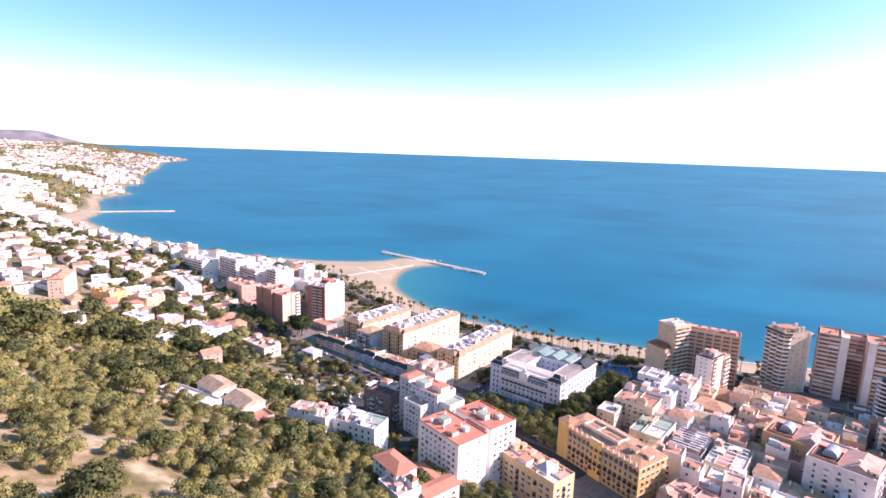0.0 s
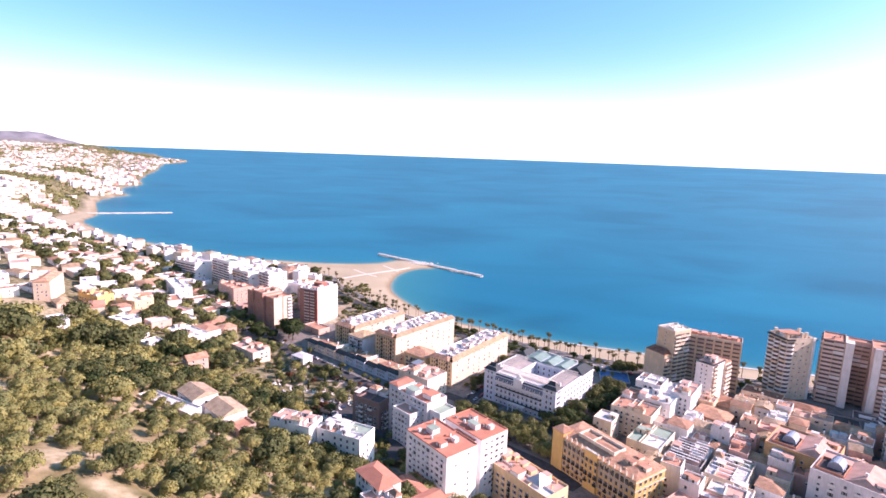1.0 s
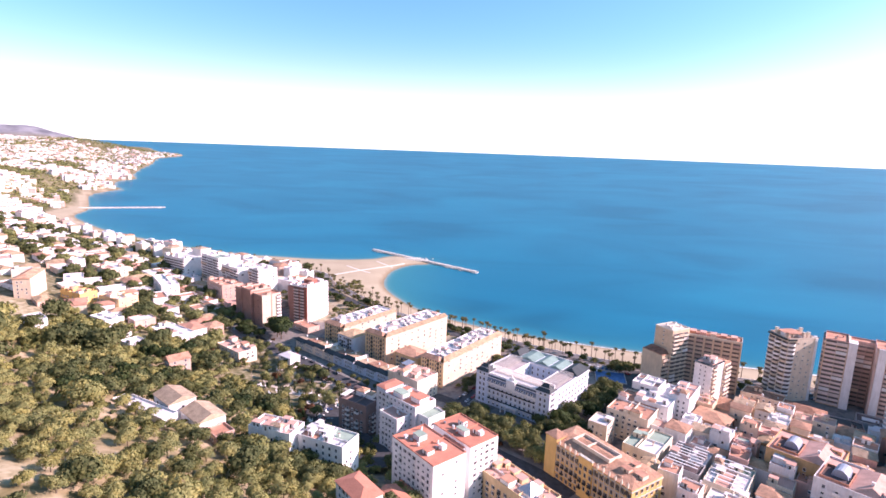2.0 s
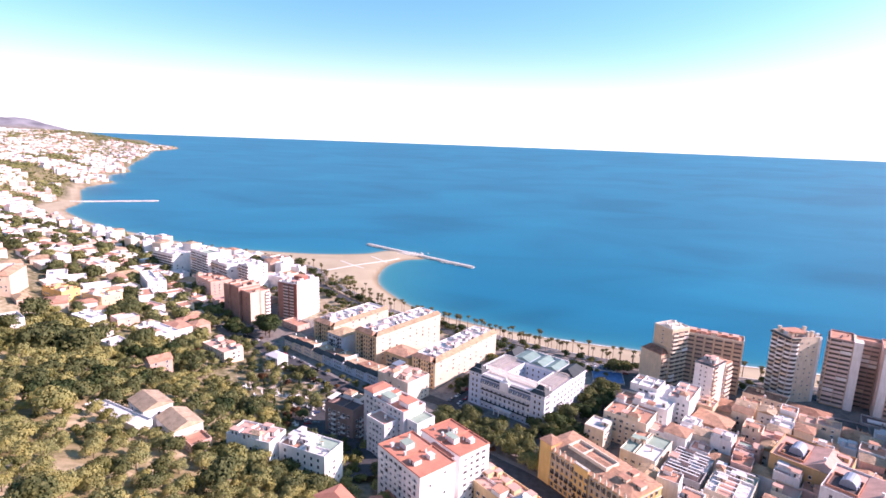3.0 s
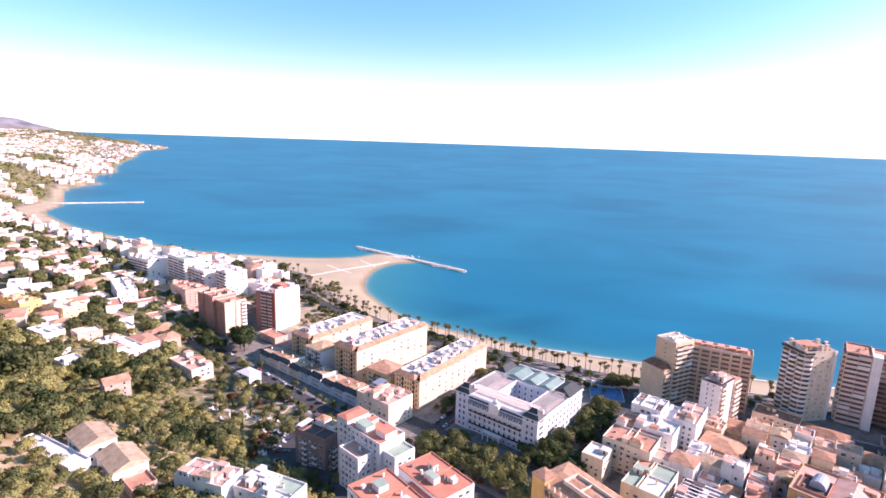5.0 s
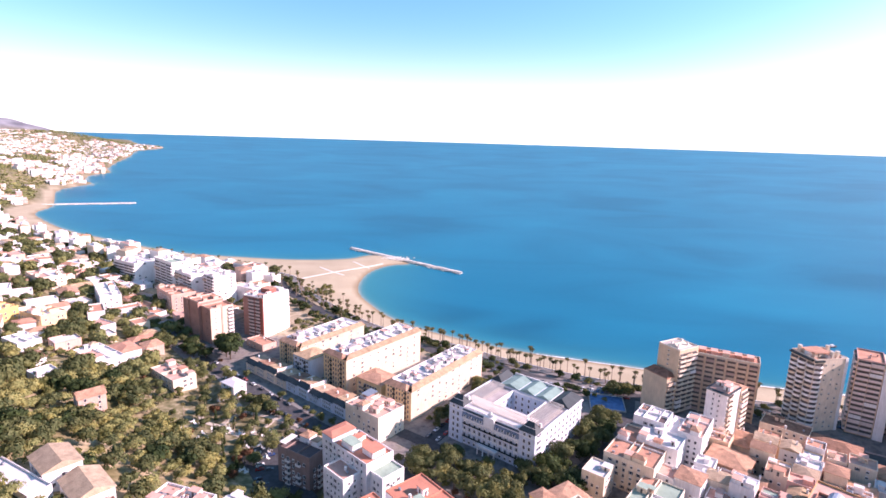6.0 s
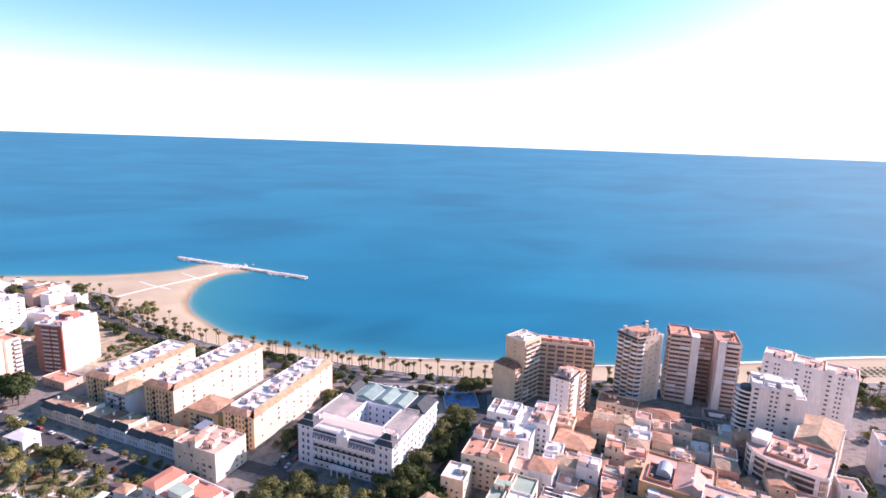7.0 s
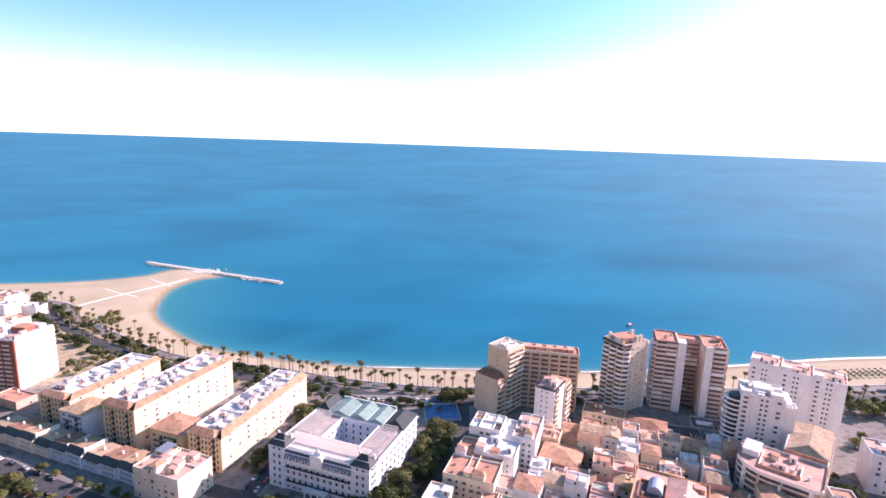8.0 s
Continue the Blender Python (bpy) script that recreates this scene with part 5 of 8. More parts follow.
def red_roof_house():
    root = thing("apartment_building", 16.0, 251.5, 12.0, -50, "white apartment building with bright red painted roofs", "apartment building")
    claim(16, 251.5, 30, 42, -50)
    h = 25.5
    a = part("wall", Shape().box(-15, -20, -6, 15, -1.5, h, BRIGHT), root)
    c = part("wall", Shape().box(-13, 2.5, -6, 13.5, 20, h, BRIGHT), root)
    part("stair_core", Shape().box(-4, -1.5, -6, 10, 2.5, h - 1.5, BRIGHT).box(-4, -1.5, h - 1.5, 10, 2.5, h - 1.3, RED_ROOF), root)
    for x0, y0, x1, y1 in ((-15, -20, 15, -1.5), (-13, 2.5, 13.5, 20)):
        part("roof", Shape().box(x0 + 0.3, y0 + 0.3, h, x1 - 0.3, y1 - 0.3, h + 0.08, RED_ROOF), root)
        part("parapet", Shape().parapet(x0, y0, x1, y1, h, 0.55, 0.3, RED_ROOF), root)
        part("roof_curb", Shape().box((x0 + x1) / 2 - 0.2, y0 + 0.3, h + 0.08, (x0 + x1) / 2 + 0.2, y1 - 0.3, h + 0.7, RED_ROOF), root)
    for px, py, w, d, hh in ((-6, -11, 2.4, 2.2, 2.6), (6.5, -8, 1.4, 1.2, 2.0), (2, 8, 3.0, 1.6, 2.6), (-5, 13, 1.0, 0.8, 1.9), (8, 14, 1.0, 1.2, 1.8), (-10, -16, 0.7, 0.7, 1.6)):
        part("roof_hut", Shape().box(px - w, py - d, h + 0.08, px + w, py + d, h + hh, BRIGHT).box(px - w - 0.15, py - d - 0.15, h + hh, px + w + 0.15, py + d + 0.15, h + hh + 0.15, GREEN_ROOF if w > 2 else PALE_ROOF), root)
    rng = random.Random(41)
    clutter(root, -14, -19, 14, -2.5, h + 0.08, 6, rng, BRIGHT, RED_ROOF)
    clutter(root, -12, 4, 13, 19, h + 0.08, 6, rng, BRIGHT, RED_ROOF)
    openings(a, 30, 18.5, "front", 0.3, 8, 3.05, 8, 1.3, 1.3, "mixed", RAIL_WHITE, oy=-10.75, balcony=(2.6, 0.8, RAIL_WHITE, BRIGHT), every=3, rng=rng)
    openings(a, 30, 18.5, "left", 0.3, 8, 3.05, 5, 1.1, 1.3, "mixed", RAIL_WHITE, oy=-10.75, rng=rng)
    openings(a, 30, 18.5, "right", 0.3, 8, 3.05, 2, 0.8, 1.0, "cross", RAIL_WHITE, oy=-10.75, rng=rng, skip=0.4)
    openings(c, 26.5, 17.5, "right", 0.3, 8, 3.05, 4, 1.1, 1.3, "mixed", RAIL_WHITE, ox=0.25, oy=11.25, rng=rng)
    return root


red_roof_house()


def white_stepped_house():
    root = thing("apartment_building", -4.0, 297.0, 7.0, -44, "tall white stepped building with red terraces", "apartment building")
    claim(-4, 297, 36, 20, -44)
    rng = random.Random(42)
    a = part("wall", Shape().box(-20, -7, -4, 12, 8, 27, WHITE).box(-20, -7, 27, -12, 6, 29.5, BLUEWHITE), root)
    b_ = part("front_step", Shape().box(-6, -16, -4, 8, -7, 22, WHITE), root)
    c = part("end_step", Shape().box(12, -5, -4, 20, 7, 23.5, BRIGHT), root)
    part("roof", Shape().box(-11.7, -6.7, 27, 11.7, 7.7, 27.1, RED_ROOF), root)
    part("parapet", Shape().parapet(-12, -7, 12, 8, 27, 1.0, 0.3, WHITE), root)
    part("corner_roof", Shape().hip(-20.3, -7.3, -11.7, 6.3, 29.6, 0.9, RED_ROOF, 0.6), root)
    part("green_roof", Shape().box(12.3, -4.7, 23.5, 19.7, 6.7, 23.6, GREEN_ROOF), root)
    part("end_parapet", Shape().parapet(12, -5, 20, 7, 23.5, 0.8, 0.3, BRIGHT), root)
    part("step_roof", Shape().box(-5.7, -15.7, 22, 7.7, -7, 22.1, PINK_ROOF), root)
    part("step_parapet", Shape().parapet(-6, -16, 8, -7, 22, 1.0, 0.3, BRIGHT), root)
    part("glass_penthouse", Shape().box(-8, -5, 27.1, 0, 0, 30, BRIGHT).box(-8.2, -5.2, 30, 0.2, 0.2, 30.3, GREEN_ROOF).box(3, -2, 27.1, 10, 5, 29.8, BRIGHT).box(2.8, -2.2, 29.8, 10.2, 5.2, 30, RED_ROOF), root)
    clutter(root, -11, -6, 11, 7, 27.1, 6, rng, BRIGHT, RED_ROOF)
    clutter(root, -5, -15, 7, -8, 22.1, 3, rng, BRIGHT, PINK_ROOF)
    openings(a, 32, 15, "front", 0.5, 9, 3.0, 9, 1.0, 1.4, "mixed", RAIL_WHITE, ox=-4, oy=0.5, rng=rng, balcony=(2.4, 0.9, RAIL_WHITE, BRIGHT), every=4)
    openings(b_, 14, 9, "front", 0.5, 7, 3.0, 4, 1.0, 1.4, "mixed", RAIL_WHITE, ox=1, oy=-11.5, rng=rng)
    openings(b_, 14, 9, "right", 0.5, 7, 3.0, 2, 1.0, 1.4, "mixed", RAIL_WHITE, ox=1, oy=-11.5, rng=rng)
    openings(c, 8, 12, "right", 0.5, 7, 3.0, 3, 1.0, 1.4, "mixed", RAIL_WHITE, ox=16, oy=1, rng=rng, balcony=(2.0, 0.8, RAIL_WHITE, BRIGHT), every=2)
    openings(c, 8, 12, "front", 0.5, 7, 3.0, 2, 1.0, 1.4, "mixed", RAIL_WHITE, ox=16, oy=1, rng=rng)


white_stepped_house()
built("apartment_building", -33, 314, 20, 16, -31, 7, 24.5, SHADED_PINK, DARK_ROOF, "pink apartment building with white balconies, shade in its wall colour", bays=(5, 4), seed=43, stuffs=5, balcony=(2.8, 1.0, RAIL_WHITE, BRIGHT), every=2)
built("apartment_building", -38, 249, 24, 13, -24, 22, 37.5, BRIGHT, PALE_ROOF, "white terraced building at the foot of the hill", bays=(6, 3), seed=44, stuffs=20, kind="cross")
built("apartment_building", -63, 253, 22, 12, -18, 25, 39.5, BRIGHT, PINK_ROOF, "white terraced building with pink roof terraces", bays=(6, 3), seed=45, stuffs=20, kind="cross")
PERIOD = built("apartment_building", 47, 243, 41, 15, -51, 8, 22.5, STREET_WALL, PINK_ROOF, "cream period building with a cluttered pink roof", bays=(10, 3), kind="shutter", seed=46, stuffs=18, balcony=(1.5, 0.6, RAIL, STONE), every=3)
part("skylight", Shape().hip(6, -4.5, 14, 4.5, 15.6, 3.2, METAL, 1.0).box(6, -4.5, 14.6, 14, 4.5, 15.5, BRIGHT), PERIOD, label="grey glass pyramid skylight")
built("villa", -17, 204, 17, 10, -50, 34, 43.0, BRIGHT, RED_ROOF, "white villa with a red tiled roof", "house", style="hip", bays=(5, 3), seed=47, rise=2.0)
built("villa", -14, 193.5, 14, 11, -50, 32, 40.0, BRIGHT, PINK_ROOF, "lower white villa wing with pink terraces", "house", bays=(4, 3), seed=147, stuffs=7)
built("villa", 1, 198, 8, 17, -50, 29, 36.5, BRIGHT, RED_ROOF, "narrow white villa wing with a red roof", "house", style="gap", bays=(2, 5), seed=148, rise=1.4)
built("shed", -3, 222, 20, 9, -52, 18, 25, BRIGHT, RED_ROOF, "low white annex with a red tiled roof", "house", style="gap", bays=(4, 2), seed=48, rise=1.6)
built("shed", 4, 236, 22, 8, -52, 12, 19, BRIGHT, RED_ROOF, "low annex with a dark red tiled roof", "house", style="gap", bays=(4, 2), seed=49, rise=1.2)


def ochre_palace():
    root = thing("period_building", 92, 263, 5.0, -56, "ochre period building with arched attic and terracotta roof", "apartment building")
    claim(92, 263, 52, 24, -56)
    w, d, h = 52, 22, 18.5
    body = part("wall", Shape().box(-26, -11, -2, 26, 11, h, OCHRE), root)
    for z in (4.6, 14.2, h):
        part("cornice", Shape().parapet(-26.4, -11.4, 26.4, 11.4, z - 0.35, 0.35, 0.5, STONE), root)
    part("roof", Shape().box(-25.6, -10.6, h, 25.6, 10.6, h + 0.1, TERRACOTTA), root)
    part("parapet", Shape().parapet(-26, -11, 26, 11, h, 1.0, 0.35, OCHRE), root)
    part("roof_slope", Shape().hip(-26.2, -11.3, 26.2, 11.2, h + 1.0, 2.4, CLAY, 0.6), root)
    part("roof_well", Shape().box(-14, -4.5, h + 0.2, 8, 3.5, h + 2.9, PINK_ROOF).parapet(-14.4, -4.9, 8.4, 3.9, h + 1.6, 2.6, 0.4, PALE).box(-6, -4.5, h + 2.9, -5.6, 3.5, h + 4.0, PALE), root, label="sunken pink roof court with pale walls")
    for i in range(13):
        px = -17.0 + 3.4 * i
        part("finial", Shape().box(px - 0.35, -11.5, h + 0.4, px + 0.35, -10.8, h + 2.6, PALE).cone(px, -11.15, h + 2.6, h + 3.6, 0.4, 0.08, 6, PALE), root)
    for i in range(14):
        part("pilaster", Shape().box(-19.2 + i * 3.0, -11.25, 4.6, -18.8 + i * 3.0, -11.0, h - 0.4, STONE), root)
    part("corner_turret", Shape().box(-26.5, -11.5, -2, -19, -4, h + 3, OCHRE).hip(-26.9, -11.9, -18.6, -3.6, h + 3.1, 2.0, CLAY, 1.0), root)
    part("centre_bay", Shape().box(-4, -11.8, -2, 4, -11, h + 2.4, OCHRE).box(-4.3, -12.0, h + 2.4, 4.3, -10.5, h + 2.8, STONE), root)
    clutter(root, -18, -10, 25, -6, h + 0.1, 12, random.Random(50), CREAM, TERRACOTTA)
    clutter(root, 9, -6, 24, 8, h + 1.6, 9, random.Random(51), CREAM, TERRACOTTA)
    for i in range(17):
        part("arch_window", Shape().cone(0, 0, -0.1, 0.1, 0.95, 0.95, 12, SHUTTER).box(-0.95, -1.5, -0.1, 0.95, 0, 0.1, SHUTTER).mesh("arch_window"), body, pose(-18 + 2.6 * i, -11.05, h - 1.5, 90))
    for k in range(5):
        for i in range(15):
            px = -17.5 + i * 3.0
            if -4.5 < px < 4.5 and k == 0:
                continue
            part("window", window_mesh(1.15, 2.0, "ledge" if k in (1, 3) else "shutter", STONE), body, pose(px, -11.0 - (0.8 if -4 < px < 4 else 0), 1.0 + k * 3.5))
            if k == 2 or (k == 1 and i % 2):
                part("balcony", balcony_mesh(1.9, 0.7, RAIL, STONE), body, pose(px, -11.0 - (0.8 if -4 < px < 4 else 0), 0.8 + k * 3.5))
    openings(body, 52, 22, "left", 1.0, 5, 3.5, 5, 1.1, 1.9, "ledge", STONE)
    openings(body, 52, 22, "right", 1.0, 5, 3.5, 5, 1.1, 1.9, "ledge", STONE)


ochre_palace()

# ---------------------------------------------------------------- the low quarter between hotel and towers
built("apartment_building", 131, 325, 24, 34, -38, 5, 21.0, PALE, TERRACOTTA, "cream corner building with white and orange roof terraces", bays=(6, 5), seed=60, stuffs=10)
built("apartment_building", 150, 338, 20, 36, -38, 5, 22.5, BRIGHT, PALE_ROOF, "white stepped building with cluttered roof terraces", bays=(5, 5), seed=61, stuffs=12)
built("roof_storey", 146, 347, 16, 16, -38, 22.6, 26.5, BRIGHT, PALE_ROOF, "white penthouse storey on the roof", "roof storey", bays=(4, 4), seed=62, stuffs=4, sink=0)
built("apartment_building", 166, 340, 12, 26, -38, 5, 24.5, BRIGHT, PINK_ROOF, "white corner building with a pink roof terrace", bays=(3, 4), seed=63, stuffs=6)
built("house", 106, 310, 11, 13, -38, 5, 18, PALE, PALE_ROOF, "small pale yellow building with a flat roof", "house", bays=(3, 4), seed=64, stuffs=2)
built("apartment_building", 126, 292, 18, 26, -40, 5, 16.5, PALE, GREEN_ROOF, "cream building with a green felt roof", bays=(4, 4), seed=65, stuffs=4)
built("apartment_building", 141, 277, 18, 26, -40, 5, 15.5, GREY, DARK_ROOF, "grey building with dark roof and white roof frames", bays=(4, 4), seed=66, stuffs=9)
built("apartment_building", 155, 262, 18, 26, -40, 5, 16.0, PALE, PALE_ROOF, "pale building with white roof awnings", bays=(4, 4), seed=67, stuffs=9)
built("house", 178, 326, 20, 18, -42, 5, 15.0, BROWN_WALL, CLAY, "orange-brown house with tiled hipped roof", "house", style="hip", bays=(5, 4), seed=68)
PINKS = [built("apartment_building", 198, 272, 30, 27, -46, 5, 25.5, GOLD_WALL, PINK_ROOF, "golden-brown building with a broad pink roof terrace", bays=(6, 4), seed=69, stuffs=3, balcony=(2.4, 0.9, RAIL_WHITE, BRIGHT), every=3),
         built("apartment_building", 199, 240, 28, 26, -48, 5, 30.0, WHITE, PINK_ROOF, "white balconied building with pink roof terraces", bays=(5, 4), seed=70, stuffs=3, balcony=(2.8, 1.1, BRIGHT, BRIGHT), every=2)]
for root, h in zip(PINKS, (20.5, 25.0)):
    part("roof_slope", Shape().hip(-1.5, -12.5, 13.5, 12.5, h + 0.3, 3.0, PINK_ROOF, 0.5), root, label="broad low pink tiled roof")
    # flat dark patch painted for the shade in a sunken part of the roof
    part("sunken_terrace", Shape().box(-12.5, -9.5, h + 0.06, -2.0, 3.5, h + 0.14, DARK_ROOF).parapet(-12.8, -9.8, -1.7, 3.8, h + 0.06, 1.1, 0.25, TERRACOTTA), root)
    barrel = []
    for yy in (-4.5, 4.0):
        barrel += [(-6.2 + 3.2 * math.cos(math.pi * i / 8), yy, h + 0.2 + 3.6 * math.sin(math.pi * i / 8)) for i in range(9)]
    part("barrel_roof", Shape().faces(barrel, [(i, i + 9, i + 10, i + 1) for i in range(8)] + [tuple(range(9)), tuple(range(17, 8, -1))], BLUE_GREY), root, label="blue-grey barrel-roofed plant room")
    part("chimney", Shape().box(5, -6, h + 2, 6.2, -5, h + 4.6, BRIGHT), root)


def corner_complex(x, y, turn, floors, label):
    """A deep building with a rounded street corner, balconies on every floor and a taller tiled wing behind."""
    root = thing("apartment_building", x, y, 5.0, turn, label, "apartment building")
    for px, py, w, d in ((-18, 14, 36, 28), (-9, 47, 18, 38)):
        c, q = math.cos(radians(turn)), math.sin(radians(turn))
        claim(x + px * c - py * q, y + px * q + py * c, w, d, turn)
    h = floors * 3.2 + 1.0

    def ring(k, z):
        out = []
        for cx, cy, r, a0 in ((-4, 4, 4, -90), (-2, 26, 2, 0), (-34, 26, 2, 90), (-21, 15, 15, 180)):
            for i in range(7):
                a = radians(a0 + 15 * i)
                out.append((cx + (r + k) * math.cos(a), cy + (r + k) * math.sin(a), z))
        return out

    n = len(ring(0, 0))

    def sleeve(k0, z0, k1, z1, material, shape=None):
        return (shape or Shape()).faces(ring(k0, z0) + ring(k1, z1), [(i, (i + 1) % n, n + (i + 1) % n, n + i) for i in range(n)], material)

    part("wall", sleeve(-1.3, -3, -1.3, h, LOGGIA), root, label="glazing behind the balconies, shade put into its colour")
    spots = [(p[0], p[1], q[0], q[1]) for p, q in zip(ring(-0.75, 0), ring(-0.75, 0)[1:] + ring(-0.75, 0)[:1])]
    stops = [(px + (qx - px) * f / 3, py + (qy - py) * f / 3) for px, py, qx, qy in spots for f in range(3) if math.hypot(qx - px, qy - py) > 9 or f == 0]
    for k in range(floors):
        z = 1.2 + 3.2 * k
        band = sleeve(0, z - 0.25, 0, z + 0.8, CREAM)
        sleeve(0, z + 0.8, -0.2, z + 0.8, BRIGHT, band)
        sleeve(-0.2, z + 0.8, -0.2, z, CREAM, band)
        sleeve(-1.3, z - 0.25, 0, z - 0.25, BRIGHT, band)
        sleeve(-0.2, z, -1.3, z, STONE, band)
        part("balcony", band, root)
        for i, (px, py) in enumerate(stops[::2]):
            w = 0.9 if i % 3 else 1.5
            part("pier", Shape().box(px - w * 0.6, py - w * 0.6, z, px + w * 0.6, py + w * 0.6, z + 2.95, SAND_WALL if i % 3 else BRIGHT), root)
    part("roof", Shape().faces(ring(0, h), [tuple(range(n))], PINK_ROOF), root)
    part("parapet", sleeve(0, h - 0.7, 0, h + 0.9, BRIGHT, sleeve(-0.3, h + 0.9, -0.3, h, BRIGHT)), root)
    part("terrace_wall", Shape().box(-26, 6.5, h, -9, 6.9, h + 1.3, TERRACOTTA).box(-26, 6.9, h, -25.6, 22, h + 1.3, BRIGHT).box(-9.4, 6.9, h, -9, 18, h + 1.6, BRIGHT), root)
    part("roof_house", Shape().box(-34, 14, h, -27, 25, h + 2.9, BRIGHT).box(-34.3, 13.7, h + 2.9, -26.7, 25.3, h + 3.1, PALE_ROOF), root)
    part("roof_house", Shape().box(-22, 17, h, -19, 21, h + 2.4, CREAM).box(-22.2, 16.8, h + 2.4, -18.8, 21.2, h + 2.6, TERRACOTTA), root)
    clutter(root, -28, 4, -3, 24, h + 0.02, 12, random.Random(72), BRIGHT, PINK_ROOF)
    wing = part("rear_wing", Shape().box(-18, 28.05, -3, -0.3, 64, h + 2.2, CREAM), root, label="taller cream rear wing with a tiled roof")
    part("wing_front", Shape().box(-18, 27.7, h + 0.05, -0.3, 28.0, h + 2.6, TERRACOTTA), root, label="red painted terrace wall")
    part("wing_gable", Shape().faces([(-18.3, 28.2, h + 2.2), (-18.3, 46, h + 2.2), (-18.3, 37, h + 5.6), (-17.9, 28.2, h + 2.2), (-17.9, 46, h + 2.2), (-17.9, 37, h + 5.6)],
                                     [(0, 2, 1), (3, 4, 5), (0, 3, 5, 2), (1, 2, 5, 4)], BRIGHT), root)
    part("wing_roof", Shape().hip(-18, 29, 0.2, 64.4, h + 2.25, 3.2, CLAY_PALE, 0.5), root)
    for k in range(floors + 1):
        part("wing_balcony", Shape().box(-0.3, 30, 1.0 + 3.2 * k, 1.1, 63, 1.2 + 3.2 * k, BRIGHT).box(0.95, 30, 1.2 + 3.2 * k, 1.1, 63, 2.1 + 3.2 * k, CREAM), wing)


corner_complex(262, 252, -58, 6, "cream building with a rounded corner, balconies and a pink roof terrace")
built("apartment_building", 119, 225, 24, 20, -52, 5, 16.5, SALMON, PINK_ROOF, "salmon building with pink roof terraces", bays=(5, 3), seed=73, stuffs=12)
built("house", 229, 361, 24, 14, -42, 5, 14.0, CREAM, CLAY_BROWN, "cream low building round a small brown court", "house", bays=(6, 3), seed=74, stuffs=3)
built("house", 243, 342, 24, 16, -42, 5, 13.5, PINK, CLAY_BROWN, "low pink house with brown tiled roofs", "house", style="hip", bays=(5, 3), seed=75)
built("shed", 262, 334, 24, 18, -30, 5, 8.5, GREY, SLATE, "low dark-roofed hall between the towers", "hall", bays=(5, 3), seed=76, stuffs=2)
HALL = built("shed", 285, 337, 18, 14, -36, 5, 9.5, GREY, DARK_ROOF, "low hall with a dark roof at the towers", "hall", bays=(4, 3), seed=176, stuffs=2)
part("skylight", Shape().box(-6, -2.5, 4.6, 6, 2.5, 5.0, PALE_ROOF), HALL)
built("house", 304, 336, 12, 12, -36, 5, 9.0, WHITE, PINK_ROOF, "low white house with a pink roof", "house", bays=(3, 2), seed=177, stuffs=3)
built("house", 272, 314, 14, 12, -38, 5, 13.0, BRIGHT, PALE_ROOF, "white house with pale roof terraces", "house", bays=(3, 3), seed=178, stuffs=5)
built("house", 256, 318, 12, 14, -40, 5, 12.0, SALMON, CLAY, "salmon house with a tiled roof", "house", style="hip", bays=(3, 3), seed=179)
built("apartment_building", 334, 266, 26, 18, -42, 5, 25, WHITE, PINK_ROOF, "white building with a pink terrace roof on the corner", bays=(6, 3), seed=78, stuffs=5)

for x, y, top, n in ((141, 277, 15.5, 8), (155, 262, 16.0, 6)):
    frame_root = thing("roof_frame", x, y, top + 0.06, -40, "white metal shade frame on a flat roof", "roof frame", "roof frames")
    for i in range(n):
        yy = -10.5 + 21 * i / (n - 1)
        part("bar", Shape().box(-7.5, yy - 0.35, 2.3, 7.5, yy + 0.35, 2.5, RAIL_WHITE).box(-7.5, yy - 0.08, 0, -7.3, yy + 0.08, 2.3, METAL).box(7.3, yy - 0.08, 0, 7.5, yy + 0.08, 2.3, METAL), frame_root)

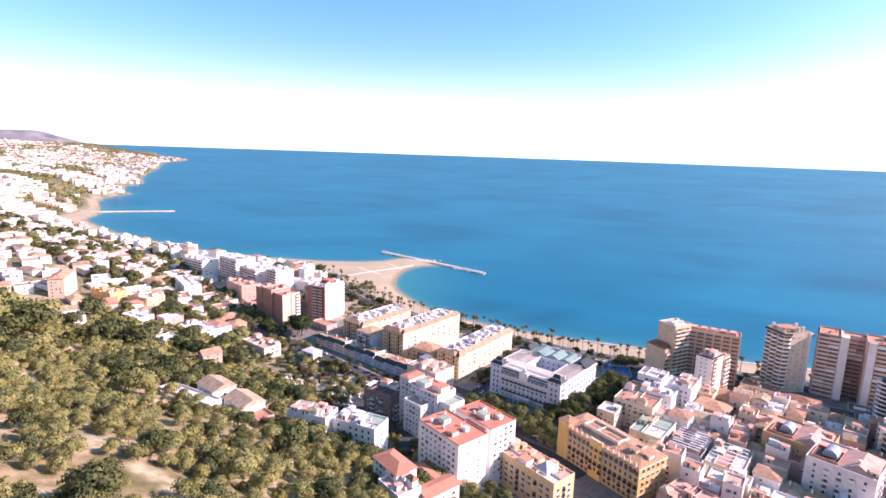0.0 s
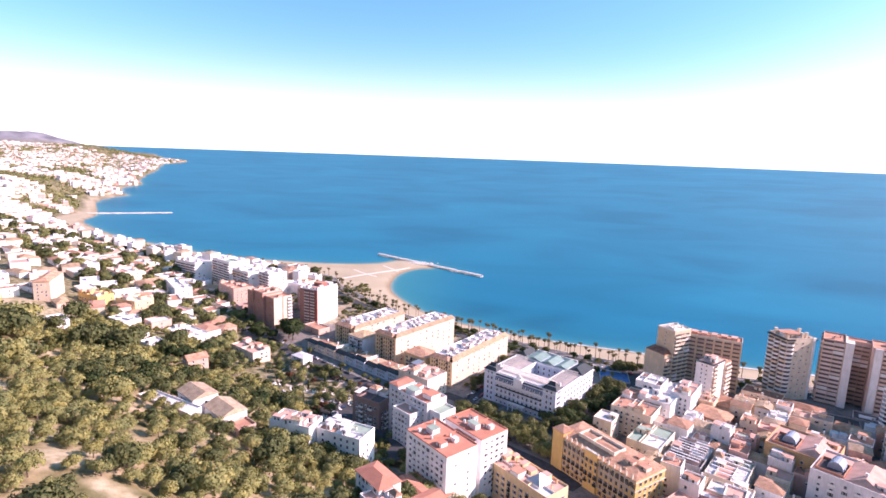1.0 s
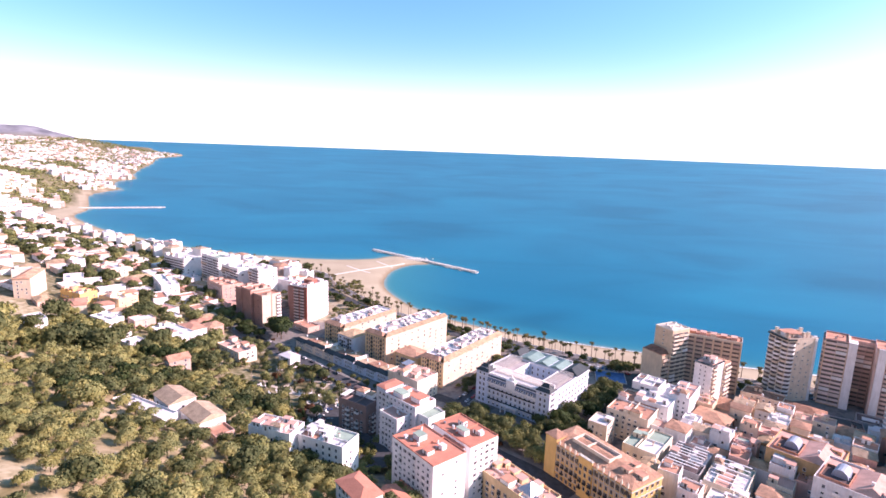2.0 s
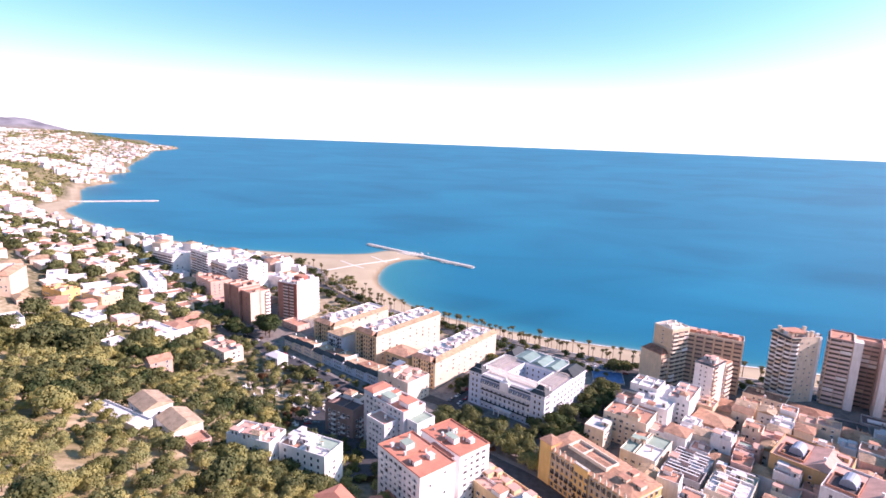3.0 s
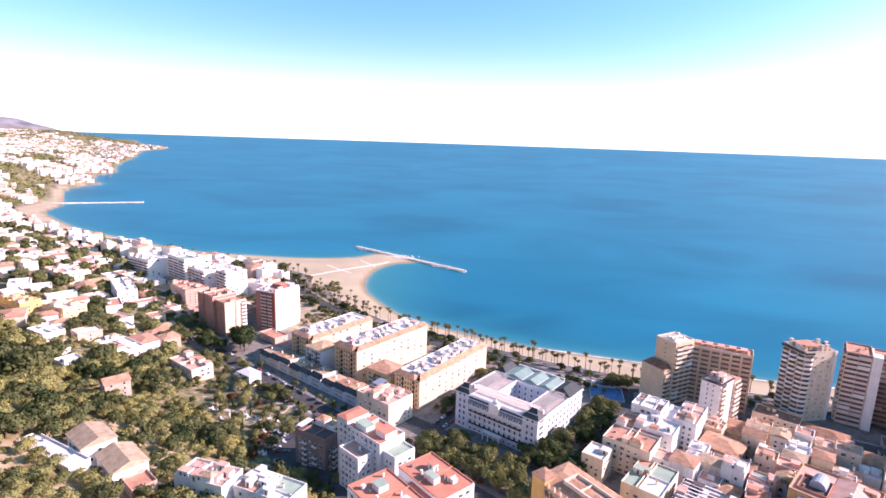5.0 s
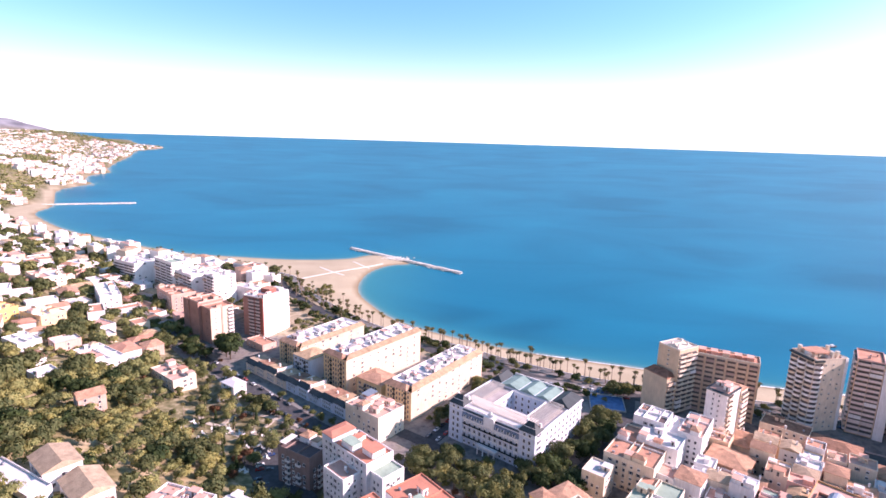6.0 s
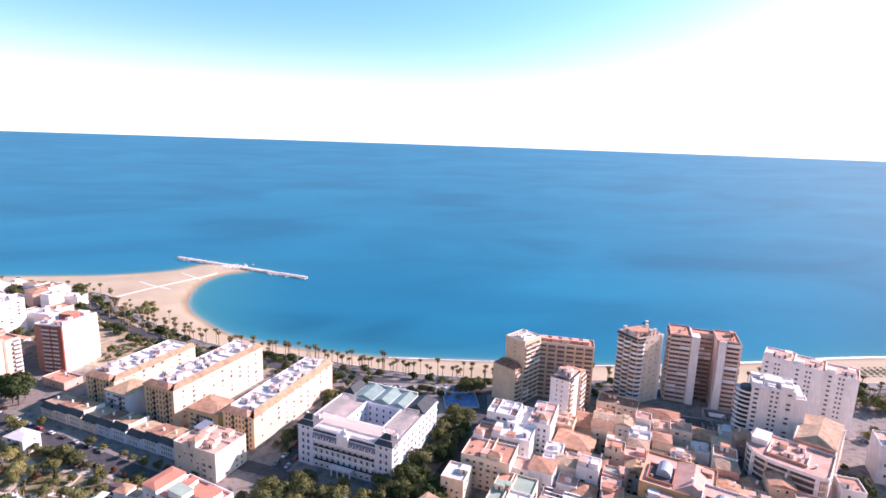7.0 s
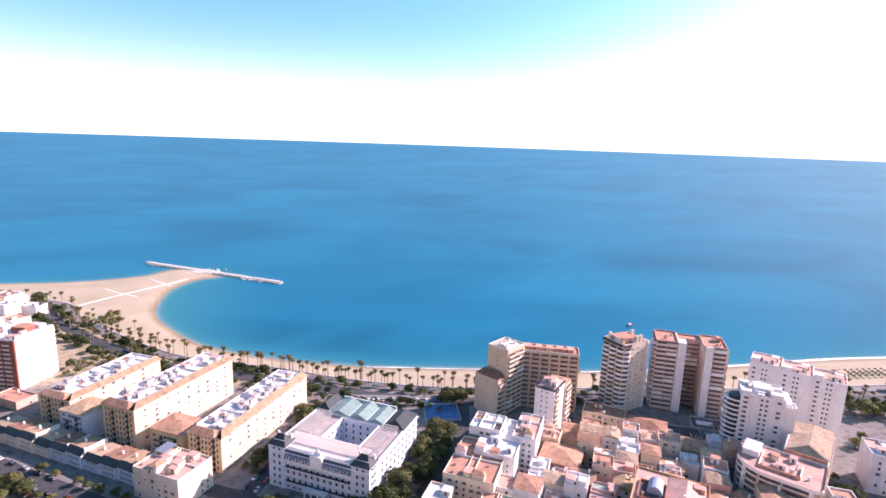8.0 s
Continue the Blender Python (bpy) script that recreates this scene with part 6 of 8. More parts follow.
# the small houses between them, street by street
rng = random.Random(5)
WALLS = (BRIGHT, CREAM, PALE, PINK, BRIGHT, TAN, WHITE, BRIGHT, BRIGHT)
NAMES = {BRIGHT: "white", CREAM: "cream", PALE: "pale cream", PINK: "pink", SALMON: "salmon", SAND_WALL: "sand-coloured", BROWN_WALL: "brown", WHITE: "off-white", OCHRE: "ochre", TAN: "tan"}
for i in range(-2, 21):
    for j in range(-5, 14):
        x, y = street_grid(118, 250, i * 10.2 + rng.uniform(-1.4, 1.4), j * 10.2 + rng.uniform(-1.4, 1.4))
        w, d = rng.uniform(8.4, 11.6), rng.uniform(8.4, 11.6)
        if x > 305 or y > 366 or y < 200 or x < 116 or x > 281 and y < 305 or not free(x, y, 3.2):
            continue
        wall = rng.choice(WALLS)
        tall = rng.uniform(7, 15) if y > 265 else rng.uniform(10, 17)
        kind = rng.random()
        turn = rng.choice((-39, 51)) + rng.uniform(-4, 4)
        common = dict(bays=(2, 2), seed=i * 31 + j, group="houses of the low quarter", sides=("front",) if turn < 0 else ("left",), skip=0.3)
        tile = rng.choice((CLAY, CLAY_OLD, CLAY, CLAY_PALE))
        if kind < 0.24:
            built("house", x, y, w, d, turn, 5, 5 + tall, wall, tile, NAMES[wall] + " town house with a tiled hipped roof", "house", style="hip", rise=rng.uniform(1.4, 2.2), **common)
        elif kind < 0.46:
            row = built("house", x, y, w, d, turn, 5, 5 + tall, wall, tile, NAMES[wall] + " town house with a tiled gable roof", "house", style="gap", rise=rng.uniform(1.3, 2.2), **common)
            part("chimney", Shape().box(w * 0.2, d * 0.15, tall, w * 0.2 + 0.8, d * 0.15 + 0.7, tall + 3.2, BRIGHT), row)
        else:
            built("house", x, y, w, d, turn, 5, 5 + tall, wall, rng.choice((TERRACOTTA, PINK_ROOF, PALE_ROOF, PINK_ROOF, TERRACOTTA, PALE_ROOF)), NAMES[wall] + " town house with a flat roof terrace", "house",
                  stuffs=4 if kind < 0.56 else 2, **common)

# ---------------------------------------------------------------- terrace of low houses along the street
for i in range(9):
    a = i * 11.6
    x, y = street_grid(-97.0, 438.5, a, 1.8)
    blue = i > 3
    row = built("row_house", x, y, 11.55, 14.0, -41.5, 5.2, 11.0 + 0.6 * (i % 3), BLUEWHITE if blue else CREAM, (CLAY_PALE, CLAY_BROWN, CLAY_OLD)[i % 3], ("white" if blue else "cream") + " two-storey row house with a tiled roof", "house", style="mansard", storey=2.9,
          bays=(5, 0), wsize=(0.8, 1.7), kind="cross", sides=("front",), seed=80 + i, group="row houses", rise=2.3 + 0.3 * (i % 2))
    top = 5.8 + 0.6 * (i % 3)
    if i % 3 == 2 or i == 4:
        part("party_wall", Shape().box(5.5, -4.6, top - 0.5, 5.9, 7.2, top + 2.7, BRIGHT).box(5.4, -5.0, top, 6.0, -3.9, top + 3.3, BRIGHT), row)
    part("chimney", Shape().box(-2.5 + i % 4, 0.4, top, -1.6 + i % 4, 1.2, top + 3.6, BRIGHT), row)
built("apartment_building", -6, 364, 27, 20, -40, 5, 19.5, PALE, PINK_ROOF, "cream corner building with uneven pink roof terraces", bays=(6, 5), seed=90, stuffs=18, skip=0.3)
built("house", -100, 402, 13, 9, -35, 7, 13, BRIGHT, PALE_ROOF, "small white gatehouse of the garden cemetery", "house", style="hip", bays=(3, 2), seed=91, rise=1.2)
built("house", -143, 412, 30, 15, -38, 8, 14.5, CREAM, PINK_ROOF, "cream house with cluttered pink roof terraces", "house", bays=(6, 3), seed=92, stuffs=10)

# ---------------------------------------------------------------- villas on the hill
built("villa", -118.5, 270.5, 17, 13, -40, 36, 43.6, BRIGHT, CLAY_PALE, "white villa with a pale tiled gable roof", "house", style="gap", bays=(3, 3), seed=100, rise=2.6)
built("villa", -129, 262, 38, 8, -28, 36, 41.6, BRIGHT, PALE_ROOF, "long white villa wing with a flat terrace", "house", bays=(8, 2), seed=101, stuffs=2)
built("villa", -99.5, 259, 18, 13, -42, 33, 41.2, BRIGHT, CLAY_PALE, "white villa with an orange-brown tiled roof", "house", style="gap", bays=(3, 3), seed=102, rise=2.8)
built("villa", -88, 250, 10, 9, -42, 31, 37.5, SALMON, TERRACOTTA, "low orange villa wing with an open terrace", "house", bays=(3, 2), seed=103, stuffs=1)


def hill_house(x, y, w, d, turn, top, wall, roof, style, what, seed, stuffs=3, bays=(4, 3), kind="cross"):
    g = ground_at(x, y)
    built("house", x, y, w, d, turn, min(g, top - 4), top, wall, roof, what, "house", style=style, bays=bays, seed=seed, stuffs=stuffs, sides=("front", "right"), group="houses on the slope", kind=kind)


hill_house(-300, 470, 26, 15, -24, 36.5, OCHRE, PINK_ROOF, "flat", "ochre apartment house with pink roof terraces", 110, 9, (7, 4))
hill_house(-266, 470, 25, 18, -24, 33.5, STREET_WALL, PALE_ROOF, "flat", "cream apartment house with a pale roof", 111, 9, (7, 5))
hill_house(-335, 462, 36, 12, -70, 52, SAND_WALL, CLAY, "hip", "long house with an orange tiled roof", 112)
hill_house(-198, 424, 34, 17, -34, 21, BRIGHT, PALE_ROOF, "flat", "white flat-roofed house in a garden", 113, 4)
hill_house(-158, 352, 10, 13, -45, 29, SALMON, CLAY, "gap", "orange house with a tiled gable roof", 114)
hill_house(-200, 377, 15, 12, -34, 29, BRIGHT, PALE_ROOF, "flat", "white flat-roofed villa between the trees", 131, 3)
hill_house(-248, 424, 22, 14, -30, 30, BRIGHT, PALE_ROOF, "flat", "long white villa with a pale roof terrace", 132, 4)
hill_house(-226, 403, 16, 10, -36, 27.5, BRIGHT, CLAY_BROWN, "hip", "white house with a dark red tiled roof", 133)
hill_house(-218, 465, 15, 9, -38, 19.5, CREAM, PALE_ROOF, "flat", "low cream house with a pale awning roof", 134, 2)
hill_house(-268, 378, 18, 10, -40, 43.5, BRIGHT, PALE_ROOF, "flat", "white villa with a wide pale terrace", 135, 2)
hill_house(-268, 552, 50, 16, -53, 27, BRIGHT, PALE_ROOF, "flat", "white stepped apartment house", 115, 8, (9, 3))
hill_house(-217, 574, 38, 22, -45, 22, SALMON, TERRACOTTA, "flat", "salmon apartment building with terraces", 116, 8, (8, 4))
hill_house(-338, 575, 34, 22, -38, 34, CREAM, PINK_ROOF, "flat", "pale apartment house with roof terraces", 117, 6, (7, 4))
for k, (x, y, w, d, turn, top, what) in enumerate(((-250, 640, 40, 22, -40, 36, "white apartment building above the beach"), (-212, 606, 34, 26, -40, 32.5, "white apartment building with dark balcony bands"),
                                                   (-182, 590, 20, 22, -40, 34, "white apartment tower with three dark bays"), (-300, 655, 40, 22, -32, 30, "white apartment building beside the beach"))):
    white = built("apartment_building", x, y, w, d, turn, 6, top, BRIGHT, PALE_ROOF, what, bays=(5, 3), wsize=(1.6, 1.5), sides=("right",), seed=120 + k, stuffs=10, skip=0.1, group="white buildings by the beach")
    banded(white.children[0], w, d, "front", 1.2, int((top - 7) / 3.0), 3.0, 3 + k % 2, 1.4, BRIGHT, BRIGHT)

# more houses up the slope towards the headland
upper_houses = Shape()
rng = random.Random(77)
placed = 0
for _ in range(6000):
    y = rng.uniform(350, 1050)
    x = rng.uniform(-880, -150)
    if placed >= 275:
        break
    town = town_at(x, y)
    g = ground_at(x, y)
    if town < 14 or x < -0.86 * y or -0.25 * x - 0.32 * y + 88 > 4 and y < 430 or not free(x, y, 6.6):
        continue
    if x > -170 and y < 480:
        continue
    w, d = rng.uniform(11, 25), rng.uniform(9, 16)
    turn = rng.choice((-40, -28, -52, -36, 48)) + rng.uniform(-4, 4)
    wall = rng.choice((BRIGHT, WHITE, WHITE, BRIGHT, PALE, BRIGHT, CREAM, SALMON))
    tall = rng.choice((4.0, 4.5, 6.5, 6.5, 7.0)) if town > 70 else rng.choice((9.5, 12.5, 15.5, 18.5))
    hipped = rng.random() < 0.3
    if y > 680:
        ca, sa = math.cos(radians(turn)), math.sin(radians(turn))
        corners = [(x + u * w / 2 * ca - v * d / 2 * sa, y + u * w / 2 * sa + v * d / 2 * ca) for u, v in ((-1, -1), (1, -1), (1, 1), (-1, 1))]
        vs = [(a, c, g - 4) for a, c in corners] + [(a, c, g + tall) for a, c in corners]
        upper_houses.faces(vs, [(0, 1, 5, 4), (1, 2, 6, 5), (2, 3, 7, 6), (3, 0, 4, 7)], wall)
        top = vs[4:] + [(x, y, g + tall + (2.0 if hipped else 0.05))]
        upper_houses.faces(top, [(0, 1, 4), (1, 2, 4), (2, 3, 4), (3, 0, 4)], rng.choice((CLAY, CLAY_PALE)) if hipped else rng.choice((PALE_ROOF, PINK_ROOF, PALE_ROOF)))
        hut = [(x + (a - x) * 0.35, y + (c - y) * 0.35) for a, c in corners]
        if not hipped:
            vs = [(a, c, g + tall) for a, c in hut] + [(a, c, g + tall + 2.4) for a, c in hut]
            upper_houses.faces(vs, [(0, 1, 5, 4), (1, 2, 6, 5), (2, 3, 7, 6), (3, 0, 4, 7), (4, 5, 6, 7)], BRIGHT)
        claim(x, y, w, d, turn)
        placed += 1
        continue
    built("house", x, y, w, d, turn, g, g + tall, wall, rng.choice((CLAY, CLAY_OLD, TERRACOTTA)) if hipped else rng.choice((PALE_ROOF, PINK_ROOF, PALE_ROOF, TERRACOTTA)),
          NAMES[wall] + (" house with a tiled hipped roof" if hipped else " house with a flat terrace roof"), "house", style="hip" if hipped else "flat", bays=(2, 1) if y < 520 else (2, 0),
          sides=("front", "right") if y < 450 else ("front",) if y < 520 else (), seed=300 + placed, stuffs=2 if y < 480 else 1, group="houses on the slope", rise=2.0, kind="cross")
    placed += 1

tagged(new("upper_houses", upper_houses.mesh("upper_houses")), "white houses crowded on the upper slope", "distant houses", kind="stuff")

# the far town along the bay, too small to count
far_town = Shape()
rng = random.Random(9)
FAR_WALLS = (BRIGHT, WHITE, BRIGHT, BEIGE, WHITE, PINK, CREAM)
tries = []
for _ in range(30000):
    y = 950 + rng.random() ** 1.5 * 4900
    tries.append((-y * rng.uniform(0.40, 0.93) + 60, y))
tries = np.array(tries)
steep = far_hills(tries[:, 0], tries[:, 1]).tolist()
for (x, y), town, g, hill in zip(tries.tolist(), inside_by(TOWN, tries[:, 0], tries[:, 1]).tolist(), height(tries[:, 0], tries[:, 1]).tolist(), steep):
    if town < 16 or hill > 45 + 25 * rng.random() or y < 1100 and x > -740:
        continue
    crowd = noise.noise((x * 0.0035, y * 0.0035, 2.0)) + 0.7 * noise.noise((x * 0.012, y * 0.012, 6.0))
    if crowd < -0.20 + 0.1 * (town > 500) or rng.random() < 0.6:
        continue
    k = 1 + y / 5000
    w, d, h = rng.uniform(4.5, 10) * k, rng.uniform(4, 7.5) * k, rng.choice((5, 7, 7, 9, 12)) * (1.5 if town < 180 and rng.random() < 0.4 else 1)
    a = radians(rng.uniform(-65, -15))
    ca, sa = math.cos(a), math.sin(a)
    vs = []
    for z in (g - 6, g + h):
        for u, v in ((-w, -d), (w, -d), (w, d), (-w, d)):
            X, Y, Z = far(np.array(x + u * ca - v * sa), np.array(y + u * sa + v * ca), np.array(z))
            vs.append((float(X), float(Y), float(Z)))
    far_town.faces(vs, [(0, 1, 5, 4), (1, 2, 6, 5), (2, 3, 7, 6), (3, 0, 4, 7)], rng.choice(FAR_WALLS))
    far_town.faces(vs[4:], [(0, 1, 2, 3)], rng.choice((PALE_ROOF, PALE_ROOF, CLAY_PALE, PINK_ROOF, CLAY)))
tagged(new("far_town", far_town.mesh("far_town")), "white houses of the distant town along the bay", "distant town", kind="stuff")

# the shady yard below the pink building
claim(-47, 316, 24, 40, -25)

# ---------------------------------------------------------------- trees


def leaves(rng, lobes, n, size):
    """Many small leaf tufts spread through the outer part of some rounded lobes."""
    co, no = [], []
    mid = np.mean([l[:3] for l in lobes], 0)
    tot = sum(l[3] ** 2 for l in lobes)
    for (cx, cy, cz, r) in lobes:
        m = max(6, int(n * r * r / tot))
        v = rng.normal(size=(m, 3))
        v /= np.linalg.norm(v, axis=1)[:, None]
        v[:, 2] = np.where(v[:, 2] < -0.35, -v[:, 2] * 0.6, v[:, 2])
        rad = r * (0.55 + 0.5 * rng.random((m, 1)) ** 0.6)
        p = np.array([cx, cy, cz]) + v * rad * np.array([1, 1, 0.8])
        a = v * np.array([1, 1, 0.9]) + rng.normal(size=(m, 3)) * 0.26
        a /= np.linalg.norm(a, axis=1)[:, None]
        t = np.cross(a, rng.normal(size=(m, 3)))
        t /= np.linalg.norm(t, axis=1)[:, None]
        b2 = np.cross(a, t)
        s = size * (0.6 + 0.8 * rng.random((m, 1)))
        tri = np.stack([p + t * s, p - t * s * 0.6 + b2 * s * 0.85 + a * s * 0.15, p - t * s * 0.6 - b2 * s * 0.85 - a * s * 0.1], 1)
        co.append(tri.reshape(-1, 3))
        out = (p - mid) / (np.linalg.norm(p - mid, axis=1)[:, None] + 1e-6)
        face = v * 0.7 + out * 0.45 + a * 0.35
        no.append(np.repeat(face / np.linalg.norm(face, axis=1)[:, None], 3, 0))
    return np.concatenate(co), np.concatenate(no)


def leaf_mesh(name, co, no, material):
    """Leaf triangles that take the light as the rounded crown does."""
    me = bpy.data.meshes.new(name)
    me.vertices.add(len(co))
    me.vertices.foreach_set("co", np.asarray(co, dtype=np.float32).ravel())
    me.loops.add(len(co))
    me.loops.foreach_set("vertex_index", np.arange(len(co), dtype=np.int32))
    me.polygons.add(len(co) // 3)
    me.polygons.foreach_set("loop_start", np.arange(0, len(co), 3, dtype=np.int32))
    me.update(calc_edges=True)
    me.polygons.foreach_set("use_smooth", [True] * len(me.polygons))
    if no is not None:
        me.normals_split_custom_set_from_vertices(np.asarray(no).tolist())
    me.materials.append(material)
    me.update()
    return me


def limbs(height_, r, lobes, rng, bark):
    s = Shape()
    fork = height_ * 0.42
    s.cone(0, 0, -0.6, fork, r, r * 0.7, 7, bark)
    for (cx, cy, cz, q) in lobes[:6]:
        n = 5
        a = Vector((0, 0, fork * 0.9))
        c = Vector((cx, cy, cz))
        d = (c - a)
        side = d.cross(Vector((0.3, 0.2, 1))).normalized()
        up = side.cross(d).normalized()
        vs = []
        for p, rad in ((a, r * 0.55), (c, r * 0.18)):
            vs += [tuple(p + (side * math.cos(2 * math.pi * i / n) + up * math.sin(2 * math.pi * i / n)) * rad) for i in range(n)]
        s.faces(vs, [(i, (i + 1) % n, n + (i + 1) % n, n + i) for i in range(n)], bark)
    return s


def tree_kind(seed, tall, spread, count, n, size, leaf, bark=BARK):
    rng = np.random.default_rng(seed)
    lobes = []
    for i in range(count):
        a = 2.4 * i + rng.uniform(-0.5, 0.5)
        q = spread * (0.25 + 0.55 * rng.random()) if i else 0
        lobes.append((q * math.cos(a), q * math.sin(a), tall * (0.38 + 0.42 * rng.random()) + (0.1 * tall if i == 0 else 0), spread * (0.40 + 0.24 * rng.random())))
    co, no = leaves(rng, lobes, n, size)
    return limbs(tall, 0.03 * tall + 0.05, lobes, rng, bark).mesh("trunk"), leaf_mesh("crown", co, no, leaf), (co, no, leaf)


def cypress_kind(seed):
    rng = np.random.default_rng(seed)
    lobes = [(0.1 * math.sin(i * 2.0), 0.1 * math.cos(i * 2.0), 1.6 + i * 1.25, 1.15 * (1 - i / 8.5)) for i in range(7)]
    co, no = leaves(rng, lobes, 420, 0.32)
    return Shape().cone(0, 0, -0.5, 2.4, 0.22, 0.16, 6, BARK).mesh("trunk"), leaf_mesh("crown", co, no, LEAF_DARK), None


def palm_kind(seed, tall):
    rng = random.Random(seed)
    s = Shape()
    lean = rng.uniform(-0.4, 0.4)
    for i in range(5):
        z0, z1 = tall * i / 5, tall * (i + 1) / 5
        s.cone(lean * (i / 5) ** 2, 0, z0 - (0.5 if i == 0 else 0), z1 + 0.02, 0.34 - 0.03 * i, 0.31 - 0.03 * i, 7, PALM_BARK)
    co, fs = [], []
    for i in range(22):
        a = i * 2.399 + rng.uniform(-0.2, 0.2)
        rise = rng.uniform(-0.25, 1.0)
        L = rng.uniform(1.8, 2.4)
        prev = None
        for j in range(6):
            t = j / 5
            r = L * t * math.cos(rise * 0.9 - t * 0.9)
            z = tall + 0.2 + L * (math.sin(rise) * t - 0.85 * t * t)
            w = 0.5 * math.sin(math.pi * min(1, 0.18 + 0.82 * t) ** 0.8) + 0.06
            cx, cy = lean + r * math.cos(a), r * math.sin(a)
            k = len(co)
            co += [(cx - w * math.sin(a), cy + w * math.cos(a), z - 0.22), (cx, cy, z), (cx + w * math.sin(a), cy - w * math.cos(a), z - 0.22)]
            if prev is not None:
                fs += [(prev, prev + 1, k + 1, k), (prev + 1, prev + 2, k + 2, k + 1)]
            prev = k
    return s.mesh("trunk"), Shape().faces(co, fs, PALM_LEAF).mesh("crown"), None


PINES = [tree_kind(500 + i, 5.8 + 0.8 * i, 3.5 + 0.35 * i, 11, 1400, 0.34, PINE) for i in range(4)]
OLIVES = [tree_kind(520 + i, 5.0 + i, 3.1 + 0.3 * i, 9, 760, 0.42, LEAF_LIGHT) for i in range(3)]
BROAD = [tree_kind(540 + i, 8.6 + i, 4.6 + 0.4 * i, 11, 1100, 0.52, LEAF) for i in range(3)]
DARK = [tree_kind(560 + i, 10.0 + i, 5.4 + 0.5 * i, 12, 1350, 0.56, LEAF_DARK) for i in range(2)]
RUSSET = [tree_kind(580, 6.5, 3.4, 9, 700, 0.42, LEAF_RED)]
GREAT = [tree_kind(530 + i, 11.0 + 1.5 * i, 6.4 + 0.6 * i, 16, 1700, 0.66, (PINE, LEAF)[i % 2]) for i in range(4)]
BUSH = [tree_kind(590 + i, 2.4, 1.9, 6, 240, 0.34, (PINE, LEAF_LIGHT, LEAF)[i]) for i in range(3)]
CYPRESS = [cypress_kind(600 + i) for i in range(2)]
PALMS = [palm_kind(620 + i, 8.0 + 1.3 * i) for i in range(4)]


def plant(kind, name, x, y, label, group, size=1.0, turn=0.0, z=None):
    trunk, crown, _ = kind
    root = new(name)
    root.matrix_basis = pose(x, y, ground_at(x, y) if z is None else z, 0, 0, turn)
    part("trunk", trunk, root).scale = (size,) * 3
    part("crown", crown, root).scale = (size,) * 3
    return tagged(root, label, "palm tree" if name == "palm_tree" else "tree", group)


def on_hill(x, y):
    return -0.25 * x - 0.32 * y + 88


rng = random.Random(123)
spots = []
near_count = 0
wood = {}
for _ in range(30000):
    x, y = rng.uniform(-420, 60), rng.uniform(70, 440)
    h = on_hill(x, y)
    if h < (4 if x > -190 else -14) or x < -0.9 * y - 40 or x > 0.1 * y + 10:
        continue
    bare = noise.noise((x * 0.016, y * 0.022, 0.0)) + 0.5 * noise.noise((x * 0.05, y * 0.05, 5.0))
    gap = 5.0 if bare < 0.15 else 6.8 if bare < 0.36 else 10.0
    if any((x - a) ** 2 + (y - b3) ** 2 < gap * gap for a, b3 in spots) or not free(x, y, 2.2) or clearing(x, y) > 0.25 and rng.random() < 0.985:
        continue
    if y > 335 and x < -150 and rng.random() < 0.45:
        continue
    spots.append((x, y))
    if len(spots) > 1250:
        break
for x, y in spots:
    size = rng.uniform(0.62, 1.12) * (1.3 if -275 < x < -180 and 300 < y < 405 else 1.0)
    k = rng.random()
    kinds = PINES if k < 0.66 else OLIVES if k < 0.78 else BUSH if k < 0.90 else BROAD if k < 0.97 else GREAT
    if y > 262 and k > 0.25:
        kinds = (BROAD if k < 0.48 else DARK if k < 0.56 else PINES if k < 0.78 else OLIVES) if x > -185 else (GREAT if k < 0.4 else PINES if k < 0.7 else OLIVES)
    if clearing(x, y) > 0.25:
        kinds = BUSH
    kind = rng.choice(kinds)
    turn = rng.uniform(0, 360)
    if near_count < 90 and 120 < y < 270 and -190 < x < -10 and kinds is not BUSH:
        plant(kind, "pine_tree" if kinds is PINES else "tree", x, y, "olive-green pine on the dry hillside" if kinds is PINES else "pale green tree on the dry hillside", "trees of the hillside", size, turn)
        near_count += 1
    else:
        wood.setdefault(kind[2][2].name, []).append((kind, x, y, size, turn))


def joined(name, items, label):
    """Trees too many to count, as one mesh."""
    cos, nos = [], []
    material = None
    for kind, x, y, size, turn in items:
        co, no, material = kind[2]
        if y > 250:
            cut = 2 if y < 520 else 4
            q = co.reshape(-1, 3, 3)[::cut]
            q = q.mean(1, keepdims=True) + (q - q.mean(1, keepdims=True)) * (1.4 if cut == 2 else 1.95)
            co, no = q.reshape(-1, 3), no.reshape(-1, 3, 3)[::cut].reshape(-1, 3)
        m = np.array(pose(0, 0, 0, 0, 0, turn).to_3x3())
        cos.append(co @ m.T * size + np.array([x, y, ground_at(x, y)]))
        nos.append(no @ m.T)
    me = leaf_mesh(name, np.concatenate(cos), np.concatenate(nos), material)
    return tagged(new(name, me), label, "woodland", kind="stuff")


for key, items in wood.items():
    joined("hillside_wood", items, "dense scrub and small trees of the hillside")

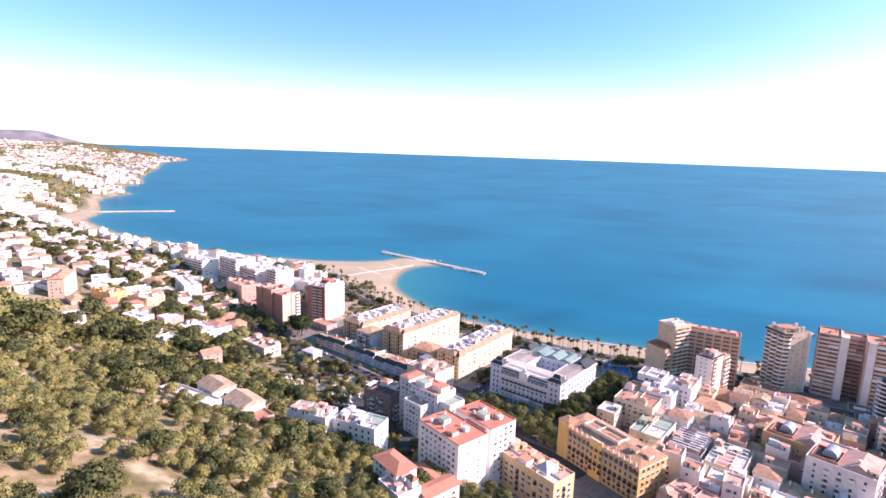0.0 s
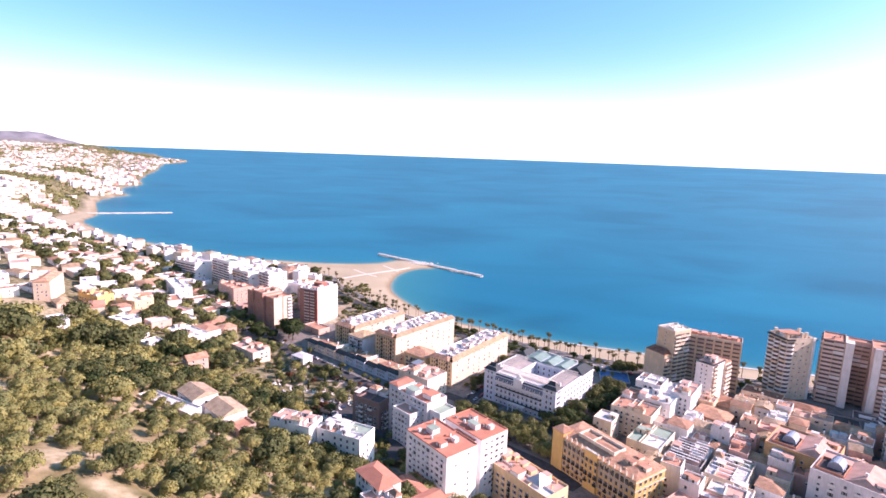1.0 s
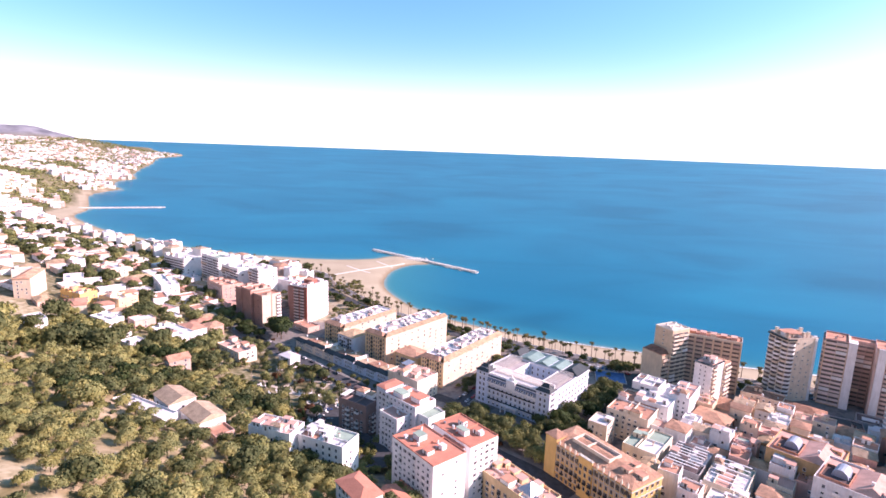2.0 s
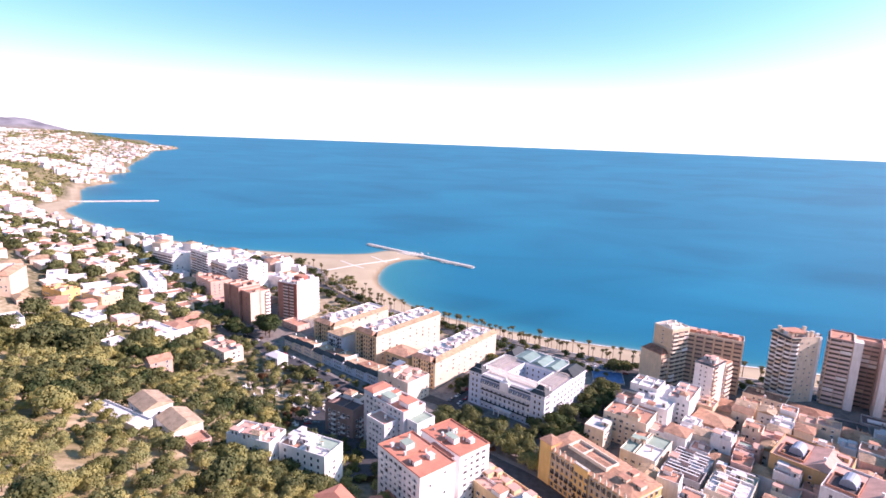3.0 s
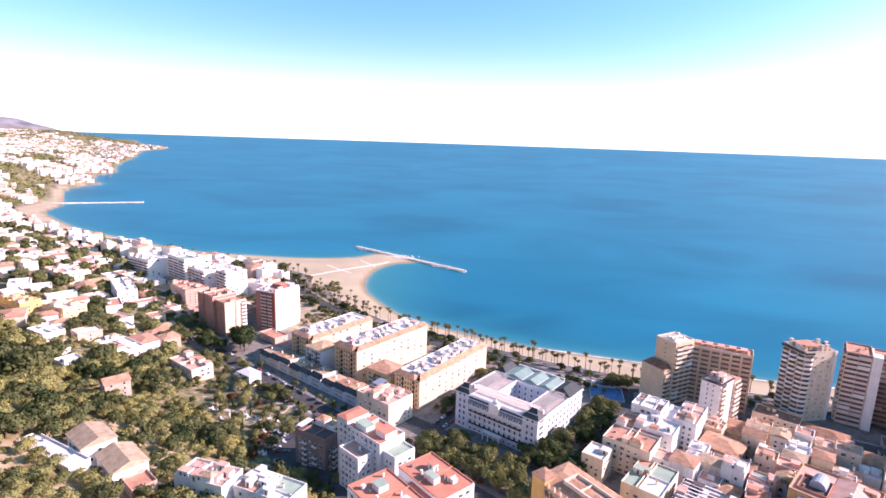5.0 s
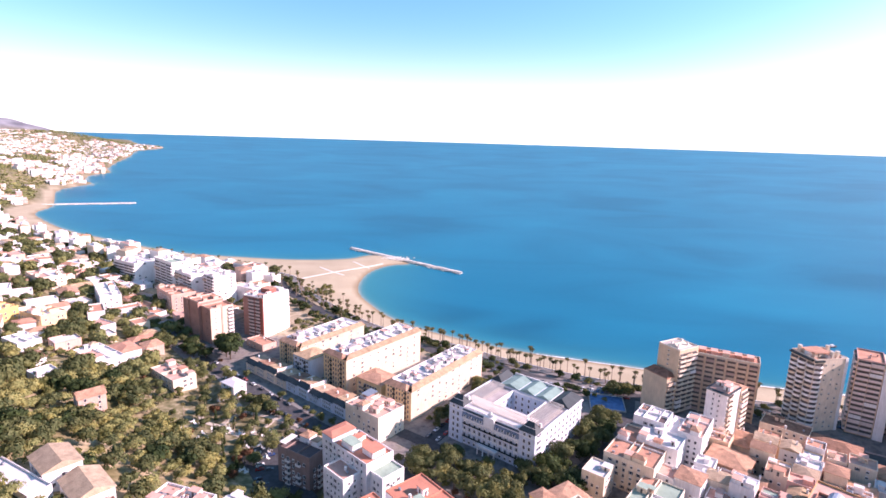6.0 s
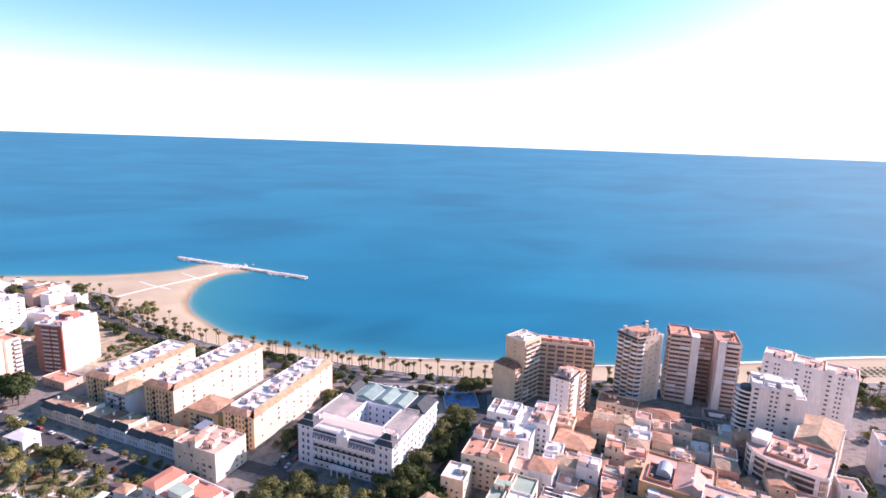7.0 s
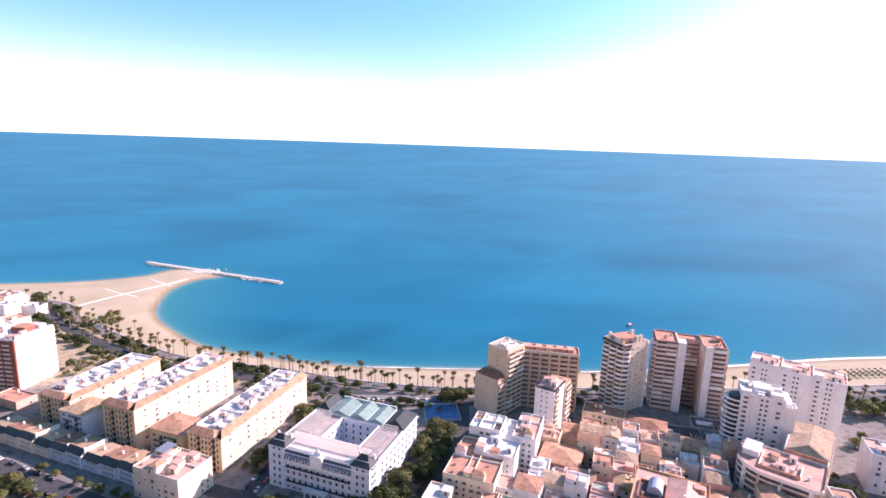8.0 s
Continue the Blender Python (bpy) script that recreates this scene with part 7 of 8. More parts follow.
# the walled garden cemetery and the gardens round it
rng = random.Random(321)
spots2 = []
for _ in range(9000):
    x, y = rng.uniform(-190, -18), rng.uniform(285, 440)
    if on_hill(x, y) > 6 or not free(x, y, 2.5) or (x + 97) * 0.77 + (y - 432) * 0.64 > -14:
        continue
    gap = 4.8 if noise.noise((x * 0.03, y * 0.03, 9.0)) < 0.15 else 8.0
    if any((x - a) ** 2 + (y - b3) ** 2 < gap * gap for a, b3 in spots2):
        continue
    spots2.append((x, y))
    if len(spots2) >= 125:
        break
for x, y in spots2:
    k = rng.random()
    if k < 0.4:
        plant(rng.choice(BROAD), "tree", x, y, "leafy green tree of the cemetery garden", "garden trees", rng.uniform(0.5, 0.85), rng.uniform(0, 360))
    elif k < 0.6:
        plant(rng.choice(OLIVES), "tree", x, y, "light green tree of the cemetery garden", "garden trees", rng.uniform(0.6, 1.0), rng.uniform(0, 360))
    elif k < 0.76:
        plant(rng.choice(CYPRESS), "cypress", x, y, "slim dark cypress in the cemetery garden", "cypresses", rng.uniform(0.7, 1.1), rng.uniform(0, 360))
    elif k < 0.82:
        plant(RUSSET[0], "tree", x, y, "russet-leaved tree of the cemetery garden", "garden trees", rng.uniform(0.7, 1.0), rng.uniform(0, 360))
    elif k < 0.9:
        plant(rng.choice(PALMS), "palm_tree", x, y, "palm tree in the cemetery garden", "garden palms", rng.uniform(0.6, 0.9), rng.uniform(0, 360))
    else:
        plant(rng.choice(PINES), "pine_tree", x, y, "round-crowned pine in the cemetery garden", "garden trees", rng.uniform(0.7, 1.0), rng.uniform(0, 360))

# ---------------------------------------------------------------- streets, promenade and beach


def strip(name, line, wide, lift, material, label, category, thick=0.0, kind="structure"):
    """A paved strip along a line, laid on the ground."""
    pts = smooth_line(line, 10)
    co, fs = [], []
    for i, p in enumerate(pts):
        a, c = Vector(pts[max(0, i - 1)]), Vector(pts[min(len(pts) - 1, i + 1)])
        d = (c - a).normalized()
        n = Vector((-d.y, d.x))
        l, r = Vector(p) + n * wide / 2, Vector(p) - n * wide / 2
        z = max(ground_at(*l), ground_at(*r), ground_at(*p)) + lift
        co += [(l.x, l.y, z), (r.x, r.y, z), (l.x, l.y, z - 1.2), (r.x, r.y, z - 1.2)]
        if i:
            k = 4 * i
            fs += [(k - 4, k - 3, k + 1, k), (k - 2, k - 4, k, k + 2), (k - 3, k - 1, k + 3, k + 1)]
    s = Shape().faces(co, fs, material)
    return tagged(new(name, s.mesh(name)), label, category, kind=kind)


AVENUE = [(-330, 690), (-272, 616), (-232, 560), (-194, 510), (-160, 470), (-118, 432), (-72, 392), (-30, 356), (12, 322), (46, 290), (60, 278), (78, 258)]
strip("pavement", AVENUE, 17, 0.16, PAVING, "pale paved footway along the avenue", "pavement")
strip("road", AVENUE, 11, 0.22, ASPHALT, "dark asphalt avenue with parked cars", "road")
BLOCK_STREET = [(-110, 462), (-72, 427), (-34, 395), (2, 366), (22, 351), (40, 335)]
strip("road", BLOCK_STREET, 8, 0.2, ASPHALT, "narrow asphalt street between the rows", "road")
SIDE_STREET = [(26, 352), (44, 378), (60, 402), (78, 428), (94, 452)]
strip("pavement", SIDE_STREET, 15, 0.16, PAVING, "paved edge of the side street", "pavement")
strip("road", SIDE_STREET, 9, 0.22, ASPHALT, "asphalt side street lined with parked cars", "road")
HOTEL_STREET = [(78, 300), (100, 322), (126, 352), (144, 380), (160, 420)]
strip("road", HOTEL_STREET, 9, 0.22, ASPHALT, "shady asphalt street beside the hotel", "road")
SEAFRONT = [(1100, 190), (760, 268), (530, 318), (425, 341), (325, 366), (255, 386), (166, 409), (120, 426), (76, 451), (32, 480), (-14, 505), (-50, 535),
            (-96, 592), (-136, 648), (-166, 700), (-262, 740), (-362, 782), (-490, 855), (-632, 936), (-768, 1050), (-846, 1150)]
strip("road", SEAFRONT, 10, 0.25, ASPHALT, "dark seafront road behind the promenade", "road")
strip("promenade", [(x, y) for x, y in PROMENADE[1:18]], 8, 0.5, PAVING, "pale paved promenade above the beach", "promenade")


def promenade_wall():
    line = smooth_line(PROMENADE[2:17], 10)
    s = Shape()
    co, fs = [], []
    for i, p in enumerate(line):
        a, c = Vector(line[max(0, i - 1)]), Vector(line[min(len(line) - 1, i + 1)])
        n = Vector((-(c - a).y, (c - a).x)).normalized()
        o, q = Vector(p) - n * 4.2, Vector(p) - n * 4.6
        z = ground_at(*p)
        co += [(o.x, o.y, z - 2), (o.x, o.y, z + 1.3), (q.x, q.y, z + 1.3), (q.x, q.y, z - 2)]
        if i:
            k = 4 * i
            fs += [(k - 4, k, k + 1, k - 3), (k - 3, k + 1, k + 2, k - 2), (k - 2, k + 2, k + 3, k - 1)]
    tagged(new("promenade_wall", s.faces(co, fs, BRIGHT).mesh("promenade_wall")), "low white wall between promenade and beach", "wall", kind="structure")


promenade_wall()

BEACH_PATH = [(-130, 695), (-112, 716), (-86, 744), (-60, 771), (-44, 790)]
strip("boardwalk", BEACH_PATH, 3.0, 0.12, TIMBER, "pale timber boardwalk across the sand", "boardwalk")
strip("boardwalk", [(-121, 755), (-108, 740), (-95, 728), (-84, 720)], 2.2, 0.14, TIMBER, "short pale boardwalk crossing the sand", "boardwalk")
strip("boardwalk", [(-84, 792), (-70, 774), (-58, 762)], 2.0, 0.14, TIMBER, "short pale boardwalk towards the water", "boardwalk")

# surf along the open beach
surf = Shape()
line = smooth_line(SHORE[1:9], 14)
co, fs = [], []
rng = random.Random(14)
for i, p in enumerate(line):
    a, c = Vector(line[max(0, i - 1)]), Vector(line[min(len(line) - 1, i + 1)])
    n = Vector((-(c - a).y, (c - a).x)).normalized()
    wide = 1.2 + 2.6 * min(1, max(0, (p[0] - 250) / 200)) + rng.uniform(-0.4, 0.4)
    o, q = Vector(p) + n * rng.uniform(-0.6, 0.2), Vector(p) - n * wide
    co += [(o.x, o.y, 0.16), (q.x, q.y, 0.12)]
    if i:
        k = 2 * i
        fs.append((k - 2, k - 1, k + 1, k))
FOAM = plain("sea_foam", (0.80, 0.82, 0.83), 0.8, scale=0.8)
tagged(new("surf", surf.faces(co, fs, FOAM).mesh("surf")), "thin white line of breaking surf", "surf", kind="structure")


# ---------------------------------------------------------------- breakwaters
def breakwater(name, ax, ay, bx, by, wide, n, seed, label, stub=None):
    rng = random.Random(seed)
    root = thing(name, (ax + bx) / 2, (ay + by) / 2, 0, 0, label, "breakwater")
    cx, cy = (ax + bx) / 2, (ay + by) / 2
    d = Vector((bx - ax, by - ay))
    u, v = d.normalized(), Vector((-d.y, d.x)).normalized()
    core = Shape()
    pts = [(-0.5, -0.5), (0.5, -0.5), (0.5, 0.5), (-0.5, 0.5)]
    vs = []
    for z, k in ((-4, 1.2), (1.5, 0.62)):
        vs += [tuple(u * d.length * a + v * wide * b4 * k) + (z,) for a, b4 in pts]
    core.faces(vs, [(0, 1, 5, 4), (1, 2, 6, 5), (2, 3, 7, 6), (3, 0, 4, 7), (4, 5, 6, 7)], ROCK)
    part("core", core, root)
    rocks = Shape()
    spots = [(rng.uniform(-0.5, 0.5) * d.length, rng.gauss(0, 0.26) * wide) for _ in range(n)]
    if stub:
        sx, sy, sr = stub
        spots += [None] * (n // 5)
    for q in spots:
        if q is None:
            px, py = sx - cx + rng.gauss(0, sr), sy - cy + rng.gauss(0, sr * 0.6)
            off = 2
        else:
            px, py = (u * q[0] + v * q[1])
            off = abs(q[1])
        r = rng.uniform(0.7, 1.6)
        z = max(0.1, 2.0 - off * 0.32)
        vs = []
        for dx, dy, dz in ((-1, -1, -1), (1, -1, -1), (1, 1, -1), (-1, 1, -1), (-1, -1, 1), (1, -1, 1), (1, 1, 1), (-1, 1, 1)):
            vs.append((px + r * dx * rng.uniform(0.55, 1), py + r * dy * rng.uniform(0.55, 1), z + 0.7 * r * dz * rng.uniform(0.5, 1)))
        rocks.faces(vs, [(3, 2, 1, 0), (4, 5, 6, 7), (0, 1, 5, 4), (1, 2, 6, 5), (2, 3, 7, 6), (3, 0, 4, 7)], ROCK)
    o = part("rubble", rocks, root)
    tagged(o, "loose pale boulders", kind="stuff")


breakwater("breakwater", -102.0, 888.0, 60.0, 750.5, 9.0, 900, 3, "long breakwater of pale boulders off the beach", (-28, 822, 9))
breakwater("breakwater", -838.0, 1268.0, -672.0, 1337.0, 9.0, 500, 4, "straight breakwater of pale boulders across the bay")
breakwater("breakwater", -1110.0, 1665.0, -1035.0, 1768.0, 14.0, 260, 6, "short breakwater of pale boulders by a far beach")

strip("car_park", [(78, 436), (100, 429.5), (125, 422), (150, 414.5)], 13, 0.24, PAVING, "pale paved car park behind the hotel", "car park")
strip("yard", [(-66, 342), (-52, 322), (-38, 300), (-24, 280), (-14, 262)], 20, 0.2, ASPHALT, "dark asphalt yard in the shade of tall houses", "yard")

# ---------------------------------------------------------------- palms and street trees
rng = random.Random(55)
line = smooth_line(PROMENADE[4:18], 12)
since, last = 0.0, None
for p in line:
    if last is not None:
        since += (Vector(p) - Vector(last)).length
    last = p
    x, y = p
    step_ = 3.4 if x > -60 else 11.0
    if since < step_:
        continue
    since = 0.0
    for k in range(2 if rng.random() < 0.6 else 1):
        px, py = x + rng.uniform(-3, 3), y + rng.uniform(-2.0, 9.0)
        if rng.random() < 0.12 or not free(px, py, 0.5):
            continue
        plant(rng.choice(PALMS), "palm_tree", px, py, "tall palm tree on the beach promenade", "promenade palms", rng.uniform(0.85, 1.2), rng.uniform(0, 360))
for cx, cy, n, sp in ((-60, 572, 9, 9), (-85, 592, 8, 9), (-112, 640, 9, 11), (-140, 660, 8, 12), (425, 346, 6, 9), (300, 395, 5, 8)):
    for _ in range(n):
        x, y = cx + rng.gauss(0, sp), cy + rng.gauss(0, sp)
        if free(x, y, 0.5):
            plant(rng.choice(PALMS), "palm_tree", x, y, "palm tree in the park behind the beach", "park palms", rng.uniform(0.7, 1.1), rng.uniform(0, 360))


def grove(cx, cy, n, sx, sy, kinds, label, lo, hi, seed, turn=-39, gap=4.0, category="trees by the street", many=False):
    rng = random.Random(seed)
    c, s = math.cos(radians(turn)), math.sin(radians(turn))
    done = []
    for _ in range(n * 30):
        if len(done) >= n:
            break
        u, v = rng.uniform(-sx, sx), rng.uniform(-sy, sy)
        x, y = cx + u * c - v * s, cy + u * s + v * c
        if not free(x, y, 1.4) or any((x - a) ** 2 + (y - b4) ** 2 < gap * gap for a, b4 in done):
            continue
        done.append((x, y))
        if many:
            kind = rng.choice(kinds)
            MASSED.setdefault(kind[2][2].name, []).append((kind, x, y, rng.uniform(lo, hi), rng.uniform(0, 360)))
        else:
            plant(rng.choice(kinds), "tree", x, y, label, category, rng.uniform(lo, hi), rng.uniform(0, 360))


MASSED = {}
grove(48, 318, 20, 24, 13, BROAD + OLIVES, "leafy tree in the hotel's front garden", 0.75, 1.1, 1, gap=4.2, category="hotel garden trees")
grove(64, 296, 9, 12, 7, GREAT[:3] + BROAD, "leafy tree beside the ochre building", 0.55, 0.8, 32, gap=4.8, category="hotel garden trees")
grove(85, 318, 12, 14, 8, BROAD + DARK, "dense tree before the grand hotel", 0.8, 1.1, 2, gap=4.5, category="hotel garden trees")
grove(117, 357, 13, 7, 24, DARK + BROAD, "dense dark tree beside the hotel wing", 0.8, 1.15, 3, gap=5.0, category="hotel garden trees")
grove(64, 418, 10, 10, 6, OLIVES + BROAD, "small leafy tree behind the hotel", 0.6, 0.9, 4, gap=4.0, category="hotel garden trees")
grove(46, 396, 10, 3.5, 30, OLIVES + BROAD, "street tree between block and hotel", 0.55, 0.8, 5, gap=4.5)
grove(150, 416, 8, 6, 7, DARK + BROAD, "dark tree beside the corner tower", 0.6, 0.9, 6, gap=4.0)
grove(-123, 461, 3, 6, 5, DARK, "huge dark fig tree at the crossing", 1.55, 1.75, 7, gap=5.0, category="crossing trees")
grove(-150, 462, 8, 16, 5, BROAD + DARK, "green tree on the traffic island", 0.6, 0.95, 93, gap=5.0)
grove(-140, 482, 7, 14, 3, BROAD + OLIVES, "green tree at the foot of the brick tower", 0.5, 0.8, 94, gap=5.0)
grove(-188, 474, 12, 14, 10, BROAD + DARK, "green tree beside the avenue", 0.7, 1.05, 8, gap=5.0)
grove(-60, 372, 22, 46, 3.5, RUSSET + BROAD + OLIVES, "street tree along the shady avenue", 0.45, 0.75, 9, gap=5.0)
grove(-36, 338, 6, 10, 4, RUSSET, "russet tree beside the avenue", 0.7, 1.0, 10, gap=4.5)
grove(-56, 240, 15, 28, 6, GREAT[:2] + BROAD, "leafy tree below the white terraced buildings", 0.7, 1.0, 31, turn=-20, gap=5.0)
grove(-20, 284, 3, 14, 7, BROAD + OLIVES, "tree in the shady yard below the hill", 0.5, 0.8, 11, gap=4.0)
grove(18, 214, 18, 26, 10, BROAD + OLIVES, "leafy tree in the gardens below the hill", 0.6, 0.95, 12, gap=4.2)
grove(-92, 640, 12, 14, 16, OLIVES, "pale green tree on the sand", 0.7, 1.0, 13, gap=4.0, category="beach trees", many=True)
grove(-66, 576, 8, 10, 6, OLIVES, "pale green shrub on the sand", 0.5, 0.8, 14, gap=4.0, category="beach trees", many=True)
grove(408, 328, 12, 18, 10, BROAD + DARK, "green tree behind the open beach", 0.7, 1.1, 15, gap=5.0, many=True)
grove(300, 262, 2, 5, 5, DARK + BROAD, "round leafy tree beside the car park", 0.8, 1.0, 41, gap=6.0)
grove(375, 285, 9, 24, 16, BROAD + OLIVES, "green tree beside the car park", 0.6, 1.0, 16, gap=6.0, many=True)
grove(-150, 575, 12, 16, 20, BROAD + OLIVES, "park tree behind the beach", 0.5, 0.8, 17, gap=5.0, many=True)
grove(-75, 535, 16, 16, 30, BROAD + OLIVES, "park tree behind the long blocks", 0.45, 0.75, 18, gap=5.0, many=True)

rng = random.Random(91)
for p in smooth_line(AVENUE[4:10], 7)[:-1]:
    for side in (-1, 1):
        x, y = p[0] + side * 4.6 + rng.uniform(-1, 1), p[1] + side * 5.4 + rng.uniform(-1, 1)
        if free(x, y, 1.0) and rng.random() < 0.55:
            plant(rng.choice(BROAD + RUSSET + OLIVES[:1]), "tree", x, y, "small street tree along the avenue", "avenue trees", rng.uniform(0.4, 0.62), rng.uniform(0, 360))
grove(26, 322, 9, 10, 5, GREAT[:2] + BROAD, "leafy tree between avenue and hotel", 0.55, 0.8, 92, gap=4.6, category="hotel garden trees")
for key, items in MASSED.items():
    joined("park_trees", items, "park trees behind the beach and car park")

# trees between the houses of the slope, too many to count
rng = random.Random(66)
slope = {}
done = []
for _ in range(22000):
    y = rng.uniform(370, 1150)
    x = rng.uniform(-900, -160)
    if town_at(x, y) < 8 or x < -0.88 * y or not free(x, y, 1.6) or on_hill(x, y) > 8:
        continue
    if noise.noise((x * 0.012, y * 0.012, 4.0)) < -0.3 or any((x - a) ** 2 + (y - b4) ** 2 < 15 for a, b4 in done):
        continue
    done.append((x, y))
    kind = rng.choice(BROAD + GREAT[:2] + PINES + OLIVES[:2])
    slope.setdefault(kind[2][2].name, []).append((kind, x, y, rng.uniform(0.6, 1.1), rng.uniform(0, 360)))
    if len(done) >= 1250:
        break
for key, items in slope.items():
    joined("slope_trees", items, "garden trees between the houses of the slope")

# trees in the street below the corner building
for x, y, k, size in ((301, 270, 0, 0.62), (291, 262, 1, 0.5), (313, 280, 0, 0.4)):
    plant(BROAD[k % len(BROAD)], "tree", x, y, "leafy green street tree beside the cream building", "street trees", size, 40 * k)

# trees of the side street and beside the hotel
for k, (x, y) in enumerate(((30, 366), (36, 375.5), (43, 387), (50, 398), (57, 409))):
    plant((BROAD + DARK)[k % 5], "tree", x, y, "leafy tree in the shade of the side street", "street trees", 0.5 + 0.06 * (k % 3), 70 * k)
plant(GREAT[1], "tree", 94, 333, "large leafy tree beside the white hotel", "street trees", 0.9, 20)

# small trees along the seafront road and in the strip of park behind the beach
rng = random.Random(67)
park_trees = {}
for p in smooth_line(SEAFRONT[2:], 40):
    for _ in range(2):
        off = rng.choice((-1, 1)) * rng.uniform(8, 15)
        x, y = p[0] + off * 0.5 + rng.uniform(-3, 3), p[1] + off * 0.85 + rng.uniform(-3, 3)
        if free(x, y, 1.5) and town_at(x, y) > 3 and rng.random() < (0.22 if x > 60 else 0.45 if x > -350 else 0.8):
            kind = rng.choice(BROAD + OLIVES + DARK)
            park_trees.setdefault(kind[2][2].name, []).append((kind, x, y, rng.uniform(0.4, 0.7), rng.uniform(0, 360)))
for key, items in park_trees.items():
    joined("seafront_trees", items, "small trees along the seafront road and park")

# scrub on the far hills
cosv = []
rng2 = np.random.default_rng(8)
yy = 1000 + rng2.random(12000) ** 1.3 * 5000
cand = np.stack([-yy * rng2.uniform(0.40, 0.93, 12000) + 60, yy], 1)
ok = (inside_by(TOWN, cand[:, 0], cand[:, 1]) > 14) & ((cand[:, 1] > 1120) | (cand[:, 0] < -740))
cand = cand[ok]
hs = height(cand[:, 0], cand[:, 1])
for (x, y), g in zip(cand, hs):
    crowd = noise.noise((x * 0.0035, y * 0.0035, 2.0)) + 0.7 * noise.noise((x * 0.012, y * 0.012, 6.0))
    if crowd > 0.3 and g < 110 and rng2.random() < 0.6 or x < -4000:
        continue
    for q in range(7):
        r = rng2.uniform(2.2, 4.6) * (1 + y / 5000)
        o = rng2.normal(size=3) * np.array([r, r, r * 0.3])
        t = rng2.normal(size=(3, 3)) * r * 0.8
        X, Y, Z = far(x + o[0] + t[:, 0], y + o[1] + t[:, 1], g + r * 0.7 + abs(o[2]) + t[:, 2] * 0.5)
        cosv += list(zip(X.tolist(), Y.tolist(), Z.tolist()))
tagged(new("far_scrub", leaf_mesh("far_scrub", cosv, None, PINE)), "dark scrub and trees on the distant hills", "woodland", kind="stuff")

# ---------------------------------------------------------------- parked cars
PAINTS = [paint_car("white_car_paint", (0.75, 0.75, 0.74)), paint_car("silver_car_paint", (0.42, 0.43, 0.45)), paint_car("black_car_paint", (0.02, 0.02, 0.022)),
          paint_car("red_car_paint", (0.35, 0.03, 0.025)), paint_car("blue_car_paint", (0.03, 0.07, 0.2)), paint_car("grey_car_paint", (0.14, 0.145, 0.15))]
COLOURS = ["white", "silver", "black", "red", "blue", "dark grey"]


def car(i):
    root = new("car")
    p = PAINTS[i]
    prof = [(-2.1, 0.35), (-2.15, 0.75), (-1.95, 0.95), (1.0, 0.95), (2.0, 0.78), (2.12, 0.4), (2.0, 0.3), (-2.0, 0.3)]
    n = len(prof)
    vs = [(x, -0.85, z) for x, z in prof] + [(x, 0.85, z) for x, z in prof]
    part("body", Shape().faces(vs, [tuple(range(n)), tuple(reversed(range(n, 2 * n)))] + [(j, n + j, n + (j + 1) % n, (j + 1) % n) for j in range(n)], p), root)
    c = Shape()
    vs = [(-1.85, -0.8, 0.95), (0.95, -0.8, 0.95), (0.95, 0.8, 0.95), (-1.85, 0.8, 0.95), (-1.45, -0.62, 1.42), (0.2, -0.62, 1.42), (0.2, 0.62, 1.42), (-1.45, 0.62, 1.42)]
    c.faces(vs, [(0, 1, 5, 4), (1, 2, 6, 5), (2, 3, 7, 6), (3, 0, 4, 7)], GLASS)
    c.faces(vs[4:], [(0, 1, 2, 3)], p)
    part("cabin", c, root)
    for wx in (-1.3, 1.35):
        if "axle" not in MESHES:
            MESHES["axle"] = Shape().cone(0, 0, -0.88, -0.68, 0.32, 0.32, 10, TYRE).cone(0, 0, 0.68, 0.88, 0.32, 0.32, 10, TYRE).cone(0, 0, -0.7, 0.7, 0.06, 0.06, 5, RAIL).mesh("axle")
        part("axle", MESHES["axle"], root, pose(wx, 0, 0.32, 90))
    return tagged(root, COLOURS[i] + " car parked beside the kerb", "car", "parked cars")


rng = random.Random(71)
protos = {}


def park(x, y, turn, sure=False):
    if not sure and not free(x, y, 1.0):
        return
    i = rng.choice((0, 0, 0, 1, 1, 2, 2, 2, 5, 5, 5, 3, 4))
    m = pose(x, y, ground_at(x, y) + 0.27, 0, 0, turn + rng.choice((0, 180)))
    if i in protos:
        copy_thing(protos[i], m)
    else:
        protos[i] = car(i)
        protos[i].matrix_basis = m


def park_along(line, off, gap, chance, most):
    pts = smooth_line(line, 12)
    run, n = 0.0, 0
    for a, c in zip(pts, pts[1:]):
        d = Vector(c) - Vector(a)
        run += d.length
        if run < gap or n >= most:
            continue
        run = 0.0
        if rng.random() > chance:
            continue
        v = Vector((-d.y, d.x)).normalized()
        x, y = Vector(a) + v * off
        park(x, y, math.degrees(math.atan2(d.y, d.x)))
        n += 1


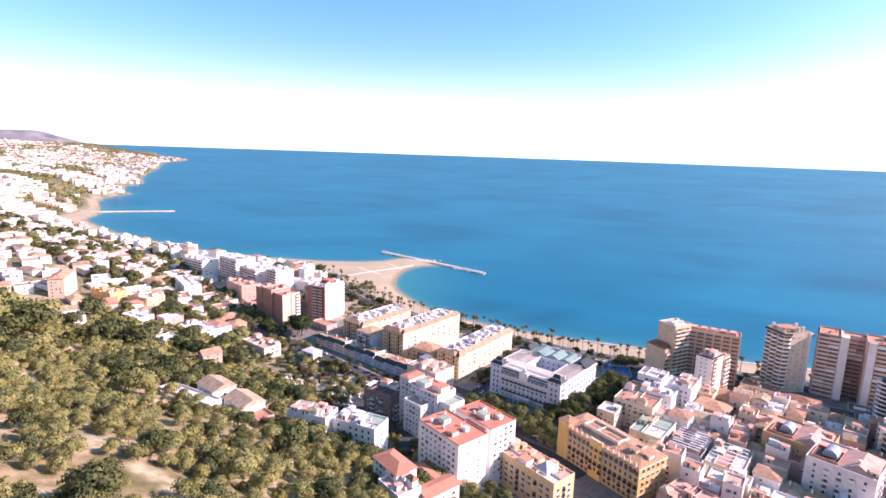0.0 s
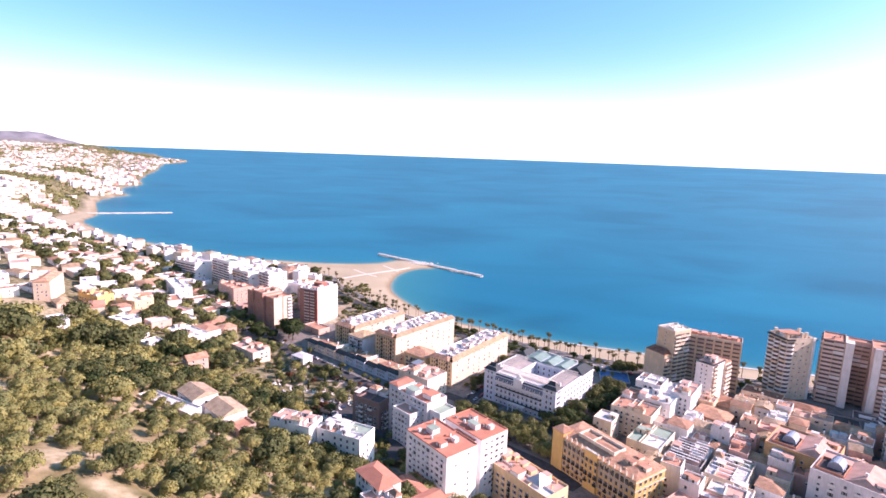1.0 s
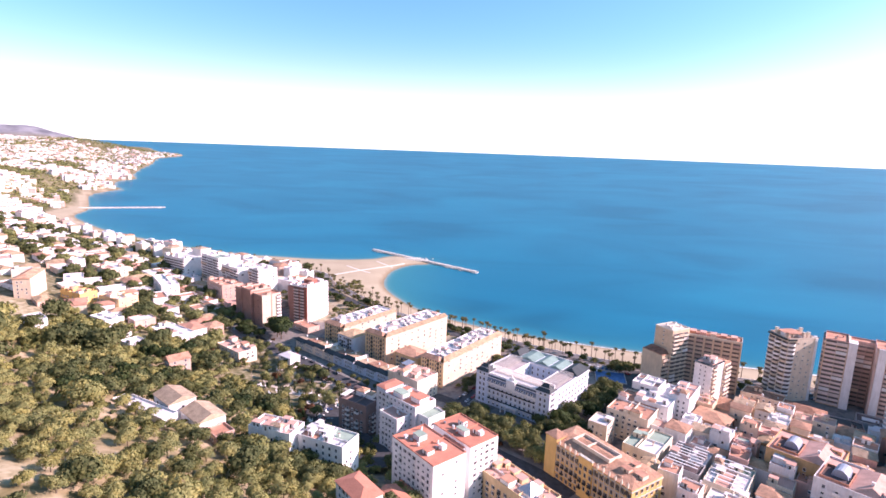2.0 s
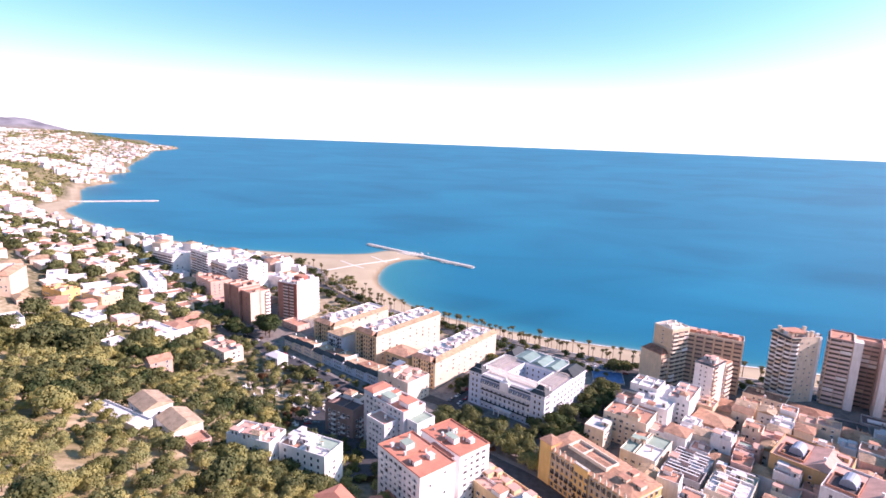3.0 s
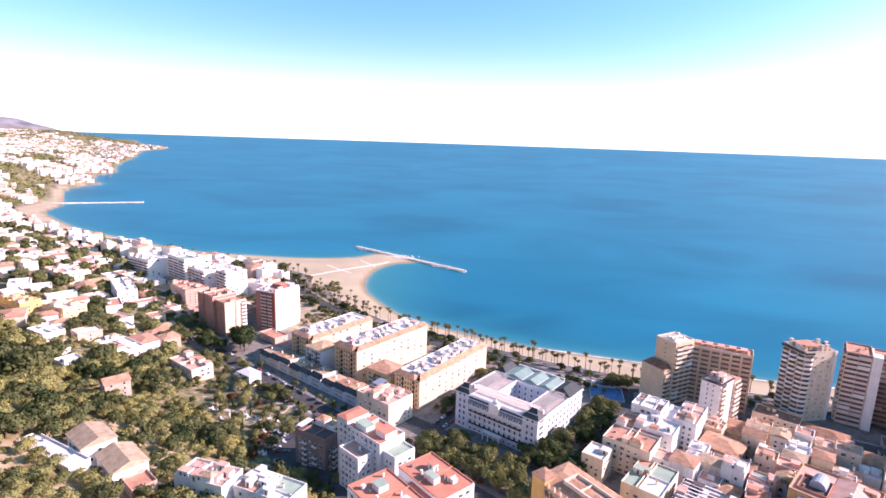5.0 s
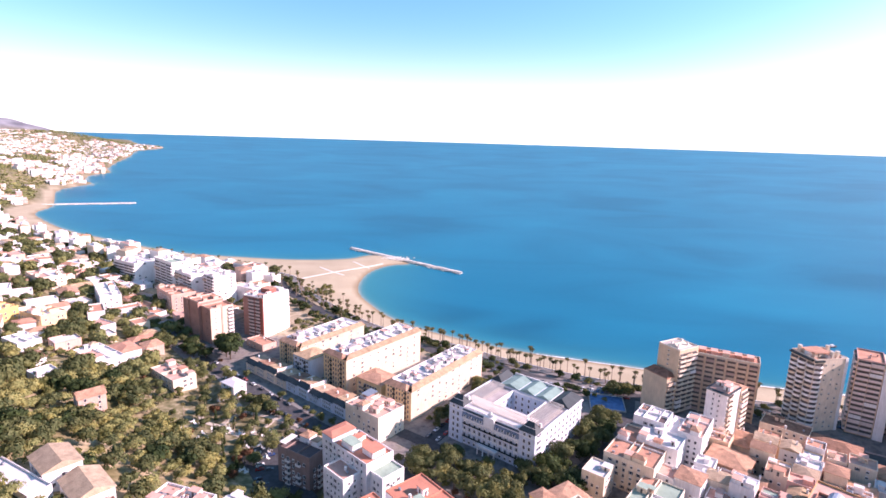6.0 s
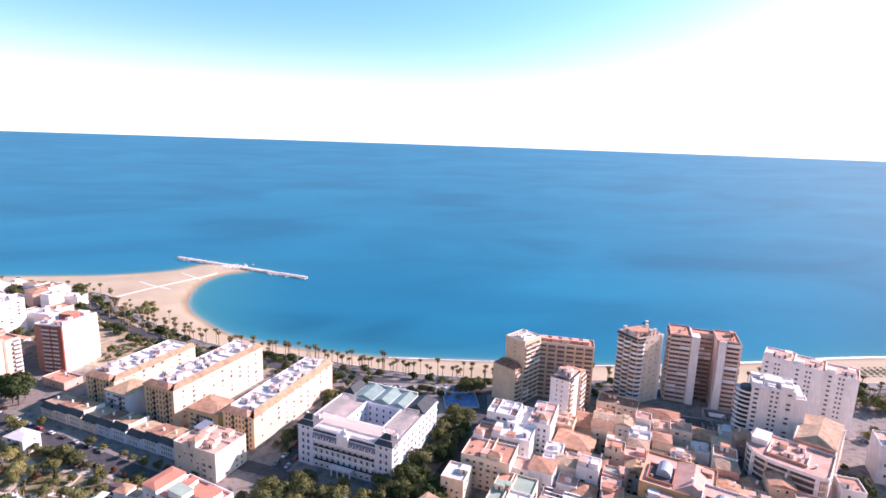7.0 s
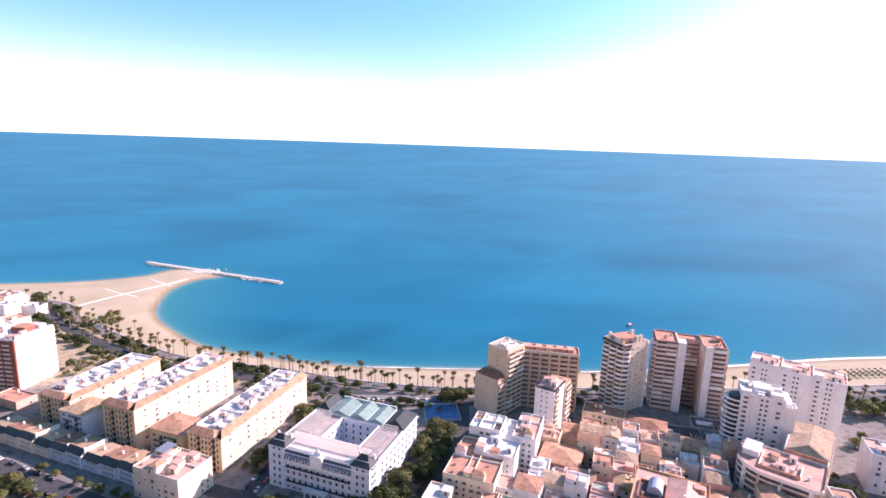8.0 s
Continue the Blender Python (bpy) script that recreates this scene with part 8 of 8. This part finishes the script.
park_along(AVENUE[3:], 4.3, 6.0, 0.6, 16)
park_along(AVENUE[3:], -4.3, 6.0, 0.4, 10)
park_along(SIDE_STREET, 3.3, 5.6, 0.8, 12)
park_along(SIDE_STREET, -3.3, 5.6, 0.8, 12)
park_along(SEAFRONT[4:12], 5.0, 5.4, 0.85, 34)
park_along(SEAFRONT[4:12], -4.6, 6.5, 0.5, 14)
for i in range(8):
    for j in range(1):
        x, y = street_grid(-88, 398, 4.0 * i + 2, -3.0 - 7.0 * j)
        park(x, y, 51)
for i in range(22):
    x, y = 84 + 3.0 * i, 432.5 - 0.85 * i + (1.0 if i % 7 == 3 else 0)
    park(x, y, 72, True)
for i in range(9):
    x, y = street_grid(-60, 330, 3.4 * i, -2.6 * i + (6 if i % 3 == 0 else 0))
    park(x, y, 20, True)
for i in range(7):
    for j in range(1):
        x, y = street_grid(352, 300, 3.2 * i, 8.0 * j)
        park(x, y, 51)

# ---------------------------------------------------------------- graves, beach shades, court, boat
rng = random.Random(88)
graves = 0
GRAVE = {}
for k in range(3):
    s = Shape().box(-0.6, -1.2, -0.3, 0.6, 1.2, 0.25 + 0.1 * k, MARBLE)
    GRAVE[k] = (s.mesh("slab"), Shape().box(-0.45, 1.0, 0.25 + 0.1 * k, 0.45, 1.2, 1.2 + 0.4 * k, MARBLE).mesh("headstone"))
for _ in range(2000):
    x, y = rng.uniform(-112, -38), rng.uniform(318, 404)
    if on_hill(x, y) > 8 or (x + 97) * 0.77 + (y - 432) * 0.64 > -20 or not free(x, y, 1.5) or noise.noise((x * 0.03, y * 0.03, 9.0)) < 0.02:
        continue
    if graves >= 60:
        break
    g = thing("grave", x, y, ground_at(x, y), -39 + rng.choice((0, 90)), "pale marble grave with a headstone", "grave", "graves of the cemetery")
    slab, stone = GRAVE[rng.randrange(3)]
    part("slab", slab, g)
    part("headstone", stone, g)
    graves += 1
strip("cemetery_path", [(-100, 396), (-88, 380), (-92, 362), (-74, 350), (-62, 336)], 3.2, 0.2, GRAVEL, "pale gravel path through the cemetery", "path")
strip("cemetery_path", [(-88, 380), (-70, 374), (-52, 366), (-44, 360)], 2.6, 0.21, GRAVEL, "pale gravel path beside the graves", "path")
strip("cemetery_path", [(-112, 378), (-104, 366), (-92, 362)], 2.6, 0.21, GRAVEL, "pale gravel path under the trees", "path")
strip("cemetery_path", [(-74, 386), (-66, 370), (-74, 350)], 2.6, 0.22, GRAVEL, "pale gravel path between the graves", "path")

THATCH = plain("dry_thatch", (0.30, 0.22, 0.13), 0.95, var=0.3)
SHADE = Shape().cone(0, 0, 2.0, 2.9, 1.5, 0.1, 10, THATCH).mesh("thatch")
POST = Shape().cone(0, 0, -0.4, 2.2, 0.07, 0.06, 6, TIMBER).mesh("post")
for i in range(10):
    for j in range(4):
        x, y = 448 + i * 5.4 + j * 1.6, 374.5 - i * 1.0 + j * 3.4
        p = thing("beach_shade", x, y, ground_at(x, y), 0, "thatched sunshade standing on the open beach", "sunshade", "beach shades")
        part("thatch", SHADE, p)
        part("post", POST, p)

s = Shape().box(-10.5, -10, -0.4, 10.5, 10, 0.1, POOL)
court = thing("sports_court", 139, 400.5, 5.3, -12, "blue-floored court beside the corner tower", "court")
part("floor", s, court)
part("edge", Shape().parapet(-10.8, -10.3, 10.8, 10.3, -0.3, 1.2, 0.3, CONCRETE), court)

boat = thing("boat", 375.5, 523, 0.0, 12, "small dark boat moored off the beach", "boat")
hull = Shape()
vs = []
for z, k in ((-0.5, 0.7), (1.0, 1.0)):
    vs += [(-4.5 * k, -1.3 * k, z), (2.5, -1.3 * k, z), (5.2 * k, 0, z + 0.2), (2.5, 1.3 * k, z), (-4.5 * k, 1.3 * k, z)]
hull.faces(vs, [(4, 3, 2, 1, 0), (5, 6, 7, 8, 9)] + [(i, (i + 1) % 5, 5 + (i + 1) % 5, 5 + i) for i in range(5)], SHUTTER)
part("hull", hull, boat)
part("cabin", Shape().box(-2.2, -0.9, 1.0, 0.8, 0.9, 2.4, RAIL_WHITE), boat)
